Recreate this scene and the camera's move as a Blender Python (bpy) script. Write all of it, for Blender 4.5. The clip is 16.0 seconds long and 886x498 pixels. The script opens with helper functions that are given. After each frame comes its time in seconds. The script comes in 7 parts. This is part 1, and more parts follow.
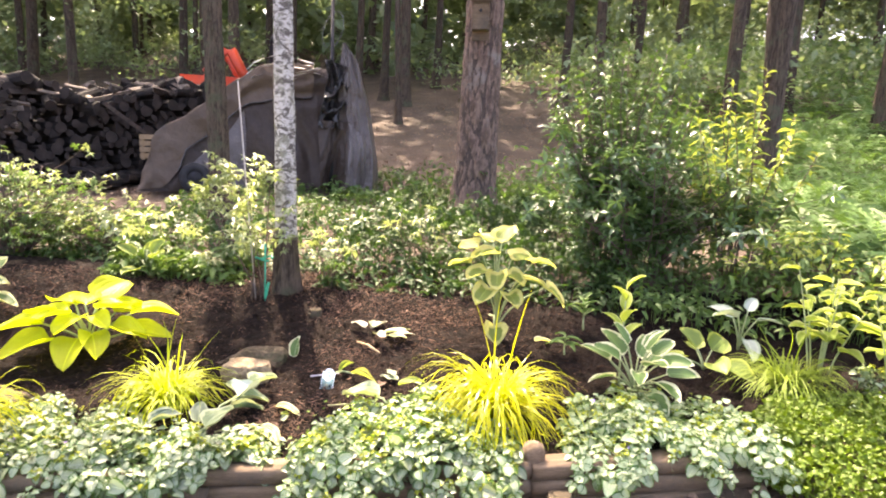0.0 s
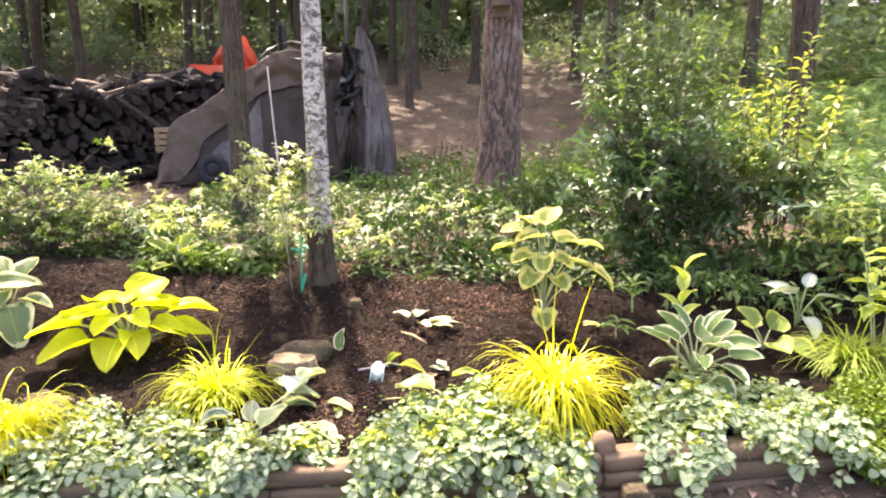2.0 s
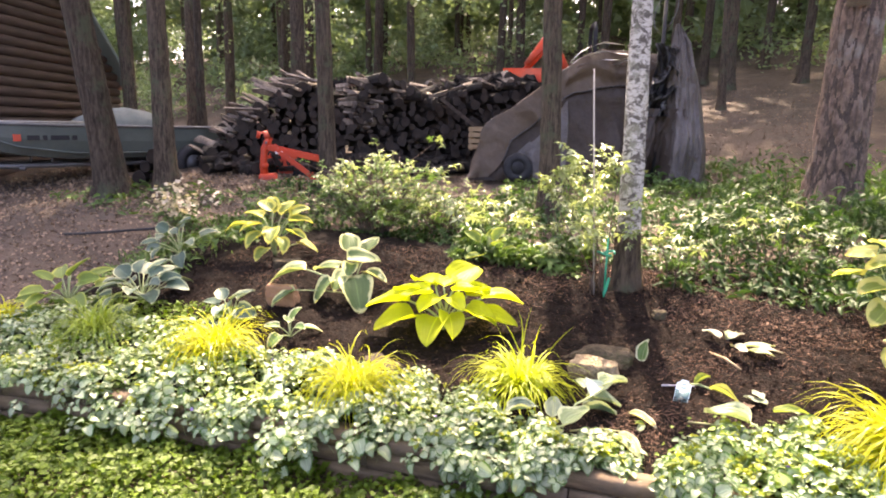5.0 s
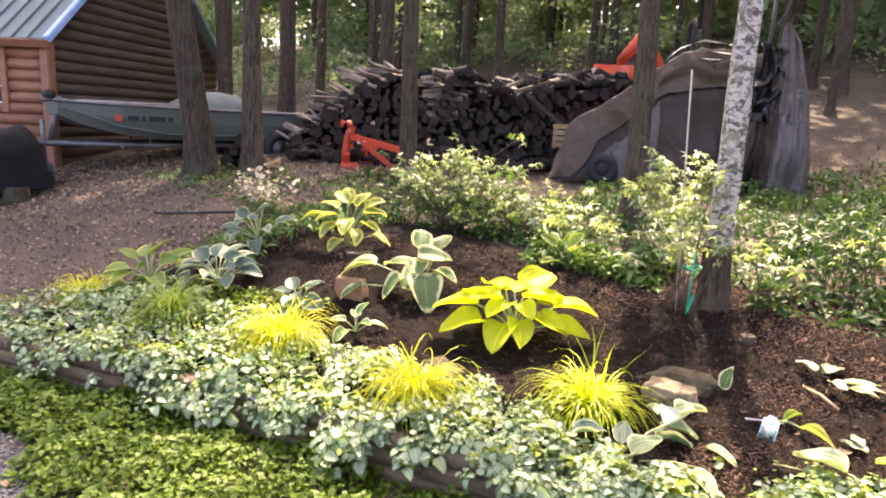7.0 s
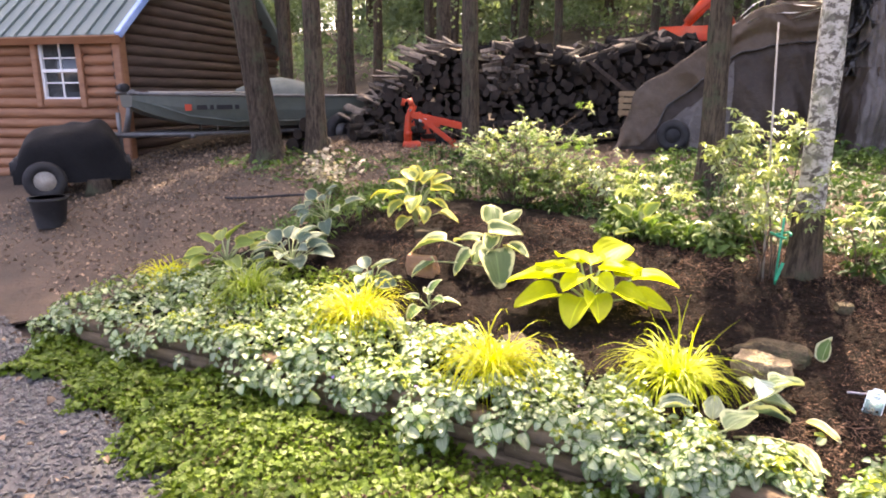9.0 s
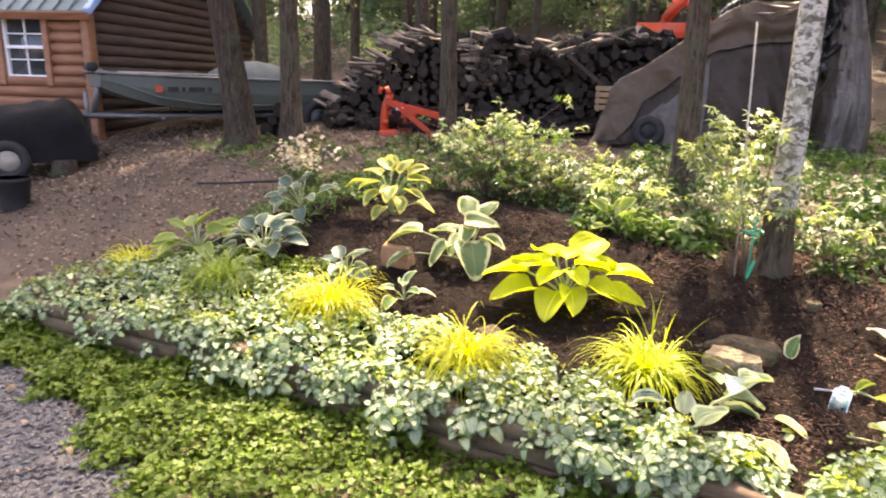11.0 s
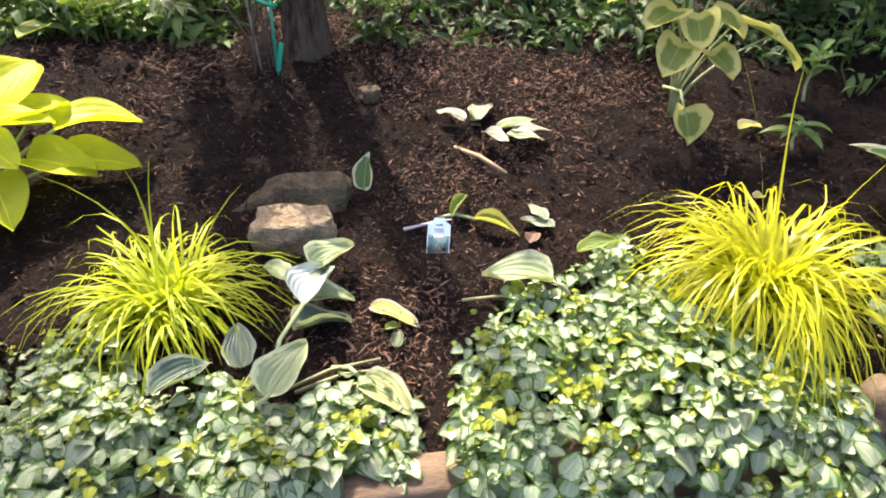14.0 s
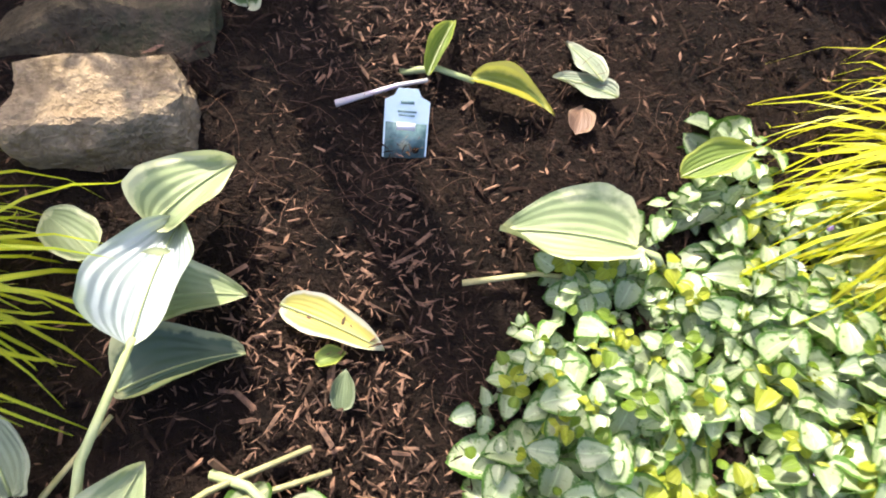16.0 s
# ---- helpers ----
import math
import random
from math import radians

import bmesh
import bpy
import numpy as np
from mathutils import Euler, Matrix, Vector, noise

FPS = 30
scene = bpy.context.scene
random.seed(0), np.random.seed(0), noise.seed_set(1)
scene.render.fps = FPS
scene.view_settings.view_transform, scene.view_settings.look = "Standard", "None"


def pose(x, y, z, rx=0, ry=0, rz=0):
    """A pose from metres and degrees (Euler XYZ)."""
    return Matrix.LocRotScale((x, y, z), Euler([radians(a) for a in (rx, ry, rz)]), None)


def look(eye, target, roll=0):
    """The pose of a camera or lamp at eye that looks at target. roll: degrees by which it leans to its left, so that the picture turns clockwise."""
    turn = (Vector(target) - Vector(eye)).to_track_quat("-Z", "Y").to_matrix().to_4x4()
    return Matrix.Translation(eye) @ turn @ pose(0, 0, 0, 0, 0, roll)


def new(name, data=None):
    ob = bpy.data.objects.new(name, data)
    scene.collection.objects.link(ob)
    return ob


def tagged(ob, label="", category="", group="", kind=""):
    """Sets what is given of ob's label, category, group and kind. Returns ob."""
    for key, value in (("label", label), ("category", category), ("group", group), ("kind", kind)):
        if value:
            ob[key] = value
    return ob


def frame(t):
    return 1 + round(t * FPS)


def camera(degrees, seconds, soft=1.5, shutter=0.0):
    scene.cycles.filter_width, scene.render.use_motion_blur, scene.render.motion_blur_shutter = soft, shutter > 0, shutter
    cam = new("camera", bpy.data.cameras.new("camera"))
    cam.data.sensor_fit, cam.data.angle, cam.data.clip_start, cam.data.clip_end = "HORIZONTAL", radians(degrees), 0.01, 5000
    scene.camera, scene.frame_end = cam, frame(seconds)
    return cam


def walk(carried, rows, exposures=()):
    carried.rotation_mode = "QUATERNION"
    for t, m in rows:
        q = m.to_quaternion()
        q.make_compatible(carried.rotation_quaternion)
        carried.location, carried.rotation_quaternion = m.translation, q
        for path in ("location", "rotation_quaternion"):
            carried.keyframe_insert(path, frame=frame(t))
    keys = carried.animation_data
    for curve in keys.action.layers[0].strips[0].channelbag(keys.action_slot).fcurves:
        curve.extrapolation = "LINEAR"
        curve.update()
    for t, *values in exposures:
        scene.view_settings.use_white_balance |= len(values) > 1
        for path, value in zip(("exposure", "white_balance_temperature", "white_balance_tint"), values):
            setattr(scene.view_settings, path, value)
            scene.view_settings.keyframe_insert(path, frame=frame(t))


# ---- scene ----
cam = camera(69.1, 16.0, soft=1.9, shutter=0.18)
PATH = [
    (0, (0.331, -0.516, 1.598), (0.178, 1.452, 1.277), 1.6),
    (0.5, (0.229, -0.453, 1.591), (0.252, 1.52, 1.266), 0.2),
    (1, (0.163, -0.389, 1.595), (0.265, 1.577, 1.243), 0.1),
    (1.5, (0.121, -0.392, 1.588), (0.169, 1.575, 1.231), 0.5),
    (2, (0.102, -0.398, 1.583), (-0.073, 1.559, 1.212), -0.5),
    (2.5, (0.102, -0.396, 1.574), (-0.165, 1.55, 1.195), -0.4),
    (3, (0.078, -0.393, 1.578), (-0.404, 1.506, 1.178), -1.2),
    (3.5, (0.032, -0.396, 1.576), (-0.633, 1.443, 1.16), -1.1),
    (4, (0.002, -0.394, 1.58), (-0.806, 1.387, 1.163), -0.9),
    (4.5, (-0.037, -0.415, 1.584), (-0.95, 1.321, 1.193), -0.3),
    (5, (-0.064, -0.439, 1.592), (-1.049, 1.262, 1.223), 0.6),
    (5.2, (-0.072, -0.434, 1.579), (-1.096, 1.246, 1.218), 0.7),
    (7.3, (-0.129, -0.289, 1.624), (-1.322, 1.266, 1.226), 2.6),
    (7.5, (-0.142, -0.284, 1.624), (-1.33, 1.277, 1.231), 1.6),
    (8, (-0.183, -0.302, 1.606), (-1.41, 1.211, 1.155), -0.9),
    (8.5, (-0.191, -0.307, 1.603), (-1.468, 1.162, 1.143), -0.6),
    (8.7, (-0.195, -0.306, 1.594), (-1.497, 1.141, 1.134), -0.6),
    (10.8, (-0.203, -0.313, 1.598), (-1.513, 1.112, 1.096), 1.9),
    (11, (-0.23, -0.296, 1.595), (-1.477, 1.186, 1.096), 1.6),
    (11.5, (-0.272, -0.269, 1.568), (-1.288, 1.351, 0.981), 0.0),
    (12, (-0.22, -0.027, 1.538), (-1.03, 1.64, 0.784), -2.7),
    (12.5, (-0.278, 0.246, 1.474), (-0.748, 1.999, 0.633), 1.1),
    (13, (-0.393, 0.535, 1.494), (-0.525, 2.271, 0.508), 0.2),
    (13.5, (-0.416, 0.887, 1.457), (-0.52, 2.569, 0.381), -0.5),
    (14, (-0.509, 1.117, 1.448), (-0.527, 2.75, 0.293), 0.1),
    (14.5, (-0.626, 1.322, 1.444), (-0.509, 2.871, 0.185), 1.1),
    (15, (-0.548, 1.614, 1.378), (-0.493, 2.997, -0.066), 0.9),
    (15.5, (-0.55, 1.878, 1.28), (-0.405, 3.053, -0.332), 6.1),
    (16, (-0.609, 2.105, 1.105), (-0.372, 3.1, -0.614), 10.5),
]
walk(cam, [(t, look(eye, target, roll)) for t, eye, target, roll in PATH],
     exposures=[(0, 2.93, 7200, 24), (3, 2.83, 7200, 25), (4.5, 2.73, 7200, 26), (8, 2.75, 7300, 25), (11, 2.70, 7600, 23), (12.5, 2.37, 7250, 21), (14, 2.04, 6400, 22), (16, 1.94, 6250, 20)])

# ---- daylight: a sun behind the woods, ahead of the walker and to the left ----
SUN_AZ, SUN_EL = 24.5, 54.0  # degrees from +y towards -x, degrees up
TO_SUN = Vector((-math.sin(radians(SUN_AZ)) * math.cos(radians(SUN_EL)),
                 math.cos(radians(SUN_AZ)) * math.cos(radians(SUN_EL)), math.sin(radians(SUN_EL))))
sun = new("sun", bpy.data.lights.new("sun", "SUN"))
sun.data.energy, sun.data.angle, sun.data.color = 3.4, radians(0.6), (1.0, 0.90, 0.70)
sun.matrix_world = look((0, 0, 30), Vector((0, 0, 30)) - TO_SUN)
world = bpy.data.worlds.new("sky")
scene.world = world
world.use_nodes = True
wt = world.node_tree
sky = wt.nodes.new("ShaderNodeTexSky")
sky.sky_type, sky.sun_disc = "NISHITA", False
sky.air_density, sky.dust_density, sky.ozone_density = 0.5, 5.0, 0.0
sky.sun_elevation, sky.sun_rotation = radians(SUN_EL), radians(-SUN_AZ)
wt.links.new(sky.outputs[0], wt.nodes["Background"].inputs["Color"])
wt.nodes["Background"].inputs["Strength"].default_value = 0.2

# ---- materials ----


class Nodes:
    """A material under construction."""

    def __init__(self, name):
        self.m = bpy.data.materials.new(name)
        self.m.use_nodes = True
        self.t = self.m.node_tree
        self.t.nodes.clear()
        self.out = self.t.nodes.new("ShaderNodeOutputMaterial")

    def put(self, socket, value):
        if isinstance(value, bpy.types.NodeSocket):
            self.t.links.new(value, socket)
        elif isinstance(value, (tuple, list)) and len(value) == 3 and socket.type == "RGBA":
            socket.default_value = (*value, 1)
        else:
            socket.default_value = value

    def place(self, scale=(1, 1, 1), kind="Object"):
        c = self.t.nodes.new("ShaderNodeTexCoord")
        m = self.t.nodes.new("ShaderNodeMapping")
        m.inputs["Scale"].default_value = scale
        self.t.links.new(c.outputs[kind], m.inputs["Vector"])
        return m.outputs[0]

    def noise(self, scale, detail=4, rough=0.6, at=None, warp=0.0):
        n = self.t.nodes.new("ShaderNodeTexNoise")
        n.inputs["Scale"].default_value, n.inputs["Detail"].default_value = scale, detail
        n.inputs["Roughness"].default_value, n.inputs["Distortion"].default_value = rough, warp
        self.t.links.new(at if at else self.place(), n.inputs["Vector"])
        return n.outputs["Fac"]

    def cells(self, scale, at=None, feature="F1", out="Distance"):
        n = self.t.nodes.new("ShaderNodeTexVoronoi")
        n.feature = feature
        n.inputs["Scale"].default_value = scale
        self.t.links.new(at if at else self.place(), n.inputs["Vector"])
        return n.outputs[out]

    def math(self, op, a, b=0.0):
        n = self.t.nodes.new("ShaderNodeMath")
        n.operation = op
        self.put(n.inputs[0], a)
        self.put(n.inputs[1], b)
        return n.outputs[0]

    def step(self, value, low, high):
        n = self.t.nodes.new("ShaderNodeMapRange")
        n.interpolation_type = "SMOOTHSTEP"
        self.put(n.inputs["Value"], value)
        n.inputs["From Min"].default_value, n.inputs["From Max"].default_value = low, high
        return n.outputs["Result"]

    def mix(self, fac, a, b, blend="MIX"):
        n = self.t.nodes.new("ShaderNodeMix")
        n.data_type, n.blend_type = "RGBA", blend
        self.put(n.inputs[0], fac)
        self.put(n.inputs[6], a)
        self.put(n.inputs[7], b)
        return n.outputs[2]

    def island(self):
        return self.t.nodes.new("ShaderNodeNewGeometry").outputs["Random Per Island"]

    def each(self):
        return self.t.nodes.new("ShaderNodeObjectInfo").outputs["Random"]

    def bump(self, height, strength, distance=0.01):
        n = self.t.nodes.new("ShaderNodeBump")
        n.inputs["Strength"].default_value, n.inputs["Distance"].default_value = strength, distance
        self.t.links.new(height, n.inputs["Height"])
        return n.outputs[0]

    def surface(self, colour, rough=0.8, normal=None, metal=0.0, spec=0.4, thin=0.0, glow=None, coat=0.0):
        p = self.t.nodes.new("ShaderNodeBsdfPrincipled")
        self.put(p.inputs["Base Color"], colour)
        self.put(p.inputs["Roughness"], rough)
        p.inputs["Metallic"].default_value, p.inputs["Specular IOR Level"].default_value = metal, spec
        p.inputs["Coat Weight"].default_value = coat
        if normal:
            self.t.links.new(normal, p.inputs["Normal"])
        if thin:
            b = self.t.nodes.new("ShaderNodeBsdfTranslucent")
            self.put(b.inputs["Color"], glow if glow else colour)
            if normal:
                self.t.links.new(normal, b.inputs["Normal"])
            s = self.t.nodes.new("ShaderNodeMixShader")
            s.inputs[0].default_value = thin
            self.t.links.new(p.outputs[0], s.inputs[1])
            self.t.links.new(b.outputs[0], s.inputs[2])
            self.t.links.new(s.outputs[0], self.out.inputs["Surface"])
        else:
            self.t.links.new(p.outputs[0], self.out.inputs["Surface"])
        return self.m


def plain(name, a, b, scale=8, fine=60, rough=0.8, bump=0.3, depth=0.01, vary=0.25, stretch=(1, 1, 1), metal=0.0, spec=0.4, dirt=None):
    """Two colours in two scales of noise, with grain in the relief and a shade of its own for every piece."""
    n = Nodes(name)
    at = n.place(stretch)
    big, small = n.noise(scale, 5, 0.6, at), n.noise(fine, 3, 0.7, at)
    c = n.mix(n.step(n.math("ADD", n.math("MULTIPLY", big, 0.65), n.math("MULTIPLY", small, 0.35)), 0.32, 0.68), a, b)
    if dirt:
        c = n.mix(n.step(n.noise(scale * 0.6, 6, 0.7), 0.5, 0.7), c, dirt)
    if vary:
        k = n.math("ADD", n.math("MULTIPLY", n.math("ADD", n.island(), n.each()), vary), 1 - vary)
        c = n.mix(1.0, c, n.mix(k, (0, 0, 0), (1, 1, 1)), "MULTIPLY")
    return n.surface(c, n.math("ADD", n.math("MULTIPLY", small, 0.25), rough - 0.12), n.bump(n.math("ADD", big, small), bump, depth), metal, spec)


def leafy(name, mid, edge=None, start=0.6, soft=0.12, thin=0.35, rough=0.5, vary=0.4, veins=14, glow=None, old=None, ribs=0.2, spec=0.35):
    """A leaf: u runs across it, v from stalk to tip. edge is the colour of its margin."""
    n = Nodes(name)
    uv = n.t.nodes.new("ShaderNodeTexCoord").outputs["UV"]
    s = n.t.nodes.new("ShaderNodeSeparateXYZ")
    n.t.links.new(uv, s.inputs[0])
    off = n.math("ABSOLUTE", n.math("SUBTRACT", n.math("MULTIPLY", s.outputs[0], 2.0), 1.0))
    far = n.math("MAXIMUM", off, n.math("ABSOLUTE", n.math("SUBTRACT", n.math("MULTIPLY", s.outputs[1], 1.9), 0.9)))
    patch = n.noise(14, 4, 0.65)
    c = n.mix(n.noise(40, 3, 0.6), mid, tuple(v * 0.78 for v in mid))
    rim = n.mix(n.step(off, 0.0, 0.08), tuple(min(1, v * 1.3) for v in mid), c)
    if edge:
        c = n.mix(n.step(n.math("ADD", far, n.math("MULTIPLY", n.math("SUBTRACT", patch, 0.5), 0.7)), start, start + soft), rim, edge)
    else:
        c = rim
    if old:
        c = n.mix(n.step(n.noise(9, 5, 0.7), 0.55, 0.7), c, old)
    k = n.math("ADD", n.math("MULTIPLY", n.math("ADD", n.island(), n.each()), vary), 1 - vary)
    c = n.mix(1.0, c, n.mix(k, (0, 0, 0), (1, 1, 1)), "MULTIPLY")
    line = n.math("SINE", n.math("MULTIPLY", n.math("ADD", off, n.math("MULTIPLY", s.outputs[1], 0.25)), veins * 2.0))
    g = n.mix(1.0, c, glow if glow else (1.0, 1.0, 0.55), "MULTIPLY")
    return n.surface(c, rough, n.bump(n.math("ADD", line, patch), ribs, 0.003), 0, spec, thin, g)


LITTER = plain("leaf_litter_ground", (0.043, 0.030, 0.020), (0.105, 0.073, 0.048), 1.3, 26, 0.9, 0.9, 0.03, 0, dirt=(0.045, 0.034, 0.024))
MULCH = plain("dark_mulch", (0.0045, 0.0033, 0.0026), (0.020, 0.0125, 0.0088), 16, 110, 0.95, 1.0, 0.025, 0.1, spec=0.12, dirt=(0.013, 0.008, 0.006))
SHRED = plain("rotted_shred", (0.008, 0.0055, 0.004), (0.05, 0.028, 0.018), 30, 160, 0.92, 0.5, 0.003, 0.45, spec=0.15)
CHIP = plain("bark_chip", (0.020, 0.012, 0.007), (0.25, 0.14, 0.085), 30, 160, 0.85, 0.5, 0.003, 0.62)
NEEDLE = plain("pine_needle", (0.06, 0.030, 0.016), (0.15, 0.075, 0.038), 30, 90, 0.7, 0.1, 0.002, 0.35)
GRAVEL = plain("grey_gravel", (0.075, 0.073, 0.072), (0.19, 0.186, 0.18), 25, 140, 0.8, 0.5, 0.004, 0.4)
GRIT = plain("grit", (0.06, 0.057, 0.056), (0.14, 0.135, 0.132), 12, 120, 0.9, 0.8, 0.01, 0)
CLEARFILM = plain("shining_clear_film", (0.55, 0.55, 0.54), (0.75, 0.75, 0.73), 6, 40, 0.2, 0.3, 0.004, 0, spec=0.8)
DEAD = plain("dry_leaf", (0.15, 0.10, 0.065), (0.35, 0.25, 0.17), 10, 60, 0.8, 0.3, 0.004, 0.4)
TIMBER = plain("weathered_timber", (0.092, 0.062, 0.035), (0.21, 0.15, 0.092), 3, 40, 0.85, 0.6, 0.01, 0.3, (1, 8, 8), dirt=(0.07, 0.06, 0.045))
# firewood tones near black: the backlit stack's shade is put into the colour
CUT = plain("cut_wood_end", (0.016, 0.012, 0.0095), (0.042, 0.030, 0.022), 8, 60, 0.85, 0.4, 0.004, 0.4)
FRESHWOOD = plain("fresh_wood", (0.25, 0.17, 0.09), (0.36, 0.26, 0.15), 8, 60, 0.8, 0.4, 0.004, 0.3)
PALEWOOD = plain("pale_split_wood", (0.13, 0.10, 0.076), (0.29, 0.232, 0.178), 4, 60, 0.85, 0.5, 0.006, 0.4, (8, 8, 1))
FIREWOOD = plain("shaded_firewood_bark", (0.008, 0.0062, 0.005), (0.026, 0.0195, 0.0145), 9, 60, 0.9, 0.9, 0.012, 0.4)
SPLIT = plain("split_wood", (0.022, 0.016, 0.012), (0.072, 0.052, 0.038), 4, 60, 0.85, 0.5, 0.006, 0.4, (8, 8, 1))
TWIG = plain("twig_bark", (0.06, 0.042, 0.03), (0.15, 0.11, 0.08), 20, 90, 0.85, 0.4, 0.004, 0.2)
STONE = plain("sandstone", (0.16, 0.118, 0.066), (0.36, 0.285, 0.18), 14, 110, 0.9, 1.0, 0.012, 0.15, spec=0.2, dirt=(0.115, 0.105, 0.066))
DARKSTONE = plain("mossy_stone", (0.05, 0.041, 0.025), (0.125, 0.099, 0.064), 12, 100, 0.95, 1.0, 0.014, 0.15, spec=0.15, dirt=(0.055, 0.06, 0.03))
REDSTONE = plain("orange_stone", (0.27, 0.14, 0.075), (0.38, 0.22, 0.12), 8, 80, 0.85, 0.4, 0.006, 0.1)
ORANGE = plain("orange_paint", (0.60, 0.065, 0.018), (0.48, 0.045, 0.014), 4, 40, 0.45, 0.15, 0.003, 0.1, dirt=(0.36, 0.06, 0.03))
STEEL = plain("galvanised_steel", (0.13, 0.13, 0.13), (0.22, 0.22, 0.215), 6, 60, 0.6, 0.15, 0.003, 0.1, metal=0.7)
BLACK = plain("black_rubber", (0.012, 0.012, 0.013), (0.03, 0.03, 0.032), 8, 60, 0.75, 0.2, 0.003, 0.1)
BOAT = plain("grey_green_boat_paint", (0.075, 0.092, 0.080), (0.108, 0.126, 0.110), 1.5, 30, 0.5, 0.1, 0.003, 0, dirt=(0.08, 0.095, 0.082))
CANVAS = plain("grey_canvas", (0.12, 0.14, 0.125), (0.2, 0.22, 0.195), 4, 90, 0.85, 0.4, 0.01, 0)
TARP = plain("brown_tarp", (0.040, 0.029, 0.022), (0.068, 0.050, 0.039), 1.6, 14, 0.5, 0.5, 0.03, 0, spec=0.25, dirt=(0.052, 0.043, 0.037))
UPPERTARP = plain("faded_brown_tarp", (0.078, 0.054, 0.036), (0.122, 0.090, 0.063), 1.3, 12, 0.5, 0.5, 0.03, 0, spec=0.25, dirt=(0.088, 0.078, 0.07))
SILVERTARP = plain("grey_blue_tarp", (0.066, 0.054, 0.047), (0.118, 0.099, 0.089), 3, 18, 0.36, 0.7, 0.04, 0, spec=0.6)
BLACKTARP = plain("black_plastic_sheet", (0.014, 0.013, 0.012), (0.03, 0.028, 0.027), 4, 20, 0.3, 0.6, 0.03, 0, spec=0.8)
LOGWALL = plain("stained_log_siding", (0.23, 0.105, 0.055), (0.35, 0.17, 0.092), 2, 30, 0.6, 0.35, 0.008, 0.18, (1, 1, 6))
# weathered siding, with the shade on the gable side put into its colour
GABLE = plain("shaded_weathered_log_siding", (0.055, 0.036, 0.026), (0.105, 0.068, 0.048), 2, 30, 0.75, 0.35, 0.008, 0.18, (1, 1, 6))
BLACKCOVER = plain("black_cover", (0.004, 0.004, 0.0045), (0.011, 0.011, 0.012), 3, 30, 0.85, 0.4, 0.02, 0, spec=0.2)
ROOF = plain("green_grey_metal_roof", (0.13, 0.175, 0.165), (0.17, 0.215, 0.20), 1, 20, 0.6, 0.1, 0.003, 0.05)
BLUEFILM = plain("blue_white_flashing", (0.20, 0.36, 0.72), (0.36, 0.50, 0.82), 3, 30, 0.4, 0.1, 0.002, 0)
WHITE = plain("white_plastic", (0.72, 0.73, 0.72), (0.82, 0.82, 0.80), 10, 60, 0.5, 0.05, 0.002, 0)
TAGBLUE = plain("pale_blue_print", (0.60, 0.76, 0.78), (0.68, 0.82, 0.83), 30, 90, 0.4, 0.05, 0.001, 0)
TAGDARK = plain("dark_green_print", (0.04, 0.10, 0.10), (0.16, 0.26, 0.25), 60, 200, 0.4, 0.05, 0.001, 0)
LILAC = plain("lilac_stalk_end", (0.42, 0.36, 0.48), (0.50, 0.50, 0.42), 14, 60, 0.5, 0.1, 0.002, 0)
PURPLE = plain("purple_petal", (0.32, 0.2, 0.55), (0.45, 0.32, 0.7), 20, 90, 0.6, 0.1, 0.002, 0.2)
GREENPLASTIC = plain("green_plastic", (0.0, 0.26, 0.15), (0.01, 0.36, 0.22), 10, 60, 0.4, 0.05, 0.002, 0)
POLE = plain("pale_cane", (0.28, 0.255, 0.22), (0.42, 0.385, 0.33), 20, 80, 0.7, 0.2, 0.002, 0)
PANE = plain("dark_window_glass", (0.03, 0.036, 0.04), (0.05, 0.06, 0.06), 1, 5, 0.1, 0.0, 0.001, 0, spec=0.8)

CHARTREUSE = leafy("chartreuse_hosta_leaf", (0.60, 0.67, 0.035), None, thin=0.52, vary=0.2, spec=0.25, glow=(1.0, 1.0, 0.25))
CREAMEDGE = leafy("cream_edged_hosta_leaf", (0.25, 0.32, 0.075), (0.66, 0.64, 0.22), 0.52, 0.16, thin=0.48, vary=0.2, spec=0.2)
DARKEDGE = leafy("dark_cream_edged_hosta_leaf", (0.12, 0.19, 0.065), (0.62, 0.63, 0.30), 0.70, 0.12, vary=0.2)
BLUEEDGE = leafy("blue_green_edged_hosta_leaf", (0.075, 0.125, 0.085), (0.34, 0.38, 0.22), 0.80, 0.10, vary=0.25, thin=0.22)
GOLDEDGE = leafy("gold_edged_hosta_leaf", (0.19, 0.25, 0.055), (0.60, 0.58, 0.12), 0.58, 0.2, vary=0.2)
WHITEEDGE = leafy("white_edged_hosta_leaf", (0.13, 0.23, 0.07), (0.66, 0.68, 0.46), 0.74, 0.10, vary=0.2)
SUNNYLEAF = leafy("sunlit_yellow_green_leaf", (0.36, 0.46, 0.08), (0.55, 0.60, 0.22), 0.78, 0.15, vary=0.25, thin=0.45)
GREENLEAF = leafy("green_hosta_leaf", (0.17, 0.25, 0.05), (0.36, 0.42, 0.08), 0.7, 0.25, vary=0.25)
PALELEAF = leafy("silver_pale_leaf", (0.36, 0.42, 0.35), (0.22, 0.30, 0.20), 0.7, 0.2, vary=0.2, thin=0.2)
WILTED = leafy("wilting_cut_leaf", (0.26, 0.335, 0.165), (0.47, 0.51, 0.30), 0.76, 0.12, vary=0.3, thin=0.25, old=(0.20, 0.27, 0.13), ribs=0.2)
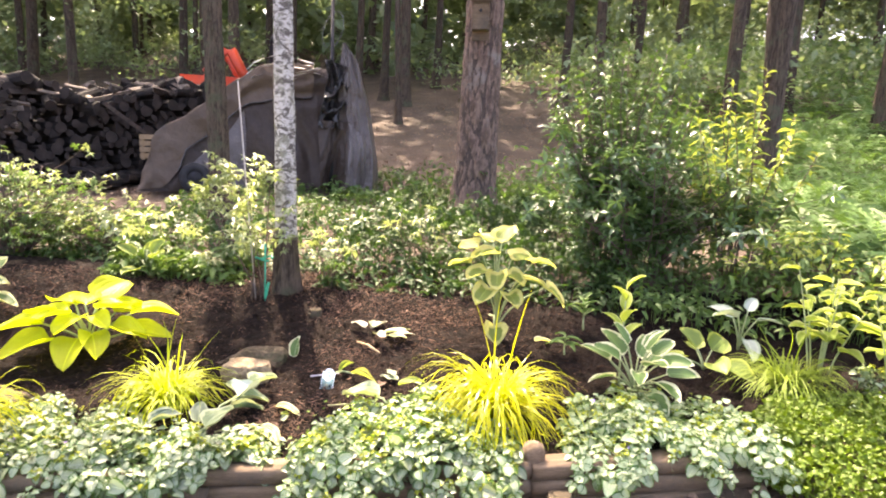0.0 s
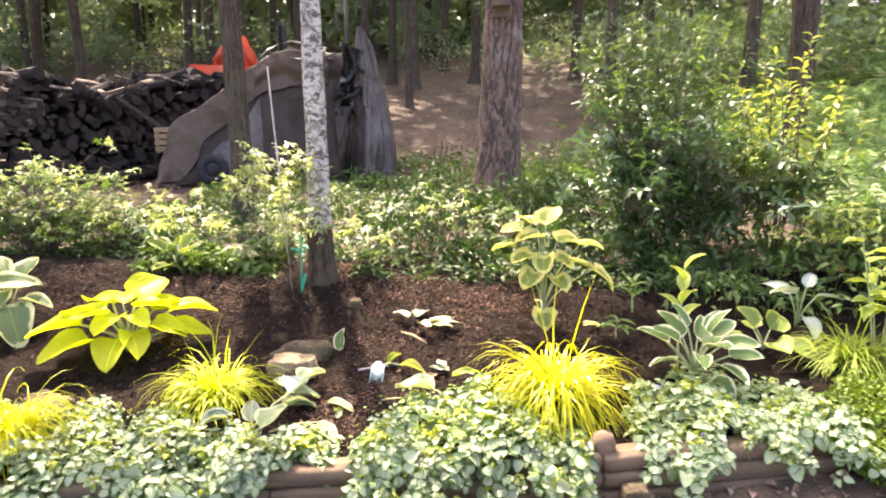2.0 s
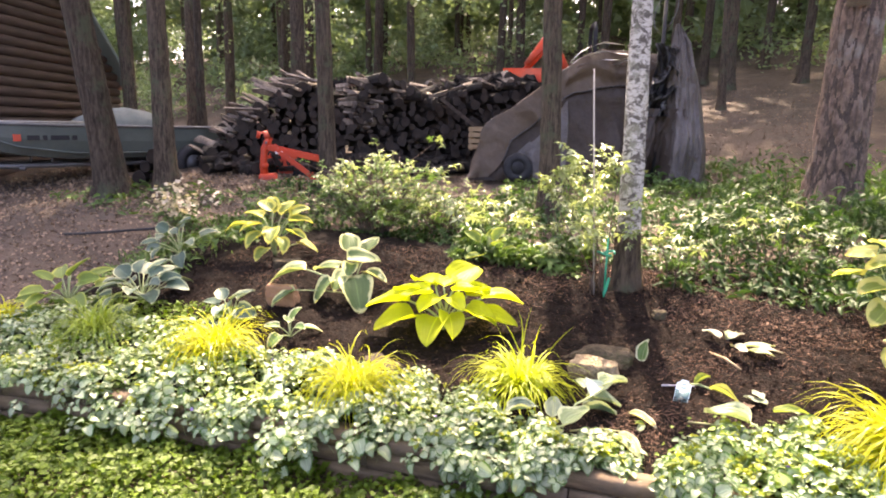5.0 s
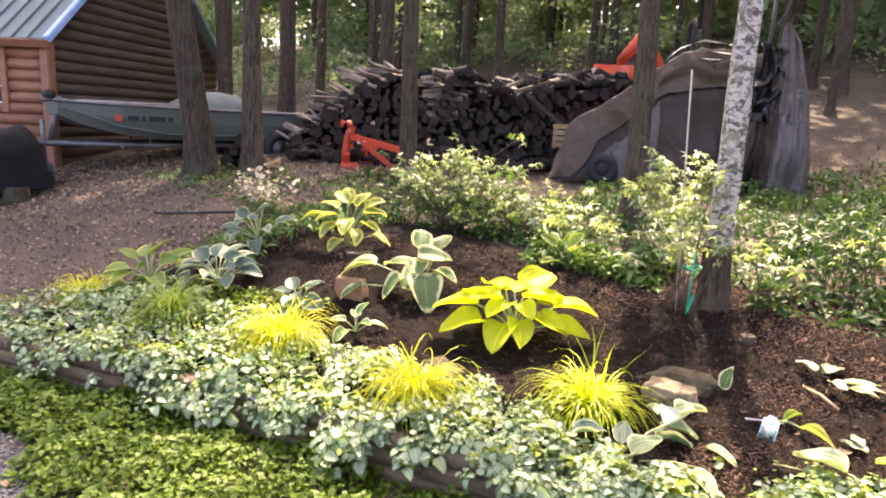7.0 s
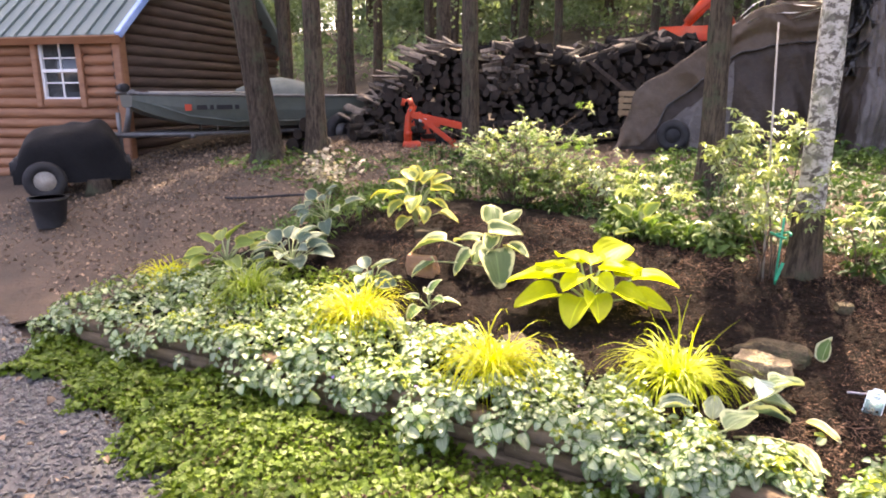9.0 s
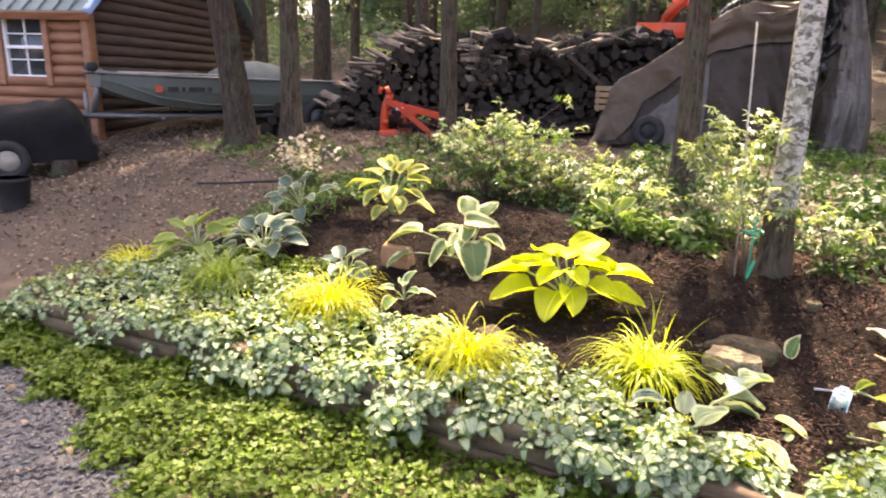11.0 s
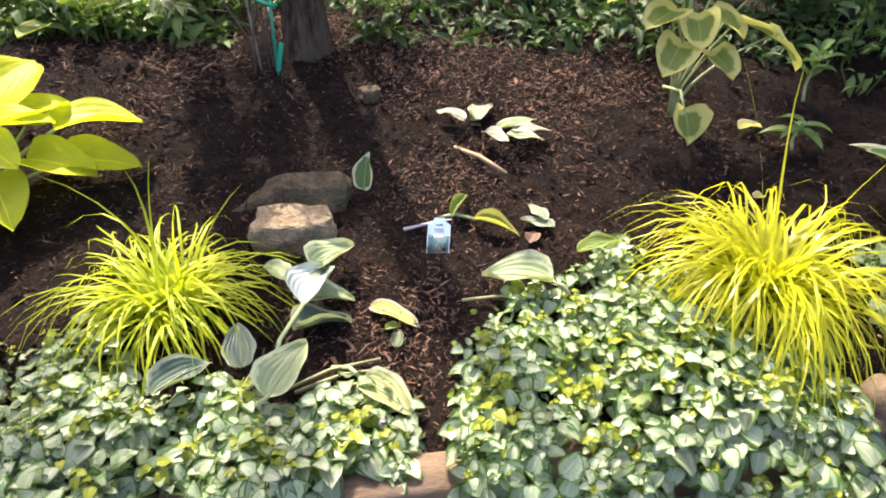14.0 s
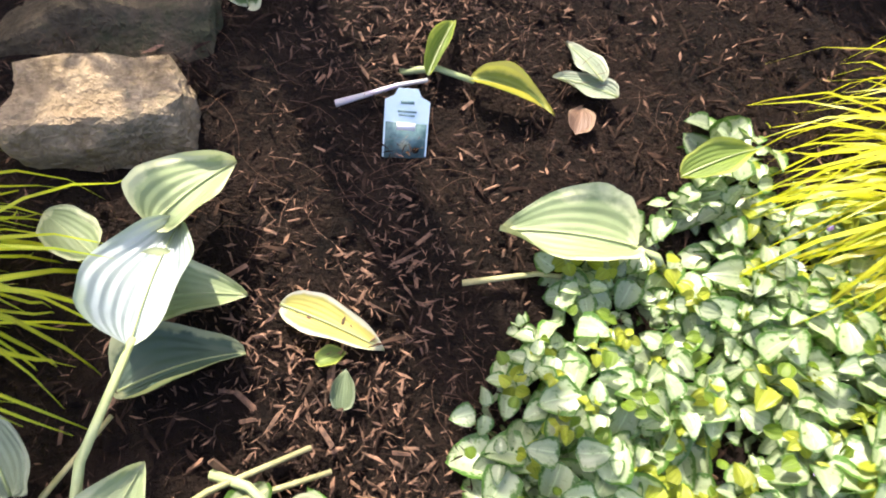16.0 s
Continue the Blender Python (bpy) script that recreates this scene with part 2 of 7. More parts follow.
SILVERBACK = leafy("silvery_leaf_underside", (0.40, 0.47, 0.46), (0.30, 0.37, 0.27), 0.82, 0.2, vary=0.1, thin=0.15, veins=18, ribs=0.35, old=(0.34, 0.42, 0.34))
YELLOWPALE = leafy("yellowish_pale_leaf", (0.36, 0.39, 0.16), (0.54, 0.55, 0.32), 0.74, 0.15, vary=0.2, thin=0.3, old=(0.22, 0.29, 0.11), ribs=0.2)
GREYLEAF = leafy("grey_green_wilted_leaf", (0.24, 0.30, 0.20), (0.36, 0.40, 0.28), 0.75, 0.2, vary=0.2, thin=0.2, ribs=0.4)
OLDGREEN = leafy("dull_green_wilted_leaf", (0.13, 0.18, 0.09), (0.20, 0.24, 0.15), 0.75, 0.2, vary=0.25, thin=0.2, ribs=0.3)
YELLOWED = leafy("yellowed_leaf", (0.58, 0.54, 0.14), (0.66, 0.66, 0.5), 0.72, 0.2, vary=0.15, old=(0.48, 0.44, 0.13), ribs=0.1)
LAMIUM = leafy("silver_deadnettle_leaf", (0.435, 0.54, 0.32), (0.08, 0.185, 0.03), 0.71, 0.14, thin=0.40, vary=0.55, veins=7, ribs=0.15, rough=0.33, spec=0.65, old=(0.12, 0.23, 0.045))
YOUNG = leafy("yellow_green_young_leaf", (0.40, 0.47, 0.05), None, thin=0.5, vary=0.4, veins=6, rough=0.35)
JENNY = leafy("golden_creeper_leaf", (0.116, 0.192, 0.013), None, thin=0.32, vary=0.5, veins=4)
HAKONE = leafy("golden_grass_blade", (0.66, 0.66, 0.02), (0.52, 0.60, 0.02), 0.55, 0.3, thin=0.58, vary=0.35, veins=5, rough=0.28, spec=0.6, glow=(1.0, 1.0, 0.2))
HAKONELIME = leafy("lime_grass_blade", (0.50, 0.57, 0.02), (0.36, 0.47, 0.02), 0.55, 0.3, thin=0.52, vary=0.4, veins=5, rough=0.35, spec=0.35, glow=(1.0, 1.0, 0.2))
HAKONEGREEN = leafy("green_grass_blade", (0.24, 0.34, 0.03), (0.17, 0.26, 0.03), 0.55, 0.3, thin=0.4, vary=0.3, veins=5)
SHRUBLEAF = leafy("dark_shrub_leaf", (0.10, 0.185, 0.062), None, thin=0.35, vary=0.45, rough=0.26, spec=0.8)
# yellow-green tip leaf: the sun on the shrubs is put into its colour
TIPLEAF = leafy("sunlit_tip_leaf", (0.37, 0.46, 0.09), None, thin=0.45, vary=0.4, rough=0.3, spec=0.6)
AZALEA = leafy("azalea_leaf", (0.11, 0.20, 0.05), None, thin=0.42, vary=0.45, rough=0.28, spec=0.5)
# glossy azalea leaf; part of its sunlit sheen is painted as paler colour
SHEEN = leafy("sheen_paled_leaf", (0.33, 0.41, 0.18), None, thin=0.42, vary=0.4, rough=0.22, spec=1.0, glow=(1.0, 1.0, 0.6))
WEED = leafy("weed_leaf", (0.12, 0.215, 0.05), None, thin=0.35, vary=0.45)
# the weed leaf again, darkened in colour for shade under trees and azaleas
DARKWEED = leafy("shade_darkened_weed_leaf", (0.045, 0.098, 0.024), None, thin=0.35, vary=0.45)
PINKTIP = leafy("pale_pink_white_leaf", (0.56, 0.50, 0.42), None, thin=0.4, vary=0.3, rough=0.3)
FERN = leafy("fern_frond", (0.095, 0.175, 0.048), None, thin=0.4, vary=0.45)
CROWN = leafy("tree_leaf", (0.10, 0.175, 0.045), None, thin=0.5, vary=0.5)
# paler than the crowns' leaf: the distant haze is put into this colour
FARLEAF = leafy("hazy_woodland_leaf", (0.215, 0.295, 0.165), None, thin=0.45, vary=0.4)
DRYPALE = leafy("bleached_leaf", (0.27, 0.26, 0.19), (0.36, 0.34, 0.26), 0.7, 0.2, thin=0.2, vary=0.2)
DRYBROWN = leafy("dead_brown_leaf", (0.16, 0.10, 0.065), (0.22, 0.15, 0.10), 0.7, 0.2, thin=0.1, vary=0.2)
STRAW = plain("drying_stalk", (0.20, 0.21, 0.08), (0.36, 0.33, 0.17), 12, 60, 0.6, 0.1, 0.002, 0.2)
STALK = plain("green_stalk", (0.24, 0.30, 0.12), (0.34, 0.4, 0.2), 12, 60, 0.6, 0.1, 0.002, 0.1)


def birch_bark():
    n = Nodes("pale_lichened_bark")
    at = n.place((1, 1, 1))
    rings = n.noise(5, 5, 0.7, n.place((2.0, 2.0, 16.0)))
    spots = n.noise(17, 5, 0.72, n.place((1, 1, 1.5)), 0.5)
    c = n.mix(n.step(spots, 0.44, 0.54), (0.095, 0.085, 0.07), (0.46, 0.44, 0.39))
    c = n.mix(n.step(rings, 0.61, 0.66), c, (0.06, 0.05, 0.042))
    c = n.mix(n.step(n.noise(4.5, 5, 0.65, n.place((1, 1, 0.7))), 0.54, 0.62), c, (0.20, 0.20, 0.15))
    c = n.mix(n.step(n.noise(60, 3, 0.7), 0.62, 0.7), c, (0.12, 0.105, 0.085))
    return n.surface(c, 0.85, n.bump(n.math("ADD", spots, rings), 0.7, 0.012))


def furrowed_bark():
    n = Nodes("furrowed_grey_brown_bark")
    ridge = n.noise(5, 6, 0.75, n.place((7, 7, 0.9)), 0.4)
    fine = n.noise(40, 4, 0.7, n.place((1, 1, 0.4)))
    c = n.mix(n.step(n.math("ADD", n.math("MULTIPLY", ridge, 0.75), n.math("MULTIPLY", fine, 0.25)), 0.36, 0.64), (0.026, 0.019, 0.013), (0.135, 0.102, 0.072))
    c = n.mix(n.step(n.noise(2.6, 5, 0.7), 0.5, 0.66), c, (0.085, 0.095, 0.055))
    k = n.math("ADD", n.math("MULTIPLY", n.each(), 0.35), 0.72)
    c = n.mix(1.0, c, n.mix(k, (0, 0, 0), (1, 1, 1)), "MULTIPLY")
    return n.surface(c, 0.92, n.bump(n.math("ADD", ridge, n.math("MULTIPLY", fine, 0.4)), 1.0, 0.03), 0, 0.25)


def pine_bark():
    n = Nodes("plated_pine_bark")
    big = n.noise(16, 5, 0.7, n.place((1, 1, 0.5)))
    c = n.mix(n.step(big, 0.35, 0.65), (0.085, 0.058, 0.043), (0.215, 0.148, 0.108))
    c = n.mix(n.step(n.noise(3, 4, 0.6), 0.55, 0.7), c, (0.19, 0.165, 0.14))
    return n.surface(c, 0.9, n.bump(n.noise(60, 4, 0.7), 0.6, 0.01))


BIRCH, PINE, BARK, CREVICE = birch_bark(), pine_bark(), furrowed_bark(), plain("bark_crevice", (0.05, 0.036, 0.028), (0.09, 0.066, 0.052), 20, 80, 0.95, 0.5, 0.01, 0)

# ---- shapes ----
rng = np.random.default_rng(7)


class Shape:
    """Vertices, faces, uvs and material numbers of one mesh."""

    def __init__(self):
        self.v, self.f, self.uv, self.k, self.n = [], [], [], [], 0

    def add(self, v, f, uv=None, k=0):
        v = np.asarray(v, float)
        self.v.append(v)
        self.f += [tuple(i + self.n for i in face) for face in f]
        self.uv.append(np.asarray(uv, float) if uv is not None else np.zeros((len(v), 2)))
        self.k += [k] * len(f)
        self.n += len(v)
        return self

    def mesh(self, name, materials, smooth=True):
        me = bpy.data.meshes.new(name)
        v, uv = np.concatenate(self.v), np.concatenate(self.uv)
        me.from_pydata(v.tolist(), [], self.f)
        for m in materials:
            me.materials.append(m)
        me.polygons.foreach_set("material_index", np.array(self.k, np.int32))
        me.polygons.foreach_set("use_smooth", np.full(len(self.k), smooth))
        idx = np.zeros(len(me.loops), np.int32)
        me.loops.foreach_get("vertex_index", idx)
        me.uv_layers.new(name="UVMap").data.foreach_set("uv", uv[idx].astype(np.float32).ravel())
        me.update()
        return me


def as_list(m):
    return list(m) if isinstance(m, (list, tuple)) else [m]


def part(name, shape, material, parent, label="", smooth=True):
    me = shape.mesh(name, as_list(material), smooth) if isinstance(shape, Shape) else shape
    ob = new(name, me)
    ob.parent = parent
    return tagged(ob, label)


def thing(name, x, y, z, label, category, group="", rz=0.0, kind=""):
    ob = new(name)
    ob.empty_display_size = 0.1
    ob.matrix_world = pose(x, y, z, 0, 0, rz)
    return tagged(ob, label, category, group, kind)


def solid(name, shape, material, label, category, kind="", smooth=True, at=None):
    ob = new(name, shape.mesh(name, as_list(material), smooth))
    if at:
        ob.matrix_world = at
    return tagged(ob, label, category, "", kind)


def turned(v, m):
    m = np.array(m)
    return np.asarray(v) @ m[:3, :3].T + m[:3, 3]


def box(sx, sy, sz, at=(0, 0, 0), bevel=0.0, m=None, k=0, shape=None):
    """A box of full sizes with chamfered edges, centred at `at`."""
    s = shape if shape else Shape()
    bm = bmesh.new()
    bmesh.ops.create_cube(bm, size=1)
    for q in bm.verts:
        q.co = Vector((q.co.x * sx, q.co.y * sy, q.co.z * sz))
    if bevel:
        bmesh.ops.bevel(bm, geom=bm.edges[:], offset=bevel, segments=2, affect="EDGES")
    bm.verts.index_update()
    v = np.array([q.co[:] for q in bm.verts])
    if m is not None:
        v = turned(v, m)
    s.add(v + np.array(at), [[q.index for q in f.verts] for f in bm.faces], None, k)
    bm.free()
    return s


def tube(points, radii, sides=8, k=0, shape=None, caps=True, uvlen=1.0):
    """A tube along points."""
    s = shape if shape else Shape()
    p = np.asarray(points, float)
    r = np.broadcast_to(np.asarray(radii, float), (len(p),))
    tan = np.gradient(p, axis=0)
    tan /= np.linalg.norm(tan, axis=1)[:, None] + 1e-9
    ref = np.array((0, 0, 1.0)) if abs(tan[0][2]) < 0.8 else np.array((1.0, 0, 0))
    v = []
    for q, d, rad in zip(p, tan, r):
        a = np.cross(d, ref)
        a /= np.linalg.norm(a) + 1e-9
        b = np.cross(d, a)
        for j in range(sides):
            w = 2 * math.pi * j / sides
            v.append(q + rad * (a * math.cos(w) + b * math.sin(w)))
    f = []
    for i in range(len(p) - 1):
        for j in range(sides):
            f.append((i * sides + j, i * sides + (j + 1) % sides, (i + 1) * sides + (j + 1) % sides, (i + 1) * sides + j))
    if caps:
        f.append(tuple(range(sides - 1, -1, -1)))
        f.append(tuple(range((len(p) - 1) * sides, len(p) * sides)))
    uv = [(0.5, i / (len(p) - 1)) for i in range(len(p)) for _ in range(sides)]
    return s.add(v, f, uv, k)


def bar(a, b, r, sides=6, k=0, shape=None):
    return tube([a, b], [r, r], sides, k, shape)


def ring(R, r, n=28, m=8, k=0, shape=None, at=None):
    """A torus round the x axis."""
    s = shape if shape else Shape()
    v, f = [], []
    for i in range(n):
        a = 2 * math.pi * i / n
        for j in range(m):
            b = 2 * math.pi * j / m
            v.append((r * math.sin(b), (R + r * math.cos(b)) * math.cos(a), (R + r * math.cos(b)) * math.sin(a)))
            f.append((i * m + j, ((i + 1) % n) * m + j, ((i + 1) % n) * m + (j + 1) % m, i * m + (j + 1) % m))
    v = np.array(v)
    return s.add(turned(v, at) if at is not None else v, f, None, k)


def sheet(fn, nu, nv, k=0, shape=None):
    """A grid of points fn(u, v), u and v from 0 to 1."""
    s = shape if shape else Shape()
    v = [fn(i / nu, j / nv) for i in range(nu + 1) for j in range(nv + 1)]
    f = [(i * (nv + 1) + j, (i + 1) * (nv + 1) + j, (i + 1) * (nv + 1) + j + 1, i * (nv + 1) + j + 1) for i in range(nu) for j in range(nv)]
    return s.add(v, f, [(i / nu, j / nv) for i in range(nu + 1) for j in range(nv + 1)], k)


def rock(sx, sy, sz, seed, shape=None, rough=0.22, level=2):
    s = shape if shape else Shape()
    bm = bmesh.new()
    bmesh.ops.create_icosphere(bm, subdivisions=level, radius=0.5)
    bm.verts.index_update()
    v = []
    for q in bm.verts:
        d = q.co.normalized()
        flat = (abs(d.x) ** 14 + abs(d.y) ** 14 + abs(d.z) ** 14) ** (1 / 14)
        n = noise.noise(d * 1.3 + Vector((seed, seed * 2, 0))) + 0.35 * noise.noise(d * 4 + Vector((seed, 0, seed))) + 0.16 * noise.noise(d * 11 + Vector((seed, 3, seed)))
        w = d * 0.5 / flat * (1 + rough * n) * (1 - 0.12 * max(0, d.z))
        v.append((w.x * sx, w.y * sy, w.z * sz))
    s.add(v, [[q.index for q in f.verts] for f in bm.faces])
    bm.free()
    return s


def leaf(L, W, nu=8, nv=6, bend=0.9, cup=0.25, tip=0.7, full=0.75, wave=0.0, seed=0.0, up=0.0):
    """A leaf from the origin along +x: L long, W wide, its midrib bent down by bend radians, its sides cupped up."""
    v, uv = [], []
    x = z = 0.0
    for i in range(nu + 1):
        t = i / nu
        a = up - bend * t
        if i:
            x += L / nu * math.cos(a)
            z += L / nu * math.sin(a)
        half = W / 2 * max(0.0, math.sin(math.pi * min(1, t ** tip))) ** full
        if i == 0:
            half = W * 0.04
        for j in range(nv + 1):
            u = 2 * j / nv - 1
            w = wave * W * math.sin(7 * t + 3 * u + seed) * abs(u)
            lift = cup * half * u * u * 2 + w
            v.append((x - math.sin(a) * lift * 0.3 - (0.25 * half * u * u if t < 0.2 else 0), half * u, z + lift))
            uv.append(((u + 1) / 2, t))
    f = [(i * (nv + 1) + j, (i + 1) * (nv + 1) + j, (i + 1) * (nv + 1) + j + 1, i * (nv + 1) + j + 1) for i in range(nu) for j in range(nv)]
    return np.array(v), f, np.array(uv)


def eulers(rx, ry, rz):
    """Many rotation matrices, z after y after x."""
    cx, sx, cy, sy, cz, sz = np.cos(rx), np.sin(rx), np.cos(ry), np.sin(ry), np.cos(rz), np.sin(rz)
    m = np.empty((len(rx), 3, 3))
    m[:, 0, 0], m[:, 0, 1], m[:, 0, 2] = cz * cy, cz * sy * sx - sz * cx, cz * sy * cx + sz * sx
    m[:, 1, 0], m[:, 1, 1], m[:, 1, 2] = sz * cy, sz * sy * sx + cz * cx, sz * sy * cx - cz * sx
    m[:, 2, 0], m[:, 2, 1], m[:, 2, 2] = -sy, cy * sx, cy * cx
    return m


def strew(proto, at, rx, ry, rz, size, k=0, shape=None):
    """Copies of proto (vertices, faces, uvs) joined into a shape: at (n, 3), angles and size (n)."""
    s = shape if shape else Shape()
    v, f, uv = proto
    at = np.asarray(at, float)
    if len(at) == 0:
        return s
    m = eulers(np.asarray(rx), np.asarray(ry), np.asarray(rz))
    w = np.einsum("nij,vj->nvi", m, np.asarray(v)) * np.asarray(size)[:, None, None] + at[:, None, :]
    n, q = len(at), len(v)
    fs = [tuple(i + b * q for i in face) for b in range(n) for face in f]
    return s.add(w.reshape(-1, 3), fs, np.tile(np.asarray(uv), (n, 1)), k)


SMALL = leaf(1.0, 0.8, 3, 2, 0.7, 0.25, 0.72, 0.8)      # heart-shaped, low in faces
ROUND = leaf(1.0, 1.0, 3, 2, 0.4, 0.15, 0.9, 0.55)
HEART = leaf(1.0, 0.86, 5, 4, 0.8, 0.22, 0.6, 0.7, 0.03)
SMOOTHROUND = leaf(1.0, 0.95, 6, 4, 0.5, 0.2, 0.8, 0.6, 0.03)
PLAINHEART = leaf(1.0, 0.86, 4, 2, 0.8, 0.22, 0.6, 0.7)
TINY = leaf(1.0, 1.0, 2, 2, 0.4, 0.15, 0.9, 0.5)
LANCE = leaf(1.0, 0.36, 3, 2, 0.8, 0.3, 0.8, 0.9)
CARD = (np.array([(0, 0, 0), (0.5, 0.32, 0.1), (1, 0, -0.12), (0.5, -0.32, 0.1)]), [(0, 1, 2), (0, 2, 3)], np.array([(0.5, 0), (1, 0.5), (0.5, 1), (0, 0.5)]))
BOXCHIP = (np.array([(x, y, z) for x in (-0.5, 0.5) for y in (-0.10, 0.11) for z in (-0.04, 0.04)]) * np.array([1, 1, 1]) + np.array([(0, 0, 0), (0.06, 0, 0), (0, 0.03, 0), (-0.05, 0.02, 0), (0.08, 0, 0), (0, 0.04, 0), (-0.1, 0, 0.01), (0, 0, 0)]),
           [(0, 1, 3, 2), (4, 6, 7, 5), (0, 4, 5, 1), (2, 3, 7, 6), (0, 2, 6, 4), (1, 5, 7, 3)], np.zeros((8, 2)))


def sprig(proto, pairs, seed):
    """A leafy stem's top: pairs of leaves crosswise, smaller upwards."""
    q = random.Random(seed)
    s = Shape()
    for i in range(pairs):
        size = 1.0 - 0.22 * i
        for sd in (0, 1):
            m = pose(0, 0, 0.30 * i, 0, 0, 90 * i + 180 * sd + q.uniform(-20, 20)) @ pose(0.12, 0, 0, q.uniform(-14, 14), 8 - 22 * i + q.uniform(-12, 12), 0)
            s.add(turned(np.asarray(proto[0]) * size * q.uniform(0.8, 1.15), m), proto[1], proto[2])
    return np.concatenate(s.v), s.f, np.concatenate(s.uv)


# ---- the lie of the land ----
HY = [-60, 1.3, 2.2, 3.0, 3.8, 5.0, 7.0, 9.0, 12.0, 16.0, 22.0, 35.0, 70.0, 250.0]
HZ = [0, 0, 0.05, 0.24, 0.45, 0.62, 0.76, 0.90, 1.30, 2.1, 3.4, 6.2, 12.0, 30.0]
WX, WY = [-6.0, -4.6, -2.9, -1.3, -0.33, 0.55, 2.6, 5.0], [0.55, 0.9, 1.42, 1.78, 1.95, 2.10, 2.55, 3.1]
BD, BZ = [-0.2, 0.0, 0.8, 1.3, 1.9, 2.6, 3.4], [0.19, 0.20, 0.27, 0.37, 0.52, 0.60, 0.62]


def land(x, y):
    """Height of the ground round the bed."""
    rise = 0.26 * np.clip((-np.asarray(x) - 5.0) / 2.6, 0, 1) * np.clip((np.asarray(y) - 0.9) / 1.4, 0, 1) * np.clip((12 - np.asarray(y)) / 4, 0, 1)
    rise = rise + 0.075 * np.clip(np.asarray(y) - 8, 0, 14) * np.clip((np.asarray(x) - 1.5) / 4, 0, 1)
    return np.interp(y, HY, HZ) + rise + 0.03 * np.sin(1.3 * x + 0.6 * y) * np.clip((y - 3) / 4, 0, 1)


def wall_y(x):
    return np.interp(x, WX, WY)


def bed(x, y):
    """Height of the soil in the raised bed."""
    z = np.interp(np.asarray(y) - wall_y(x) - 0.1, BD, BZ)
    s = np.clip((np.asarray(x) + 5.5) / 0.8, 0, 1)
    back = np.clip((np.asarray(y) - 4.35) / 0.6, 0, 1)
    g = land(x, y)
    return (g - 0.03) + (z - g + 0.03) * s * (1 - back) - 0.06 * back


def soil(x, y):
    return max(float(bed(x, y)), float(land(x, y))) if y > wall_y(x) + 0.1 and -5.4 < x < 4 else float(land(x, y))

# ---- ground, bed and edging ----


def build_ground():
    xs = np.unique(np.concatenate([np.linspace(-150, -14, 18), np.linspace(-14, 12, 131), np.linspace(12, 150, 18)]))
    ys = np.unique(np.concatenate([np.linspace(-120, -4, 14), np.linspace(-4, 22, 131), np.linspace(22, 240, 24)]))
    X, Y = np.meshgrid(xs, ys, indexing="ij")
    Z = land(X, Y)
    near = np.clip(1 - np.hypot(X, Y - 6) / 40, 0, 1)
    for i in range(len(xs)):
        for j in range(len(ys)):
            if near[i, j] > 0:
                Z[i, j] += 0.05 * near[i, j] * noise.noise(Vector((xs[i] * 0.9, ys[j] * 0.9, 0))) * min(1, max(0, (ys[j] - 2.5) / 3))
    # the bed's soil lies over this part
    under = (Y > wall_y(X) + 0.05) & (Y < 4.5) & (X > -4.8) & (X < 3.6)
    Z[under] = np.minimum(Z[under], bed(X[under], Y[under]) - 0.08)
    n = len(ys)
    s = Shape()
    s.add(np.stack([X, Y, Z], -1).reshape(-1, 3), [(i * n + j, (i + 1) * n + j, (i + 1) * n + j + 1, i * n + j + 1) for i in range(len(xs) - 1) for j in range(n - 1)])
    return solid("ground", s, LITTER, "brown leaf-littered woodland ground rising to the back", "ground", "structure")


def build_bed():
    def at(u, v):
        x = -5.5 + 9.1 * u
        y = wall_y(x) + 0.06 + (4.95 - wall_y(x)) * v
        z = float(bed(x, y))
        p = Vector((x * 4, y * 4, 1))
        z += 0.020 * noise.noise(p) + 0.014 * noise.noise(p * 3.1) + 0.007 * noise.noise(p * 8)
        return x, y, z
    return solid("mulch_bed", sheet(at, 300, 110), MULCH, "dark brown mulch soil of a raised garden bed", "soil", "structure")


def timber(length):
    """A landscape timber with two rounded sides, along x."""
    prof = [(-0.042, -0.038), (-0.055, -0.022), (-0.059, 0), (-0.055, 0.022), (-0.042, 0.038), (0.042, 0.038), (0.055, 0.022), (0.059, 0), (0.055, -0.022), (0.042, -0.038)]
    s = Shape()
    n, m = 9, len(prof)
    v = []
    for i in range(n):
        x = length * (i / (n - 1) - 0.5)
        for q, (py, pz) in enumerate(prof):
            k = 0.004 * noise.noise(Vector((x * 3, q * 0.7, length * 5)))
            v.append((x, py + k, pz + k))
    f = [(i * m + j, (i + 1) * m + j, (i + 1) * m + (j + 1) % m, i * m + (j + 1) % m) for i in range(n - 1) for j in range(m)]
    f += [tuple(range(m)), tuple(range((n - 1) * m + m - 1, (n - 1) * m - 1, -1))]
    return s.add(v, f)


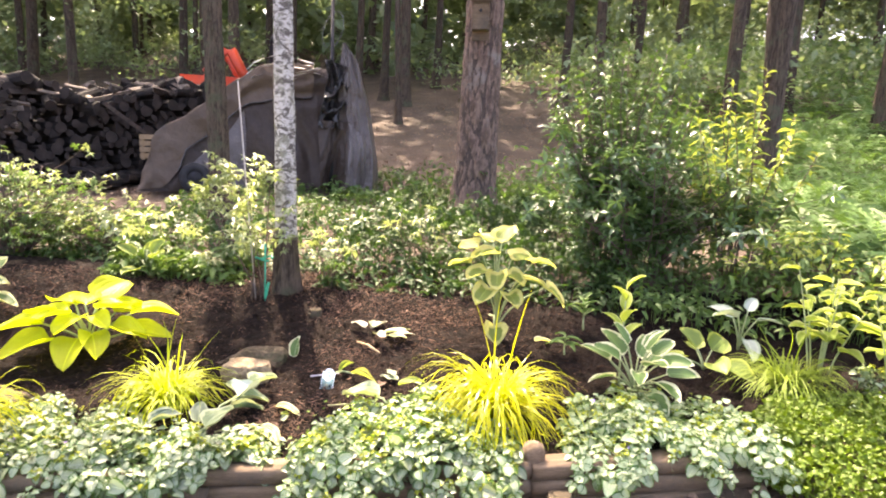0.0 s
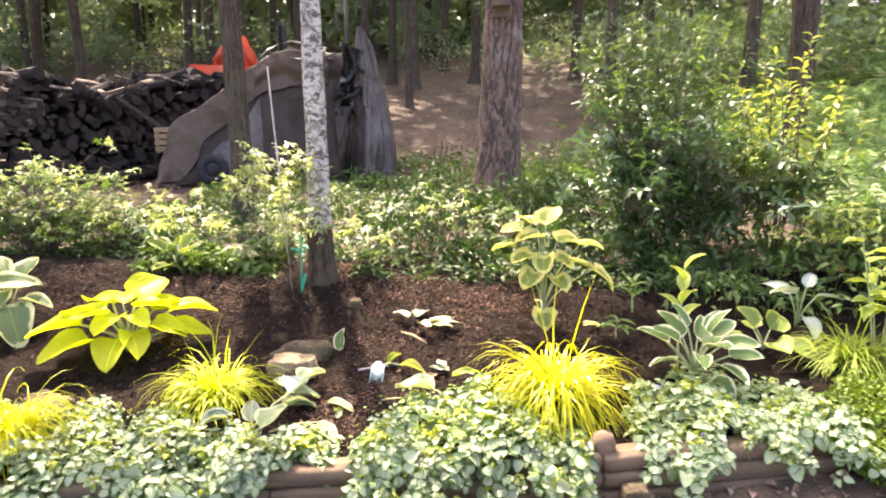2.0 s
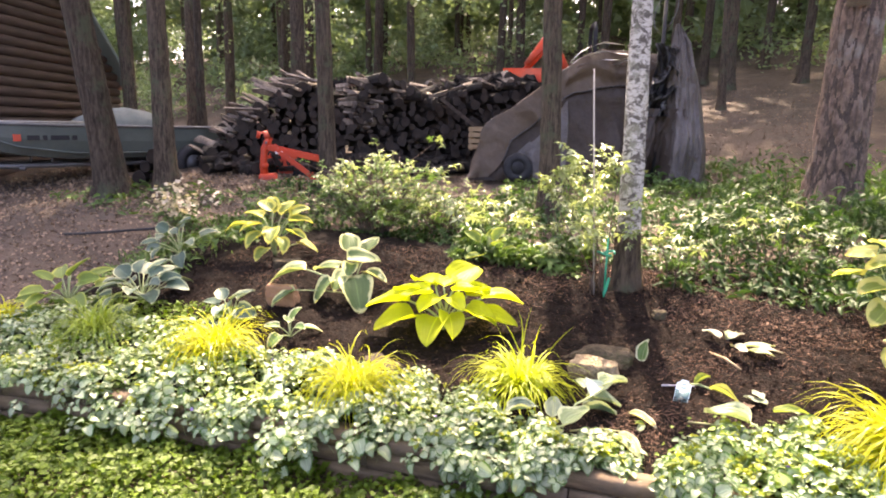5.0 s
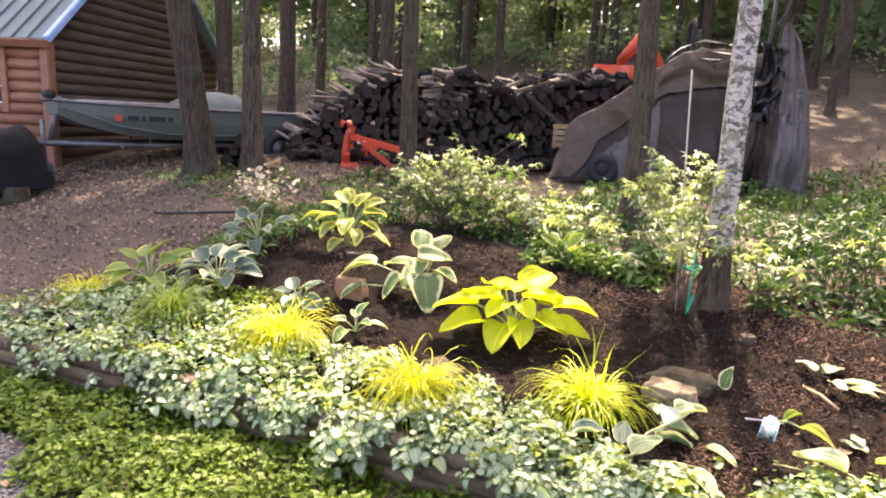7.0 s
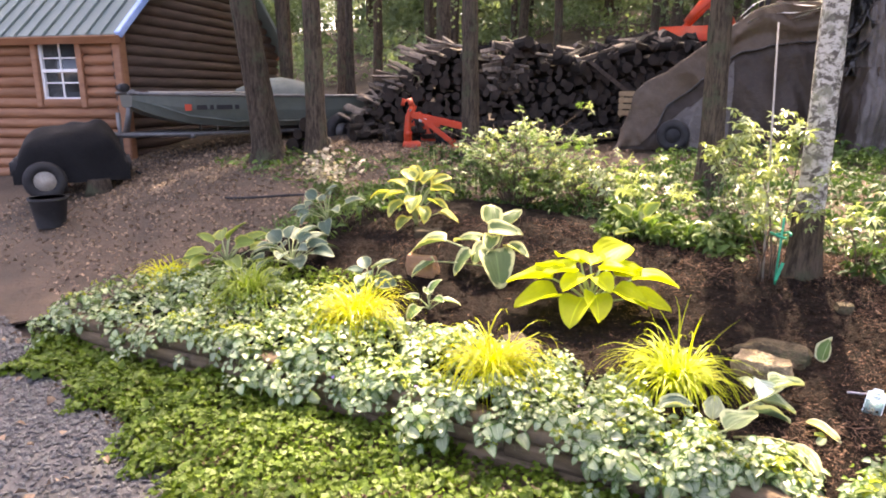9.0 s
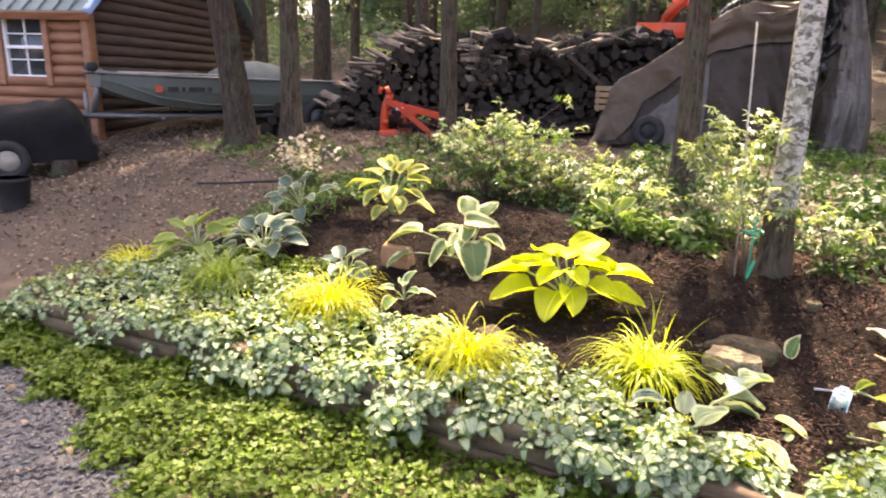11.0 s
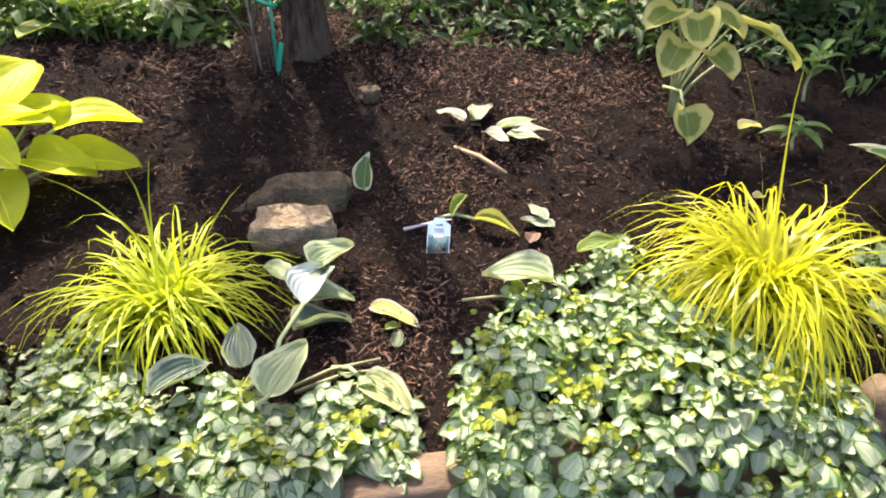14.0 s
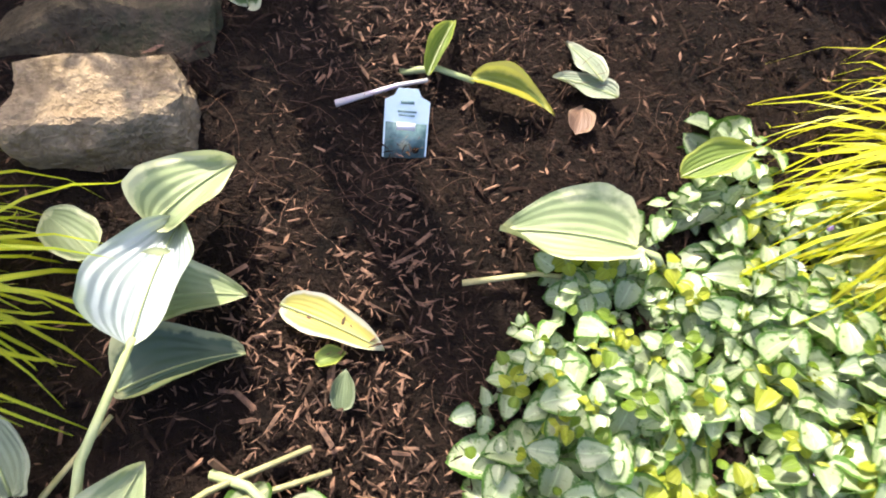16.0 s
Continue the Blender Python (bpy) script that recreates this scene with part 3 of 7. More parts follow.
def build_edging():
    wall = thing("timber_edging", 0, 2, 0, "low retaining edge of weathered brown landscape timbers round the bed", "garden edging", kind="structure")
    inv = Matrix.Translation((0, -2, 0))
    cuts = [-4.62, -3.75, -2.86, -2.0, -1.12, -0.18, 0.535, 1.5, 2.6, 3.6]
    for c in range(3):
        for i, (a, b) in enumerate(zip(cuts[:-1], cuts[1:])):
            if c % 2:
                a, b = a + 0.3 * (i > 0) * (cuts[i] != 0.535), b + 0.3 * (cuts[i + 1] != 0.535)
            ya, yb = float(wall_y(a)), float(wall_y(b))
            L = math.hypot(b - a, yb - ya) - 0.006
            ob = part("timber", timber(L), TIMBER, wall)
            ob.matrix_basis = inv @ pose((a + b) / 2, (ya + yb) / 2 + 0.06 + 0.012 * c + 0.006 * ((i * 7 + c * 3) % 3 - 1), 0.036 + 0.077 * c, 0.8 * ((i + c) % 3 - 1), 0, math.degrees(math.atan2(yb - ya, b - a)))
    for c in range(3):
        ob = part("timber", timber(1.3), TIMBER, wall)
        ob.matrix_basis = inv @ pose(-4.72, 1.6, 0.036 + 0.077 * c, 0, 0, 98)
    post = part("post", tube([(0, 0, -0.2), (0, 0, 0.02), (0, 0, 0.07), (0, 0, 0.10), (0, 0, 0.115)], [0.05, 0.052, 0.052, 0.042, 0.015], 14), TIMBER, wall, "rounded post top between two timbers")
    post.matrix_basis = inv @ pose(0.55, float(wall_y(0.55)) + 0.10, 0.19)


build_ground()
build_bed()
build_edging()


def strip_of(n, x0, x1, d0, d1, fn):
    x = rng.uniform(x0, x1, n)
    d = rng.uniform(d0, d1, n)
    y = wall_y(x) + 0.06 + d
    return x, y, fn(x, y)


# shredded wood on the soil: thick behind and round the tag, dark crumbs elsewhere
SLIVER = (np.array([(-0.5, 0, 0), (0.5, 0.03, 0.02), (0.12, 0.13, -0.02), (-0.1, 0.05, 0.09)]), [(0, 2, 1), (0, 1, 3), (1, 2, 3), (0, 3, 2)], np.zeros((4, 2)))
CRUMB = (np.array([(0.5, 0.05, 0), (-0.45, 0, 0.05), (0, 0.42, 0), (0.06, -0.4, 0.04), (0, 0.04, 0.36), (0, 0, -0.3)]), [(0, 2, 4), (2, 1, 4), (1, 3, 4), (3, 0, 4), (2, 0, 5), (1, 2, 5), (3, 1, 5), (0, 3, 5)], np.zeros((6, 2)))

FLAKE = (CRUMB[0] * (1.0, 0.5, 0.2) + np.array([(0.1, 0.1, 0), (-0.1, -0.06, 0), (0.16, 0, 0), (-0.2, 0.05, 0), (0, 0, 0), (0, 0, 0)]), CRUMB[1], CRUMB[2])


def woody(x, y):
    """How thick the shredded wood lies, 0 to 1."""
    behind = np.clip((y - 3.02 - 0.40 * np.clip((-x - 0.5) / 0.25, 0, 1) * np.clip((x + 1.75) / 0.2, 0, 1) - 0.14 * np.sin(x * 4.1) + 0.15 * np.clip(-x - 1.6, 0, 1)) / 0.3, 0, 1) * np.clip((0.62 - x) / 0.4, 0, 1) * np.clip(0.72 + 0.5 * np.sin(x * 6.1 + y * 2) * np.sin(y * 7.3 - x * 3), 0.25, 1)
    path = np.clip(1 - np.abs(x + 0.62 + 0.1 * np.sin(y * 6)) / 0.34, 0, 1) * np.clip((3.3 - y) / 0.3, 0, 1)
    drift = np.array([noise.noise(Vector((a * 2.6, b * 2.6, 2.0))) + 0.5 * noise.noise(Vector((a * 8, b * 8, 5.0))) for a, b in zip(x, y)])
    return np.clip((behind + 0.7 * path) * np.clip(0.62 + 1.5 * drift, 0.08, 1.2) + 0.05, 0, 1)


def on_soil(n, x0, x1, d0, d1, wood):
    x, y, z = strip_of(n, x0, x1, d0, d1, bed)
    ok = rng.random(n) < (woody(x, y) if wood else np.ones(n))
    return x[ok], y[ok], z[ok], int(ok.sum())


chips = Shape()
for count, x0, x1, big, proto in ((9000, -1.7, 0.9, 0.0052, BOXCHIP), (52000, -1.8, 0.9, 0.0062, SLIVER), (30000, -1.8, 0.9, 0.0042, FLAKE), (40000, -4.2, -1.2, 0.009, SLIVER)):
    x, y, z, n = on_soil(count, x0, x1, 0.05, 2.6, True)
    strew(proto, np.stack([x, y, z + 0.004 + 0.02 * rng.random(n)], 1), rng.normal(0, 0.8, n), rng.normal(0, 0.4, n), rng.uniform(0, 6.28, n), rng.gamma(1.6, big, n) + 0.006, 0, chips)
solid("bark_chips", chips, CHIP, "loose shredded red-brown bark strewn over the soil", "mulch", "stuff", False)
x, y, z, n = on_soil(46000, -4.2, 1.7, 0.1, 2.5, False)
solid("dark_shreds", strew(SLIVER, np.stack([x, y, z + 0.004 + 0.012 * rng.random(n)], 1), rng.normal(0, 0.7, n), rng.normal(0, 0.4, n), rng.uniform(0, 6.28, n), rng.gamma(1.8, 0.009, n) + 0.008), SHRED, "rotted dark shreds of old mulch", "mulch", "stuff", False)
x, y, z, n = on_soil(6000, -4.4, 2.4, 0.1, 2.5, False)
solid("soil_crumbs", strew(CRUMB, np.stack([x, y, z + 0.004 + 0.006 * rng.random(n)], 1), rng.normal(0, 0.6, n), rng.normal(0, 0.6, n), rng.uniform(0, 6.28, n), rng.gamma(2.0, 0.0055, n) + 0.005), MULCH, "dark crumbs of garden soil and compost", "soil", "stuff", False)
thread = (np.array([(-0.5, -0.008, 0), (-0.5, 0.008, 0), (0, -0.008, 0.05), (0, 0.008, 0.05), (0.5, -0.008, 0), (0.5, 0.008, 0)]), [(0, 2, 3, 1), (2, 4, 5, 3)], np.zeros((6, 2)))
nx, ny = [], []
for i in range(34):
    cx, cd = rng.uniform(-1.9, 1.2), rng.uniform(0.35, 1.9)
    if i < 12:
        cx, cd = rng.uniform(-0.95, -0.15), rng.uniform(0.35, 1.3)
    m = rng.integers(8, 26)
    nx.append(cx + rng.normal(0, 0.05, m))
    ny.append(wall_y(cx) + 0.06 + cd + rng.normal(0, 0.045, m))
x, y = np.concatenate(nx + [rng.uniform(-2.0, 1.5, 220)]), np.concatenate(ny + [rng.uniform(2.2, 3.8, 220)])
n = len(x)
bow = (np.array([(0.9 * math.cos(a) - 0.6, 0.9 * math.sin(a) - 0.6 + w, 0.05 * math.sin(3 * a)) for a in np.linspace(0.3, 1.35, 5) for w in (-0.0035, 0.0035)]), [(2 * j, 2 * j + 1, 2 * j + 3, 2 * j + 2) for j in range(4)], np.zeros((10, 2)))
solid("pine_needles", strew(bow, np.stack([x, y, bed(x, y) + 0.014 + 0.02 * rng.random(n)], 1), rng.normal(0, 0.35, n), rng.normal(0, 0.25, n), rng.uniform(0, 6.28, n), rng.uniform(0.05, 0.12, n)), NEEDLE, "tangles of rusty fallen pine needles on the mulch", "needles", "stuff")

# gravel drive before the bed
def gravel_edge(x):
    return np.interp(x, [-9, -4.6, -3.9, -3.0, -2.4, 0, 5], [0.9, 0.72, 0.66, 0.72, 0.62, 0.5, 0.3])


def drive(u, v):
    x = -11 + 17 * u
    y = -9 + (float(gravel_edge(x)) + 9) * v ** 0.6
    return x, y, 0.012 + 0.006 * noise.noise(Vector((x * 5, y * 5, 3)))


solid("gravel_drive", sheet(drive, 120, 60), GRIT, "grey gravel drive with scattered leaves", "drive", "structure")
bm = bmesh.new()
bmesh.ops.create_icosphere(bm, subdivisions=1, radius=0.5)
bm.verts.index_update()
PEBBLE = (np.array([q.co[:] for q in bm.verts]) * (1, 0.75, 0.5) + rng.normal(0, 0.05, (len(bm.verts), 3)), [[q.index for q in f.verts] for f in bm.faces], np.zeros((len(bm.verts), 2)))
bm.free()
n = 7500
x = rng.uniform(-5.6, -1.9, n)
y = gravel_edge(x) + 0.05 - rng.gamma(1.2, 0.45, n)
keep = y > -1.2
x, y = x[keep], y[keep]
n = len(x)
solid("gravel", strew(PEBBLE, np.stack([x, y, np.full(n, 0.02)], 1), rng.normal(0, 0.4, n), rng.normal(0, 0.4, n), rng.uniform(0, 6.28, n), rng.uniform(0.012, 0.034, n)), GRAVEL, "grey crushed stone of the drive", "gravel", "stuff", False)

# dry leaves
n = 17200
x = np.concatenate([rng.uniform(-10, -4.8, 11000), rng.uniform(-5, 7, 5200), rng.uniform(-2, 2.5, 1000)])
y = np.concatenate([1.2 + 5.8 * rng.random(11000) ** 0.75, rng.uniform(7.5, 19, 5200), wall_y(rng.uniform(-0.6, 2.0, 1000)) * 0])
y[16200:] = wall_y(x[16200:]) - rng.uniform(0.0, 0.9, 1000)
z = np.where((x > -5.4) & (y > wall_y(x)), np.maximum(land(x, y), bed(x, y)), land(x, y))
solid("fallen_leaves", strew(SMALL, np.stack([x, y, z + 0.015], 1), rng.normal(0, 0.5, n), rng.normal(0, 0.35, n), rng.uniform(0, 6.28, n), rng.uniform(0.016, 0.052, n)), DEAD, "dry brown fallen leaves on the ground", "leaves", "stuff")
n = 90
x = rng.uniform(-5.2, -2.2, n)
y = gravel_edge(x) - rng.uniform(-0.2, 0.9, n)
solid("drive_leaves", strew(SMALL, np.stack([x, y, np.full(n, 0.045)], 1), rng.normal(0, 0.4, n), rng.normal(0, 0.3, n), rng.uniform(0, 6.28, n), rng.uniform(0.025, 0.06, n)), DEAD, "few tan leaves lying on the gravel", "leaves", "stuff")

# ---- low plants of the bed ----


def leaf_cover(name, x, y, z, size, material, proto, label, tilt=0.45, up=0.5, category="ground cover"):
    n = len(x)
    rz = rng.uniform(0, 2 * math.pi, n)
    s = strew(proto, np.stack([x, y, z], 1), rng.normal(0, tilt, n), rng.normal(0.15 - 0.2 * up, tilt, n), rz, size)
    return solid(name, s, material, label, category, "stuff")


SPRIGS = [sprig(HEART, 2 + i % 2, i) for i in range(4)]
FARSPRIGS = [sprig(PLAINHEART, 2 + i % 2, i) for i in range(4)]


def deadnettle(x0, x1, n, back, label, hang=0.13, holes=(), big=1.0, fine=False):
    """A mat of silver leaves from the bed's front edge, spilling over the timbers."""
    x = rng.uniform(x0, x1, n)
    b = np.interp(x, *back)
    hang = hang * np.interp(x, [-1.45, -1.15, -0.55, -0.5], [1, 0.4, 0.4, 1])  # shorter by the bare corner
    d = -hang * rng.random(n) ** 1.6 * 1.3 + (b + hang) * rng.random(n) * (rng.random(n) > 0.10)
    d += 0.05 * np.sin(x * 7) + 0.04 * np.sin(x * 17 + 1)
    y = wall_y(x) + 0.06 + d
    hump = 0.035 + 0.035 * np.sin(x * 5.1 + 1) * np.sin(y * 6.3) + 0.03 * np.sin(x * 13)
    base = bed(x, np.maximum(y, wall_y(x) + 0.08))
    drop = np.clip(-d, 0, 1)
    z = base + hump * np.clip((b - d) / 0.15, 0.2, 1) * np.clip(1 - drop * 5, 0, 1) + rng.random(n) * 0.045 - 0.01 - drop * rng.random(n) * 0.8
    z = np.maximum(z, 0.03 + 0.03 * rng.random(n))
    keep = np.ones(n, bool)
    for hx, hy, hr in holes:
        keep &= np.hypot(x - hx, y - hy) > hr * (0.8 + 0.4 * rng.random(n))
    x, y, z, d = x[keep], y[keep], z[keep], d[keep]
    n = len(x)
    hangs = d < 0.0
    s = Shape()
    kinds = SPRIGS if fine else FARSPRIGS
    single = []
    apart = np.zeros(n, bool)
    if fine:  # the sprigs at the bed's bare corner stand singly
        apart[np.argsort(np.hypot(x + 0.35, y - 2.5))[:290]] = True
    which = rng.integers(0, len(kinds), n)
    for kind, proto in enumerate(kinds):
        sel = which == kind
        m = int(sel.sum())
        tip = np.where(hangs[sel], rng.uniform(0.15, 1.15, m), np.abs(rng.normal(0, 0.55, m)))
        turn_to = np.where(hangs[sel], -1.57 + rng.normal(0, 0.5, m), rng.uniform(0, 6.28, m))
        # lean by tip towards turn_to, after a free turn about the stem
        spin = rng.uniform(0, 6.28, m)
        A, B, C = eulers(0 * spin, 0 * spin, spin), eulers(0 * tip, tip, 0 * tip), eulers(0 * tip, 0 * tip, turn_to)
        R = np.einsum("nij,njk,nkl->nil", C, B, A)
        size = np.minimum(rng.gamma(4.5, 0.0092 * big, m) + 0.009, 0.068 * big)
        for i in np.nonzero(apart[sel])[0]:
            turn = Matrix([[*(R[i, j] * size[i]), c] for j, c in enumerate((x[sel][i], y[sel][i], z[sel][i]))] + [[0, 0, 0, 1]])
            single.append((kind, turn))
        joined = ~apart[sel]
        R, size, m = R[joined], size[joined], int(joined.sum())
        v, f, uv = proto
        w = np.einsum("nij,vj->nvi", R, v) * size[:, None, None] + np.stack([x, y, z], 1)[sel][joined][:, None, :]
        q = len(v)
        s.add(w.reshape(-1, 3), [tuple(i + c * q for i in face) for c in range(m) for face in f], np.tile(uv, (m, 1)))
    # bare stems and a few violet flowers between them
    m = n
    s = strew(thread, np.stack([x[:m], y[:m], z[:m] - 0.03], 1), rng.uniform(0, 6, m), 1.57 + rng.normal(0, 0.5, m), rng.uniform(0, 6.28, m), rng.uniform(0.05, 0.10, m), 1, s)
    m = n // (3 if fine else 5)
    p = rng.integers(0, n, m)
    up = np.where(d[p] < 0, 0.01, 0.035)
    s = strew(kinds[0], np.stack([x[p], y[p], z[p] + up], 1), rng.normal(0, 0.3, m), rng.normal(0, 0.3, m), rng.uniform(0, 6.28, m), rng.gamma(6, 0.0036, m) + 0.006, 3, s)
    m = max(4, n // 70)
    p = rng.integers(0, n, m)
    s = strew(ROUND, np.stack([x[p], y[p], z[p] + 0.03], 1), rng.normal(0, 0.7, m), rng.normal(-0.6, 0.5, m), rng.uniform(0, 6.28, m), rng.uniform(0.012, 0.022, m), 2, s)
    mat = solid("deadnettle_mat", s, [LAMIUM, STALK, PURPLE, YOUNG], label, "ground cover", "stuff")
    if single:
        shared = [Shape().add(*proto).mesh("sprig", [LAMIUM]) for proto in kinds]
        for kind, turn in single:
            sprig_ob = new("sprig", shared[kind])
            sprig_ob.parent = mat
            sprig_ob.matrix_basis = turn
    return mat


BACK = ([-5.2, -4.6, -3.6, -2.9, -2.0, -1.5, -1.0, -0.75, -0.52], [0.7, 1.0, 0.85, 0.62, 0.6, 0.42, 0.27, 0.16, 0.08])
HOLES = [(-1.25, 2.42, 0.16), (-1.97, 1.97, 0.14), (-2.97, 1.97, 0.15), (-3.9, 1.82, 0.12)]
deadnettle(-4.74, -0.60, 2380, BACK, "silver-leaved green-edged deadnettle spilling over the timber edge", holes=HOLES, big=1.14)
deadnettle(-0.47, 0.46, 560, ([-0.47, -0.3, 0.0, 0.3, 0.5], [0.22, 0.46, 0.55, 0.30, 0.10]), "silver-leaved deadnettle hanging over the timbers in full sun", 0.20, [(0.38, 2.55, 0.14)], 1.22, True)
deadnettle(0.72, 1.72, 640, ([0.72, 0.8, 1.2, 1.5, 1.72], [0.25, 0.5, 0.55, 0.45, 0.2]), "silver-leaved deadnettle mat beside the grasses", 0.11, (), 1.2)
deadnettle(2.2, 3.4, 260, ([2.2, 2.5, 3.4], [0.5, 0.8, 0.9]), "silver-leaved deadnettle at the end of the bed", 0.02, [(2.0, 3.1, 0.2)])

# golden creeper: on the ground before the bed, and over its far end
n = 29500
x = rng.uniform(-4.9, -0.9, n)
y = rng.uniform(0, 1, n)
low = np.interp(x, [-4.9, -4.4, -3.6, -2.9, -2.3, -1.6, -0.9], [0.78, 0.62, 0.72, 0.66, 0.45, 0.35, 1.2]) + 0.10 * np.sin(x * 9) + 0.06 * np.sin(x * 23)
y = low + (wall_y(x) + 0.05 - low) * y
keep = (y < wall_y(x) + 0.03) & (rng.random(n) < 0.62 + 0.4 * np.clip(0.6 + np.sin(x * 6 + y * 3) * np.sin(y * 9 - x * 2), 0, 1))
x, y = x[keep], y[keep]
z = 0.035 + 0.05 * rng.random(len(x)) + 0.035 * np.sin(x * 8) * np.sin(y * 9) + 0.02 * np.sin(x * 21 + y * 5) * np.sin(y * 19)
leaf_cover("creeper_carpet", x, y, np.maximum(z, 0.015), rng.gamma(9, 0.0026, len(x)) + 0.005, JENNY, TINY, "golden-green creeping carpet on the ground before the timbers")
n = 17000
x = 1.55 + 2.05 * rng.random(n) ** 1.2
d = rng.uniform(-0.36, 0.46, n) * np.clip((x - 1.45) / 0.4, 0.35, 1)
y = wall_y(x) + 0.06 + d
z = np.where(d > 0, bed(x, y) + 0.05 * rng.random(n) + 0.05, 0.24 - 0.9 * np.abs(d) * rng.random(n) + 0.02)
leaf_cover("creeper_cascade", x, y, np.maximum(z, 0.03), rng.uniform(0.016, 0.032, n), JENNY, TINY, "golden creeper tumbling over the timber edge", 0.6)
n = 2200
x = rng.uniform(-4.7, -3.2, n)
y = wall_y(x) + rng.uniform(0.75, 1.25, n)
leaf_cover("creeper_patch", x, y, bed(x, y) + 0.03 + 0.03 * rng.random(n), rng.uniform(0.018, 0.032, n), JENNY, ROUND, "patch of green creeper among the hostas")
n = 380
x = np.concatenate([rng.uniform(-4.0, -2.6, 300), rng.uniform(-0.5, 0.1, 80)])
y = np.concatenate([wall_y(x[:300]) + 0.45 + rng.uniform(-0.15, 0.1, 300), wall_y(x[300:]) + 0.35 + rng.uniform(-0.3, 0.15, 80)])
leaf_cover("creeper_sprigs", x, y, bed(x, y) + 0.10 + 0.05 * rng.random(n), rng.uniform(0.012, 0.024, n), JENNY, SMOOTHROUND, "yellow sprigs of creeper among silver leaves")


def grass_clump(x, y, n, length, height, material, label, wide=0.0088, tall=0):
    """A mound of arching blades."""
    z0 = soil(x, y)
    ob = thing("grass_clump", x, y, z0 - 0.01, label, "ornamental grass", "grasses along the bed")
    s = Shape()
    seg = 7
    for i in range(n):
        a = rng.uniform(0, 2 * math.pi)
        L = length * rng.uniform(0.6, 1.15)
        rise = rng.uniform(1.05, 1.6)
        droop = rng.uniform(1.9, 3.2)
        curl = rng.normal(0, 0.55)
        w = wide * rng.uniform(0.6, 1.2)
        if i < tall:
            rise, droop, L = rng.uniform(1.25, 1.5), rng.uniform(0.3, 0.9), length * rng.uniform(0.9, 1.25)
        r0 = 0.07 * math.sqrt(rng.random())
        b = rng.uniform(0, 6.28)
        p = np.array([r0 * math.cos(b), r0 * math.sin(b), 0.0])
        side = a + rng.normal(0, 0.25)
        v, uv = [], []
        for j in range(seg + 1):
            t = j / seg
            e = max(-1.5, rise - droop * t ** 1.15)
            side_t = side + curl * t * t
            if j:
                p = p + L / seg * np.array([math.cos(side_t) * math.cos(e), math.sin(side_t) * math.cos(e), math.sin(e) * height])
            q = p.copy()
            q[2] = max(q[2], 0.012 + 0.03 * rng.random())
            h = w * (1 - t ** 2.2) * (0.55 + 0.45 * min(1, 4 * t)) * 0.5 + 0.0003
            c = np.array([-math.sin(side), math.cos(side), 0.25 * math.sin(9 * t + i)]) * h
            v += [q - c, q + c]
            uv += [(0, t), (1, t)]
        fs = [(2 * j, 2 * j + 1, 2 * j + 3, 2 * j + 2) for j in range(seg)]
        if i < tall or i % 7 == 0:
            part("blade", Shape().add(v, fs, uv), material, ob)
        else:
            s.add(v, fs, uv)
    part("foliage", s, material, ob)
    return ob


grass_clump(0.38, 2.55, 440, 0.53, 1.35, HAKONE, "large golden fountain grass in full sun at the bed's edge", 0.0105, tall=3)
grass_clump(-1.28, 2.47, 300, 0.42, 1.15, HAKONELIME, "golden arching grass beside the stones", 0.0098, tall=7)
grass_clump(-1.97, 1.98, 300, 0.41, 1.55, HAKONE, "golden arching grass among silver leaves")
grass_clump(-2.97, 1.98, 330, 0.45, 1.5, HAKONE, "bright golden grass among silver leaves")
grass_clump(-3.92, 1.84, 260, 0.42, 1.35, HAKONEGREEN, "small green-gold grass tuft")
grass_clump(-4.85, 1.72, 260, 0.36, 1.2, HAKONE, "small golden grass tuft at the end of the bed")
grass_clump(2.02, 3.12, 280, 0.45, 1.1, HAKONEGREEN, "green-gold arching grass by the creeper", tall=6)


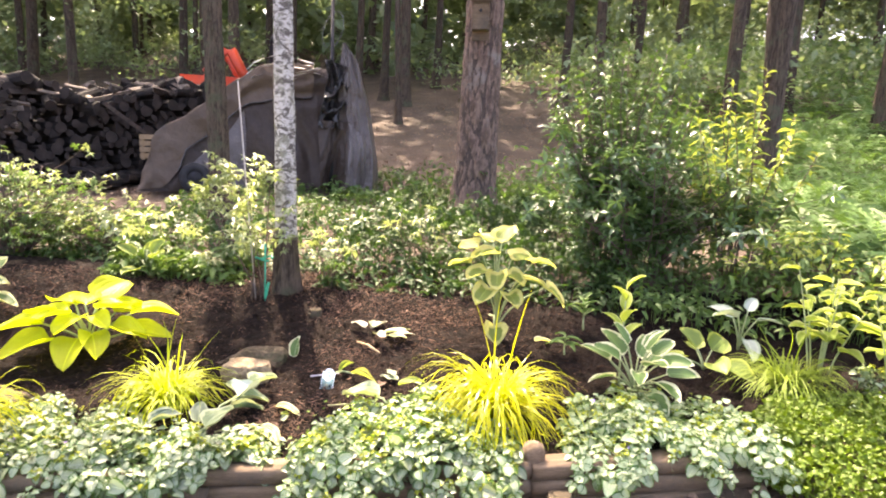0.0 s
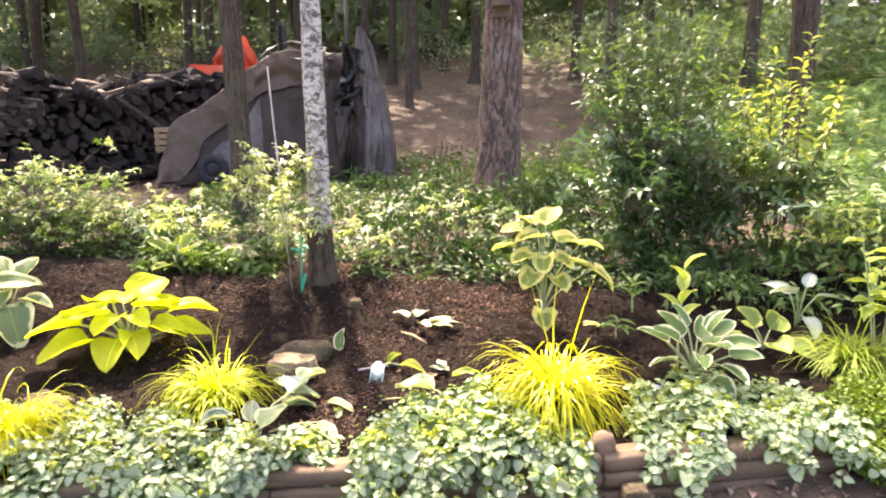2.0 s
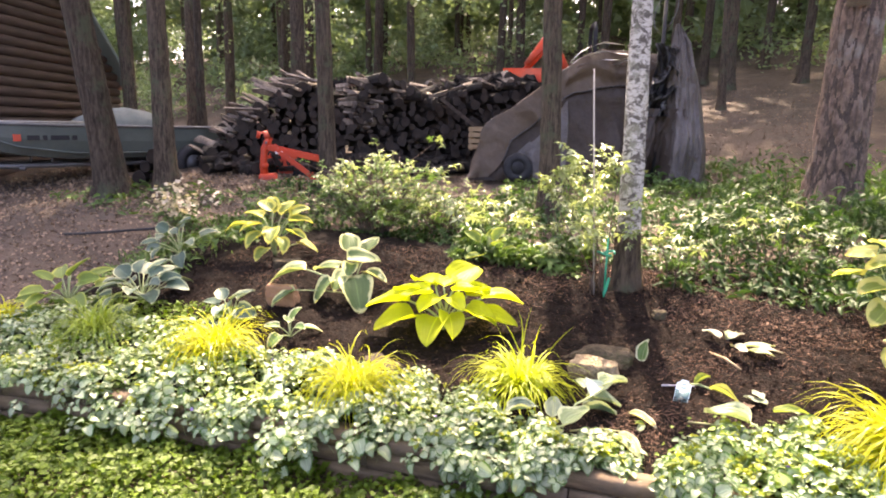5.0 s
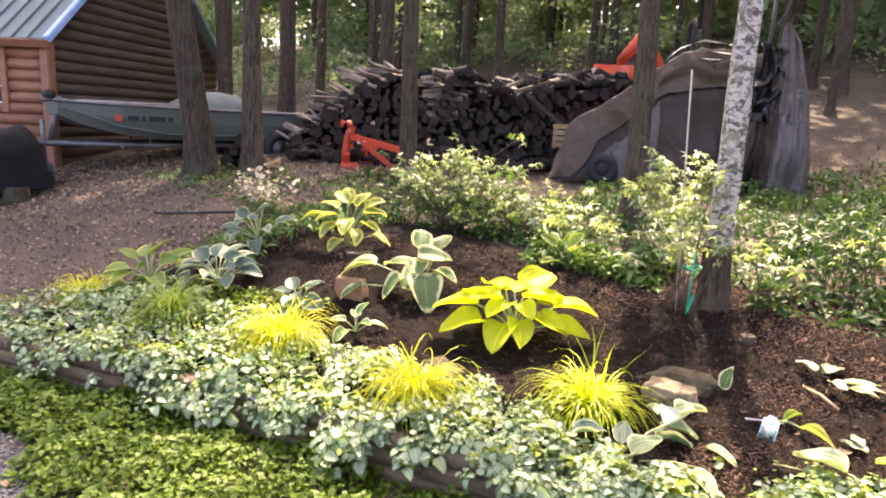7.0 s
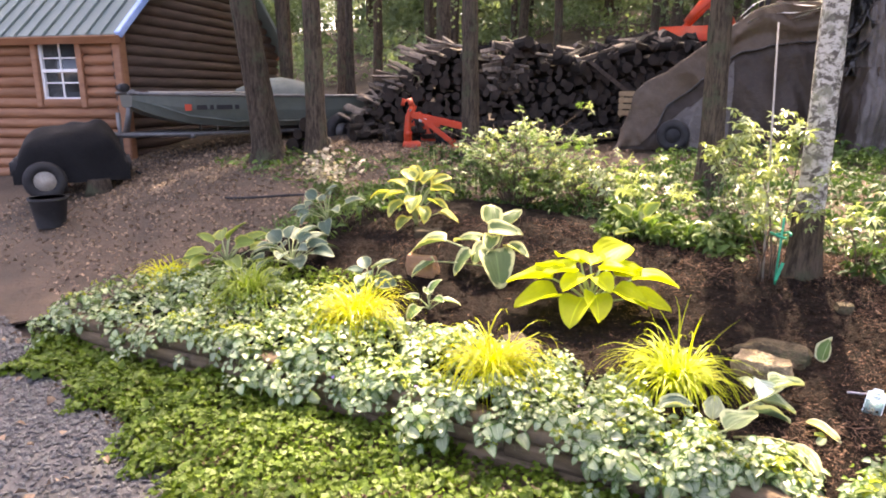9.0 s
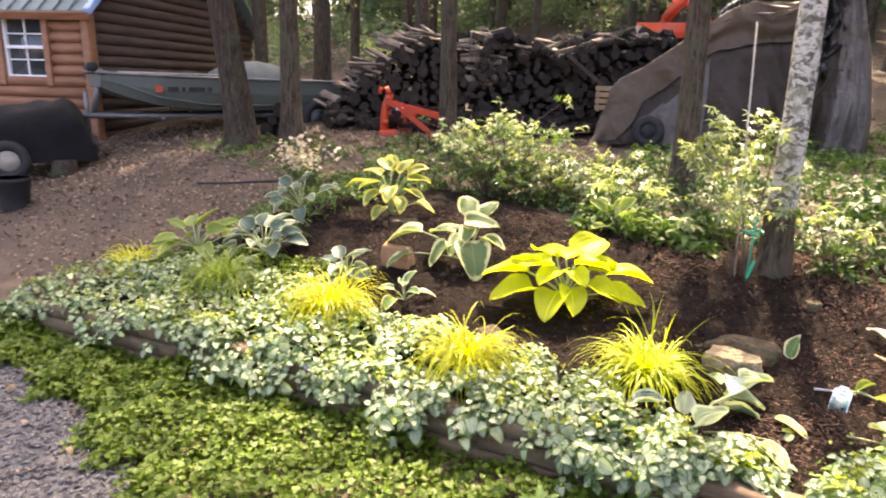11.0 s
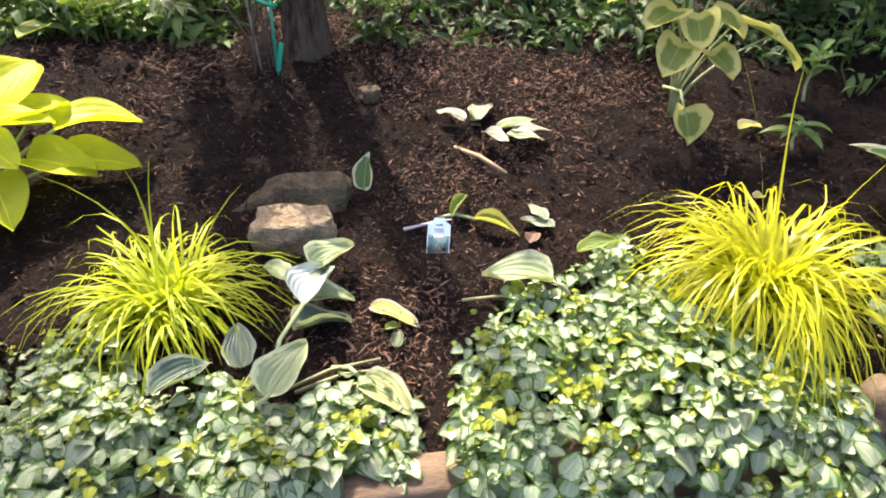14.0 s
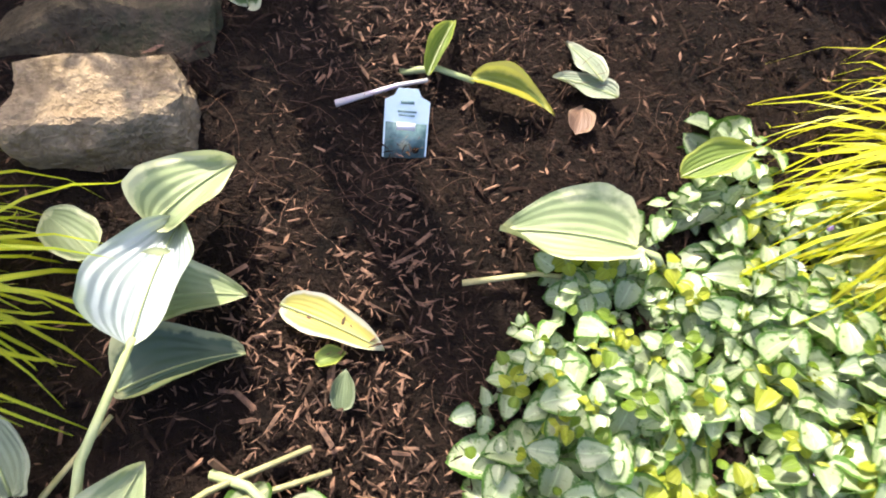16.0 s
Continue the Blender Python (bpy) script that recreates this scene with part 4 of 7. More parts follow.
def hosta(x, y, n, L, W, R, H, material, label, name="hosta", bend=1.1, turn=0.0, gap=None, flop=0.0, z=None, steep=0.25, face=17, cup=0.22, low=0.62, heart=0):
    """A rosette of n broad leaves on arching stalks, each leaf a part."""
    z0 = soil(x, y) if z is None else z
    ob = thing(name, x, y, z0 - 0.01, label, "hosta", "hostas in the bed")
    ob.matrix_world = pose(x, y, z0 - 0.01, face, 0, 0)
    for i in range(n):
        k = (i + 0.5) / n
        a = turn + i * 2.39996 + rng.normal(0, 0.18)
        if gap and abs((a - gap + math.pi) % (2 * math.pi) - math.pi) < 0.5:
            a += 1.0
        r = R * (0.10 + 0.55 * math.sqrt(k)) * rng.uniform(0.85, 1.15)
        h = H * (1.0 - low * k ** 1.3) * rng.uniform(0.9, 1.1)
        l = L * rng.uniform(0.8, 1.12) * (0.85 + 0.2 * k)
        rise = steep + 0.1 + 0.45 * (1 - k) - 0.45 * k
        if i < heart:  # the middle leaves lie across the crown
            r, h, rise = -0.42 * l + 0.02 * i, H * (0.78 + 0.06 * i), 0.22
        s = Shape()
        v, f, uv = leaf(l, l * W / L * rng.uniform(0.9, 1.1), 9, 8, 0.62 * bend * rng.uniform(0.6, 1.3), cup, 0.62, 0.66, 0.03, rng.uniform(0, 6), rise)
        m = pose(r, 0, h, rng.normal(0, 16), 0, 0)
        s.add(turned(v, m), f, uv, 0)
        t = np.linspace(0, 1, 6)
        mid = np.stack([r * t ** 1.4, 0 * t, h * (t ** 0.8)], 1)
        tube(mid, np.linspace(0.007, 0.0045, 6) * (L / 0.2), 6, 1, s)
        leaf_ob = part("leaf", s, [material, STALK], ob)
        leaf_ob.matrix_basis = pose(0, 0, 0, 0, 0, math.degrees(a))
    return ob


def set_hosta(x, y, turn, wide, material, leaves, label, full=0.58):
    """A hosta whose leaves are set one by one: way it points (degrees), reach and height of its stalk, length, rise and droop (radians)."""
    z0 = soil(x, y)
    ob = thing("hosta", x, y, z0 - 0.01, label, "hosta", "hostas in the bed", turn)
    for i, (way, reach, high, L, rise, droop) in enumerate(leaves):
        v, f, uv = leaf(L, L * wide * rng.uniform(0.92, 1.08), 12, 10, droop, 0.2, 0.60, full, 0.045, rng.uniform(0, 6), rise)
        # ribs run from stalk to tip in shallow furrows
        v[:, 2] += 0.012 * L * np.sin(uv[:, 0] * 50) * np.sin(np.pi * uv[:, 1])
        s = Shape().add(turned(v, pose(reach, 0, high, rng.normal(0, 9), 0, 0)), f, uv, 0)
        t = np.linspace(0, 1, 8)
        mid = np.stack([reach * t ** 1.5, 0.012 * np.sin(3 * t + i), high * t ** 0.75], 1)
        tube(mid, np.linspace(0.0075, 0.0042, 8) * (L / 0.2), 6, 1, s)
        blade = part("leaf", s, [material, STALK], ob)
        blade.matrix_basis = pose(0, 0, 0, 0, 0, way)
    return ob


set_hosta(-2.00, 2.93, 30, 0.82, CHARTREUSE, [
    (125, 0.10, 0.27, 0.26, 0.25, 0.6), (58, 0.13, 0.28, 0.27, 0.5, 0.45), (2, 0.23, 0.21, 0.27, 0.15, 0.5), (25, 0.10, 0.25, 0.23, 0.25, 0.6),
    (178, 0.22, 0.19, 0.28, 0.12, 0.5), (203, 0.20, 0.12, 0.27, 0.0, 0.45), (250, 0.12, 0.12, 0.25, -0.15, 0.6), (283, 0.12, 0.14, 0.21, -0.15, 0.7),
    (330, 0.15, 0.16, 0.22, 0.0, 0.6), (346, 0.24, 0.12, 0.23, 0.0, 0.5), (95, 0.02, 0.28, 0.22, 0.3, 0.5), (300, 0.03, 0.22, 0.19, 0.1, 0.6),
    (150, 0.14, 0.23, 0.25, 0.2, 0.6), (230, 0.05, 0.22, 0.20, 0.05, 0.6), (190, 0.08, 0.25, 0.22, 0.15, 0.6), (38, 0.18, 0.20, 0.22, 0.2, 0.6),
    (350, 0.05, 0.26, 0.2, 0.2, 0.5)], "large chartreuse hosta glowing in the sun")
set_hosta(-2.83, 3.06, 32, 0.80, DARKEDGE, [
    (183, 0.32, 0.20, 0.276, 0.05, 0.8), (152, 0.12, 0.19, 0.216, 0.15, 0.6), (104, 0.09, 0.30, 0.18, 0.95, 0.4), (58, 0.16, 0.28, 0.18, 0.85, 0.5),
    (8, -0.03, 0.27, 0.24, 0.15, 0.5), (240, 0.03, 0.18, 0.204, -0.2, 0.6), (212, 0.15, 0.14, 0.204, -0.6, 0.5), (285, 0.10, 0.17, 0.3, -0.55, 0.6),
    (202, 0.40, 0.08, 0.192, -0.25, 0.6), (340, 0.10, 0.18, 0.18, 0.0, 0.6), (268, 0.02, 0.24, 0.144, -0.3, 0.5)], "sprawling hosta with green leaves and cream margins")
set_hosta(-3.86, 3.36, 35, 0.72, GOLDEDGE, [
    (100, 0.04, 0.36, 0.17, 1.0, 0.4), (50, 0.08, 0.34, 0.18, 0.9, 0.5), (150, 0.12, 0.32, 0.19, 0.5, 0.7), (180, 0.20, 0.27, 0.20, 0.15, 0.8),
    (230, 0.12, 0.22, 0.20, -0.2, 0.7), (205, 0.10, 0.28, 0.19, 0.1, 0.7), (5, 0.12, 0.30, 0.20, 0.3, 0.8), (30, 0.14, 0.34, 0.18, 0.6, 0.6),
    (268, 0.06, 0.25, 0.19, -0.3, 0.6), (300, 0.12, 0.18, 0.19, -0.3, 0.7), (335, 0.14, 0.22, 0.19, 0.0, 0.7), (350, 0.20, 0.12, 0.18, -0.1, 0.6),
    (250, 0.14, 0.10, 0.17, -0.2, 0.6), (130, 0.02, 0.38, 0.17, 0.7, 0.5)], "upright hosta with wide gold-edged leaves")
set_hosta(0.38, 3.56, 0, 0.96, CREAMEDGE, [
    (70, 0.03, 0.60, 0.19, 0.75, 0.5), (130, 0.08, 0.60, 0.17, 0.4, 0.5), (170, 0.14, 0.57, 0.14, 0.1, 0.4), (200, 0.02, 0.54, 0.18, 0.1, 0.5),
    (185, 0.18, 0.47, 0.15, 0.1, 0.4), (262, 0.08, 0.43, 0.15, -0.5, 0.4), (244, 0.14, 0.34, 0.16, -0.4, 0.4), (20, 0.08, 0.50, 0.18, 0.15, 0.5),
    (5, 0.21, 0.48, 0.16, 0.15, 0.6), (320, 0.06, 0.42, 0.16, -0.1, 0.6), (350, 0.16, 0.38, 0.16, 0.0, 0.6), (352, 0.30, 0.34, 0.18, -0.5, 0.6),
    (300, 0.12, 0.30, 0.14, -0.2, 0.6), (218, 0.10, 0.44, 0.16, -0.1, 0.4)], "tall hosta with round green leaves and creamy margins", 0.44)
hosta(-4.15, 2.35, 19, 0.178, 0.147, 0.324, 0.20, BLUEEDGE, "low blue-green hosta with pale margins", bend=1.2, turn=2.0)
hosta(-4.60, 2.08, 14, 0.209, 0.128, 0.286, 0.20, GREENLEAF, "low light-green hosta at the end of the bed", bend=0.9, turn=1.0)
hosta(-3.30, 2.40, 8, 0.146, 0.109, 0.152, 0.20, BLUEEDGE, "small blue-green hosta with white margins", turn=0.4)
hosta(-2.83, 2.44, 6, 0.114, 0.077, 0.133, 0.12, WHITEEDGE, "very small hosta with white margins", turn=1.4)
hosta(1.14, 2.98, 17, 0.195, 0.108, 0.25, 0.28, WHITEEDGE, "green hosta with white margins and a tall shoot", bend=0.9, turn=0.1, steep=0.45)
hosta(1.90, 3.54, 5, 0.18, 0.11, 0.14, 0.30, PALELEAF, "hosta with silvery white leaves", bend=0.9, turn=1.2)
hosta(1.62, 3.30, 6, 0.167, 0.153, 0.228, 0.12, GREENLEAF, "low round-leaved green hosta", bend=0.9, turn=2.4)
hosta(-2.2, 4.0, 6, 0.16, 0.11, 0.16, 0.20, GREENLEAF, "green hosta in the shade of the shrubs", bend=0.8, turn=1.0, steep=0.6)
hosta(-4.55, 3.0, 11, 0.167, 0.128, 0.286, 0.24, BLUEEDGE, "dull blue-green hosta in the shade", bend=1.0, turn=0.5)


def shoot(x, y, z, h, n, L, W, material, label, name="leafy_shoot", lean=0.0, up=0.9):
    """A single upright stem with leaves up it."""
    ob = thing(name, x, y, z, label, "plant")
    p = np.array([(lean * t * t, 0.02 * math.sin(5 * t), h * t) for t in np.linspace(0, 1, 8)])
    part("stem", tube(p, np.linspace(0.007, 0.003, 8), 6), STALK, ob)
    for i in range(n):
        t = 0.35 + 0.65 * (i + 0.5) / n
        q = np.array([np.interp(t, np.linspace(0, 1, 8), p[:, c]) for c in range(3)])
        v, f, uv = leaf(L * (1.1 - 0.4 * t), W * (1.1 - 0.4 * t), 6, 4, 0.9, 0.3, 0.72, 0.8, 0.04, i, up)
        lf = part("leaf", Shape().add(v, f, uv), material, ob)
        lf.matrix_basis = Matrix.Translation(q.tolist()) @ pose(0, 0, 0, 0, 0, i * 137.5 + 20)
    return ob


def stemmed(x, y, stems, h, spread, L, material, label):
    """Upright stems from one root, each with broad leaves standing off it in turn."""
    ob = thing("leafy_perennial", x, y, soil(x, y), label, "plant")
    for i in range(stems):
        a, out = i * 2.4, spread * math.sqrt((i + 0.5) / stems)
        high = h * rng.uniform(0.6, 1.05)
        t = np.linspace(0, 1, 7)
        c = np.stack([out * math.cos(a) * (0.3 + 0.7 * t ** 1.3), out * math.sin(a) * (0.3 + 0.7 * t ** 1.3), high * t], 1)
        stem = part("stem", tube(c, np.linspace(0.006, 0.003, 7), 6), STALK, ob)
        for k in range(6):
            q = 0.3 + 0.7 * (k + 0.5) / 6
            at = [float(np.interp(q, t, c[:, j])) for j in range(3)]
            l = L * rng.uniform(0.75, 1.15) * (1.15 - 0.4 * q)
            v, f, uv = leaf(l, l * 0.48, 8, 4, 0.7 * rng.uniform(0.5, 1.3), 0.3, 0.7, 0.75, 0.04, rng.uniform(0, 6), rng.uniform(0.1, 0.6))
            lf = part("leaf", Shape().add(v, f, uv), material, stem)
            lf.matrix_basis = Matrix.Translation(at) @ pose(0, 0, 0, rng.normal(0, 12), 0, math.degrees(k * 2.4 + i))
    return ob


stemmed(2.28, 3.32, 6, 0.68, 0.22, 0.165, SUNNYLEAF, "upright light-green perennial catching the sun")
stemmed(2.68, 3.22, 5, 0.54, 0.22, 0.16, SUNNYLEAF, "lower yellow-green perennial catching the sun")
stemmed(2.95, 3.6, 6, 0.56, 0.28, 0.16, GREENLEAF, "leafy green perennial behind the creeper")

shoot(1.08, 3.05, soil(1.08, 3.05), 0.60, 6, 0.19, 0.085, SUNNYLEAF, "pale green flower shoot rising from a hosta", up=1.25)
shoot(0.80, 3.36, soil(0.8, 3.36) + 0.0, 0.13, 7, 0.15, 0.05, WEED, "small star-shaped green seedling", "seedling", up=0.35)
shoot(0.95, 3.66, soil(0.95, 3.66), 0.22, 9, 0.13, 0.05, WEED, "dull green seedling in the shade", "seedling")
for i, (sx, sy) in enumerate([(-0.98, 1.62), (-0.55, 1.66), (-0.78, 1.58), (-0.30, 1.74), (-1.25, 1.52), (-0.66, 1.42), (0.95, 1.75)]):
    shoot(sx, sy, 0.0, 0.12 + 0.02 * (i % 3), 8, 0.12, 0.042, WEED, "low green weed at the foot of the timbers", "weed")


def flat_leaf(x, y, L, W, turn, material, label, tilt=8, lift=0.02, stalk=0.0, bend=0.5, cup=0.35, roll=0):
    """A cut or fallen leaf lying on the soil."""
    nu, nv = (22, 28) if L > 0.12 else (14, 8)
    v, f, uv = leaf(L, W, nu, nv, bend, cup, 0.72, 0.84, 0.06, x * 9, 0.15)
    off = np.abs(uv[:, 0] * 2 - 1)
    if L > 0.12:  # sunken veins, a lazily waved margin
        v[:, 2] += 0.011 * W * np.cos(off * 30) * np.sin(np.pi * uv[:, 1]) * (1 - 0.5 * off)
    v[:, 2] += 0.07 * W * off ** 2 * np.sin(uv[:, 1] * 8 + x * 37 + uv[:, 0] * 2)
    v[:, 1] *= 1 + 0.05 * np.sin(uv[:, 1] * 13 + y * 29) * off
    s = Shape().add(v, f, uv)
    ob = thing("cut_leaf", x, y, soil(x, y) + lift, label, "leaf", "cut leaves on the mulch")
    ob.matrix_world = pose(x, y, soil(x, y) + lift, roll, tilt, turn)
    part("blade", s, material, ob)
    if L > 0.09:
        rib = [tuple(v[i * (nv + 1) + nv // 2] + np.array((0, 0, 0.0015))) for i in range(nu)]
        part("midrib", tube(rib, np.linspace(0.0018, 0.0006, nu), 5), STALK, ob, "pale raised midrib")
    if stalk:
        part("stalk", tube([(-stalk, 0.0, -lift * 0.6), (-stalk * 0.5, 0.01, 0.0), (0.01, 0, 0)], [0.007, 0.006, 0.005], 7), STALK, ob)
    return ob


flat_leaf(-0.895, 2.42, 0.20, 0.125, 82, SILVERBACK, "large wilted hosta leaf with silvery underside on a long stalk", 2, 0.10, 0.28, 0.5, 0.5)
flat_leaf(-0.90, 2.60, 0.15, 0.115, 44, WILTED, "wilted hosta leaf behind a larger one", -10, 0.07)
flat_leaf(-0.97, 2.56, 0.11, 0.07, 138, WILTED, "pale leaf tip showing beside a larger leaf", -6, 0.06)
flat_leaf(-0.94, 2.50, 0.17, 0.10, 5, WILTED, "wilted hosta leaf lying on the mulch", 0, 0.05)
flat_leaf(-0.92, 2.38, 0.16, 0.12, 22, BLUEEDGE, "green white-edged cut leaf on the mulch", 0, 0.05, roll=-24)
flat_leaf(-0.925, 2.13, 0.17, 0.115, 66, WILTED, "pale cut hosta leaf at the bed's edge", -14, 0.09, 0.04, 0.35, 0.3)
flat_leaf(-0.72, 2.225, 0.16, 0.10, -34, YELLOWPALE, "yellowish pale cut leaf lying at the bed's edge", 6, 0.045, 0.10, 0.4, 0.3)
flat_leaf(-1.20, 2.14, 0.15, 0.10, 38, BLUEEDGE, "dark green cut leaf half under silver leaves", -12, 0.08)
flat_leaf(-1.03, 2.27, 0.12, 0.085, 105, GREYLEAF, "dull green cut leaf under the grass", -40, 0.03)
flat_leaf(-0.73, 2.505, 0.16, 0.062, -25, YELLOWED, "yellowing leaf curled on the mulch", 4, 0.02, 0, 0.35, 0.3)
flat_leaf(-0.215, 2.555, 0.205, 0.13, 168, WILTED, "pale cut leaf with fine parallel veins", -2, 0.08, 0.06)
flat_leaf(-0.80, 3.03, 0.13, 0.075, 70, WHITEEDGE, "small white-edged leaf standing in the mulch", -72, 0.02)
flat_leaf(-0.43, 2.895, 0.165, 0.05, -17, GOLDEDGE, "narrow yellow-green cut leaf by the plant tag", 0, 0.03, 0.12, 0.7, 0.6)
flat_leaf(-0.50, 2.90, 0.14, 0.036, 66, GREENLEAF, "narrow curled cut leaf by the plant tag", -14, 0.03, 0.0, 0.6, 0.8)
flat_leaf(-0.165, 2.875, 0.12, 0.055, 156, GREYLEAF, "torn grey-green leaf on the mulch", 0, 0.025, 0, 0.3, 0.2)
flat_leaf(-0.19, 2.90, 0.11, 0.05, 118, GREYLEAF, "torn half of a grey-green leaf on the mulch", -4, 0.03, 0, 0.4, 0.2)
flat_leaf(-0.13, 2.66, 0.15, 0.06, 20, GREENLEAF, "green leaf sticking out of silver leaves", -8, 0.10)
flat_leaf(-0.645, 2.355, 0.055, 0.034, 84, OLDGREEN, "small grey-green leaf on the mulch", -20, 0.02)
flat_leaf(-0.68, 2.42, 0.045, 0.03, 20, GREENLEAF, "small green leaf scrap on the mulch", 0, 0.02)
flat_leaf(0.36, 3.38, 0.14, 0.15, -80, CREAMEDGE, "round cream-edged leaf hanging low from a hosta", 34, 0.14, 0.16, 1.0)
for i, (lx, ly, tr) in enumerate([(-0.33, 3.38, 22), (-0.42, 3.42, 60), (-0.28, 3.36, -6), (-0.30, 3.33, -24), (-0.38, 3.34, -52), (-0.45, 3.40, 150), (-0.40, 3.40, 100)]):
    flat_leaf(lx, ly, 0.17 - 0.008 * i, 0.07, tr, DRYPALE if i % 3 else WILTED, "pale dried cut leaf lying in a heap", -6, 0.03 + 0.004 * i, 0, 0.35, 0.16)
for i, (sx, sy, tr, ln) in enumerate([(-0.77, 2.235, 20, 0.24), (-0.74, 2.205, 12, 0.22), (-0.98, 2.26, 64, 0.22), (-0.36, 2.525, -2, 0.22), (-0.80, 2.25, 26, 0.26)]):
    solid("cut_stalk", tube([(-ln / 2, 0, 0), (0, 0.01, 0.012), (ln / 2, 0, 0.004)], [0.005, 0.0042, 0.0034], 7), STRAW, "cut leaf stalk lying on the mulch", "stalk", "", True, pose(sx, sy, soil(sx, sy) + 0.03, 0, 0, tr))
flat_leaf(0.62, 3.46, 0.12, 0.06, 20, YELLOWED, "dry pale leaf under the shrubs", 0, 0.02)
flat_leaf(0.55, 3.06, 0.05, 0.04, 20, YELLOWED, "scrap of pale leaf on dark soil", 0, 0.02)


def stone(name, x, y, sx, sy, sz, seed, material, label, turn=0, lift=0.3, tilt=0, peak=0.0):
    s = rock(sx, sy, sz, seed, None, 0.2, 4)
    if peak:
        w = s.v[0]
        w[:, :2] *= (1 - peak * np.clip(w[:, 2] / sz + 0.1, 0, 0.6))[:, None]
        w[:, 0] += 0.35 * sx * np.clip(w[:, 2] / sz + 0.1, 0, 0.6)
    ob = solid(name, s, material, label, "stone", "", False, pose(x, y, soil(x, y) + sz * lift, tilt, 0, turn))
    return ob


stone("stone", -1.0, 2.81, 0.25, 0.14, 0.125, 1.7, STONE, "tan blocky sandstone lying on the mulch", 8, 0.28)
stone("stone", -1.05, 3.02, 0.42, 0.2, 0.16, 4.1, DARKSTONE, "dark mossy pointed stone behind a tan one", 4, -0.10, peak=0.8)
stone("stone", -3.20, 2.75, 0.21, 0.08, 0.17, 6.3, REDSTONE, "orange-brown stone standing on edge under a hosta", 20, 0.35)
stone("stone", -3.62, 3.25, 0.22, 0.16, 0.13, 2.2, DARKSTONE, "brown stone half sunk in the soil", 50, -0.15)
stone("stone", -0.83, 3.58, 0.085, 0.065, 0.055, 3.2, DARKSTONE, "small brown stone near the birch", 30, 0.3)
stone("stone", 0.66, float(wall_y(0.66)) - 0.06, 0.11, 0.09, 0.10, 8.2, DARKSTONE, "brown block at the foot of the timbers", 10, 0.45)
stone("stone", -1.45, 1.45, 0.15, 0.12, 0.07, 5.2, DARKSTONE, "brown cobble in the creeping carpet", 30, 0.3)
stone("stone", -3.9, 0.98, 0.13, 0.09, 0.06, 9.4, DARKSTONE, "small brown cobble in the creeping carpet", 70, 0.3)
stone("stone", -2.05, 2.32, 0.26, 0.13, 0.10, 7.7, DARKSTONE, "dark stone half hidden by silver leaves", -20, 0.3)
flat_leaf(-0.25, 2.80, 0.07, 0.05, 70, DRYBROWN, "small brown dead leaf on the mulch", 0, 0.02, 0, 0.4, 0.3)
stick = solid("stick", tube([(-0.09, 0.10, 0.0), (0, 0, 0.012), (0.09, -0.10, 0.0)], [0.007, 0.0085, 0.006], 8), FRESHWOOD, "short barkless tan stick lying on the mulch", "stick", "", True, pose(-0.40, 3.21, soil(-0.4, 3.21) + 0.022))


def build_tag():
    """A nursery tag pushed into the soil, leaning back."""
    x, y = -0.545, 2.765
    ob = thing("plant_tag", x, y, soil(x, y) - 0.02, "pale blue plastic plant tag with a picture, stuck in the mulch", "plant tag")
    ob.matrix_world = pose(x, y, soil(x, y) - 0.012, -34, 0, -6)
    w, h = 0.072, 0.122
    pts = [(-w / 2, 0), (w / 2, 0), (w / 2, h * 0.84), (w * 0.3, h * 0.9), (w * 0.22, h), (-w * 0.22, h), (-w * 0.3, h * 0.9), (-w / 2, h * 0.84)]
    s = Shape()
    s.add([(px, -0.0006, pz) for px, pz in pts] + [(px, 0.0006, pz) for px, pz in pts], [tuple(range(8)), tuple(range(15, 7, -1))] + [(i, i + 8, (i + 1) % 8 + 8, (i + 1) % 8) for i in range(8)])
    card = part("card", s, TAGBLUE, ob, smooth=False)
    part("picture", box(w * 0.92, 0.0008, h * 0.5, (0, -0.0014, h * 0.30)), TAGDARK, card, "dark green plant picture")
    r = Shape()
    for i in range(9):
        v, f, uv = leaf(0.026, 0.02, 4, 3, 0.4, 0.0, 0.7, 0.7)
        r.add(turned(v, pose(0, -0.0024, h * 0.24, 90, 0, 0) @ pose(0, 0, 0, 0, 0, i * 40)), f, uv)
    part("printed_leaves", r, PALELEAF, card, "printed pale rosette")
    part("white_box", box(w * 0.42, 0.0008, h * 0.1, (0, -0.0026, h * 0.50)), WHITE, card)
    part("text_bar", box(w * 0.30, 0.0008, 0.005, (0, -0.0014, h * 0.82)), TAGDARK, card)
    part("text_bar", box(w * 0.42, 0.0008, 0.003, (0, -0.0014, h * 0.70)), TAGDARK, card)
    part("text_bar", box(w * 0.36, 0.0008, 0.0025, (0, -0.0014, h * 0.65)), TAGDARK, card)
    solid("cut_stalk", tube([(-0.655, 2.855, soil(x, y) + 0.03), (-0.60, 2.872, soil(x, y) + 0.035), (-0.55, 2.888, soil(x, y) + 0.04), (-0.50, 2.90, soil(x, y) + 0.04)], [0.006, 0.0045, 0.004, 0.0035], 8), LILAC, "thin pale lilac cut stalk lying behind the plant tag", "stalk")


build_tag()

# ---- shrubs and weeds ----


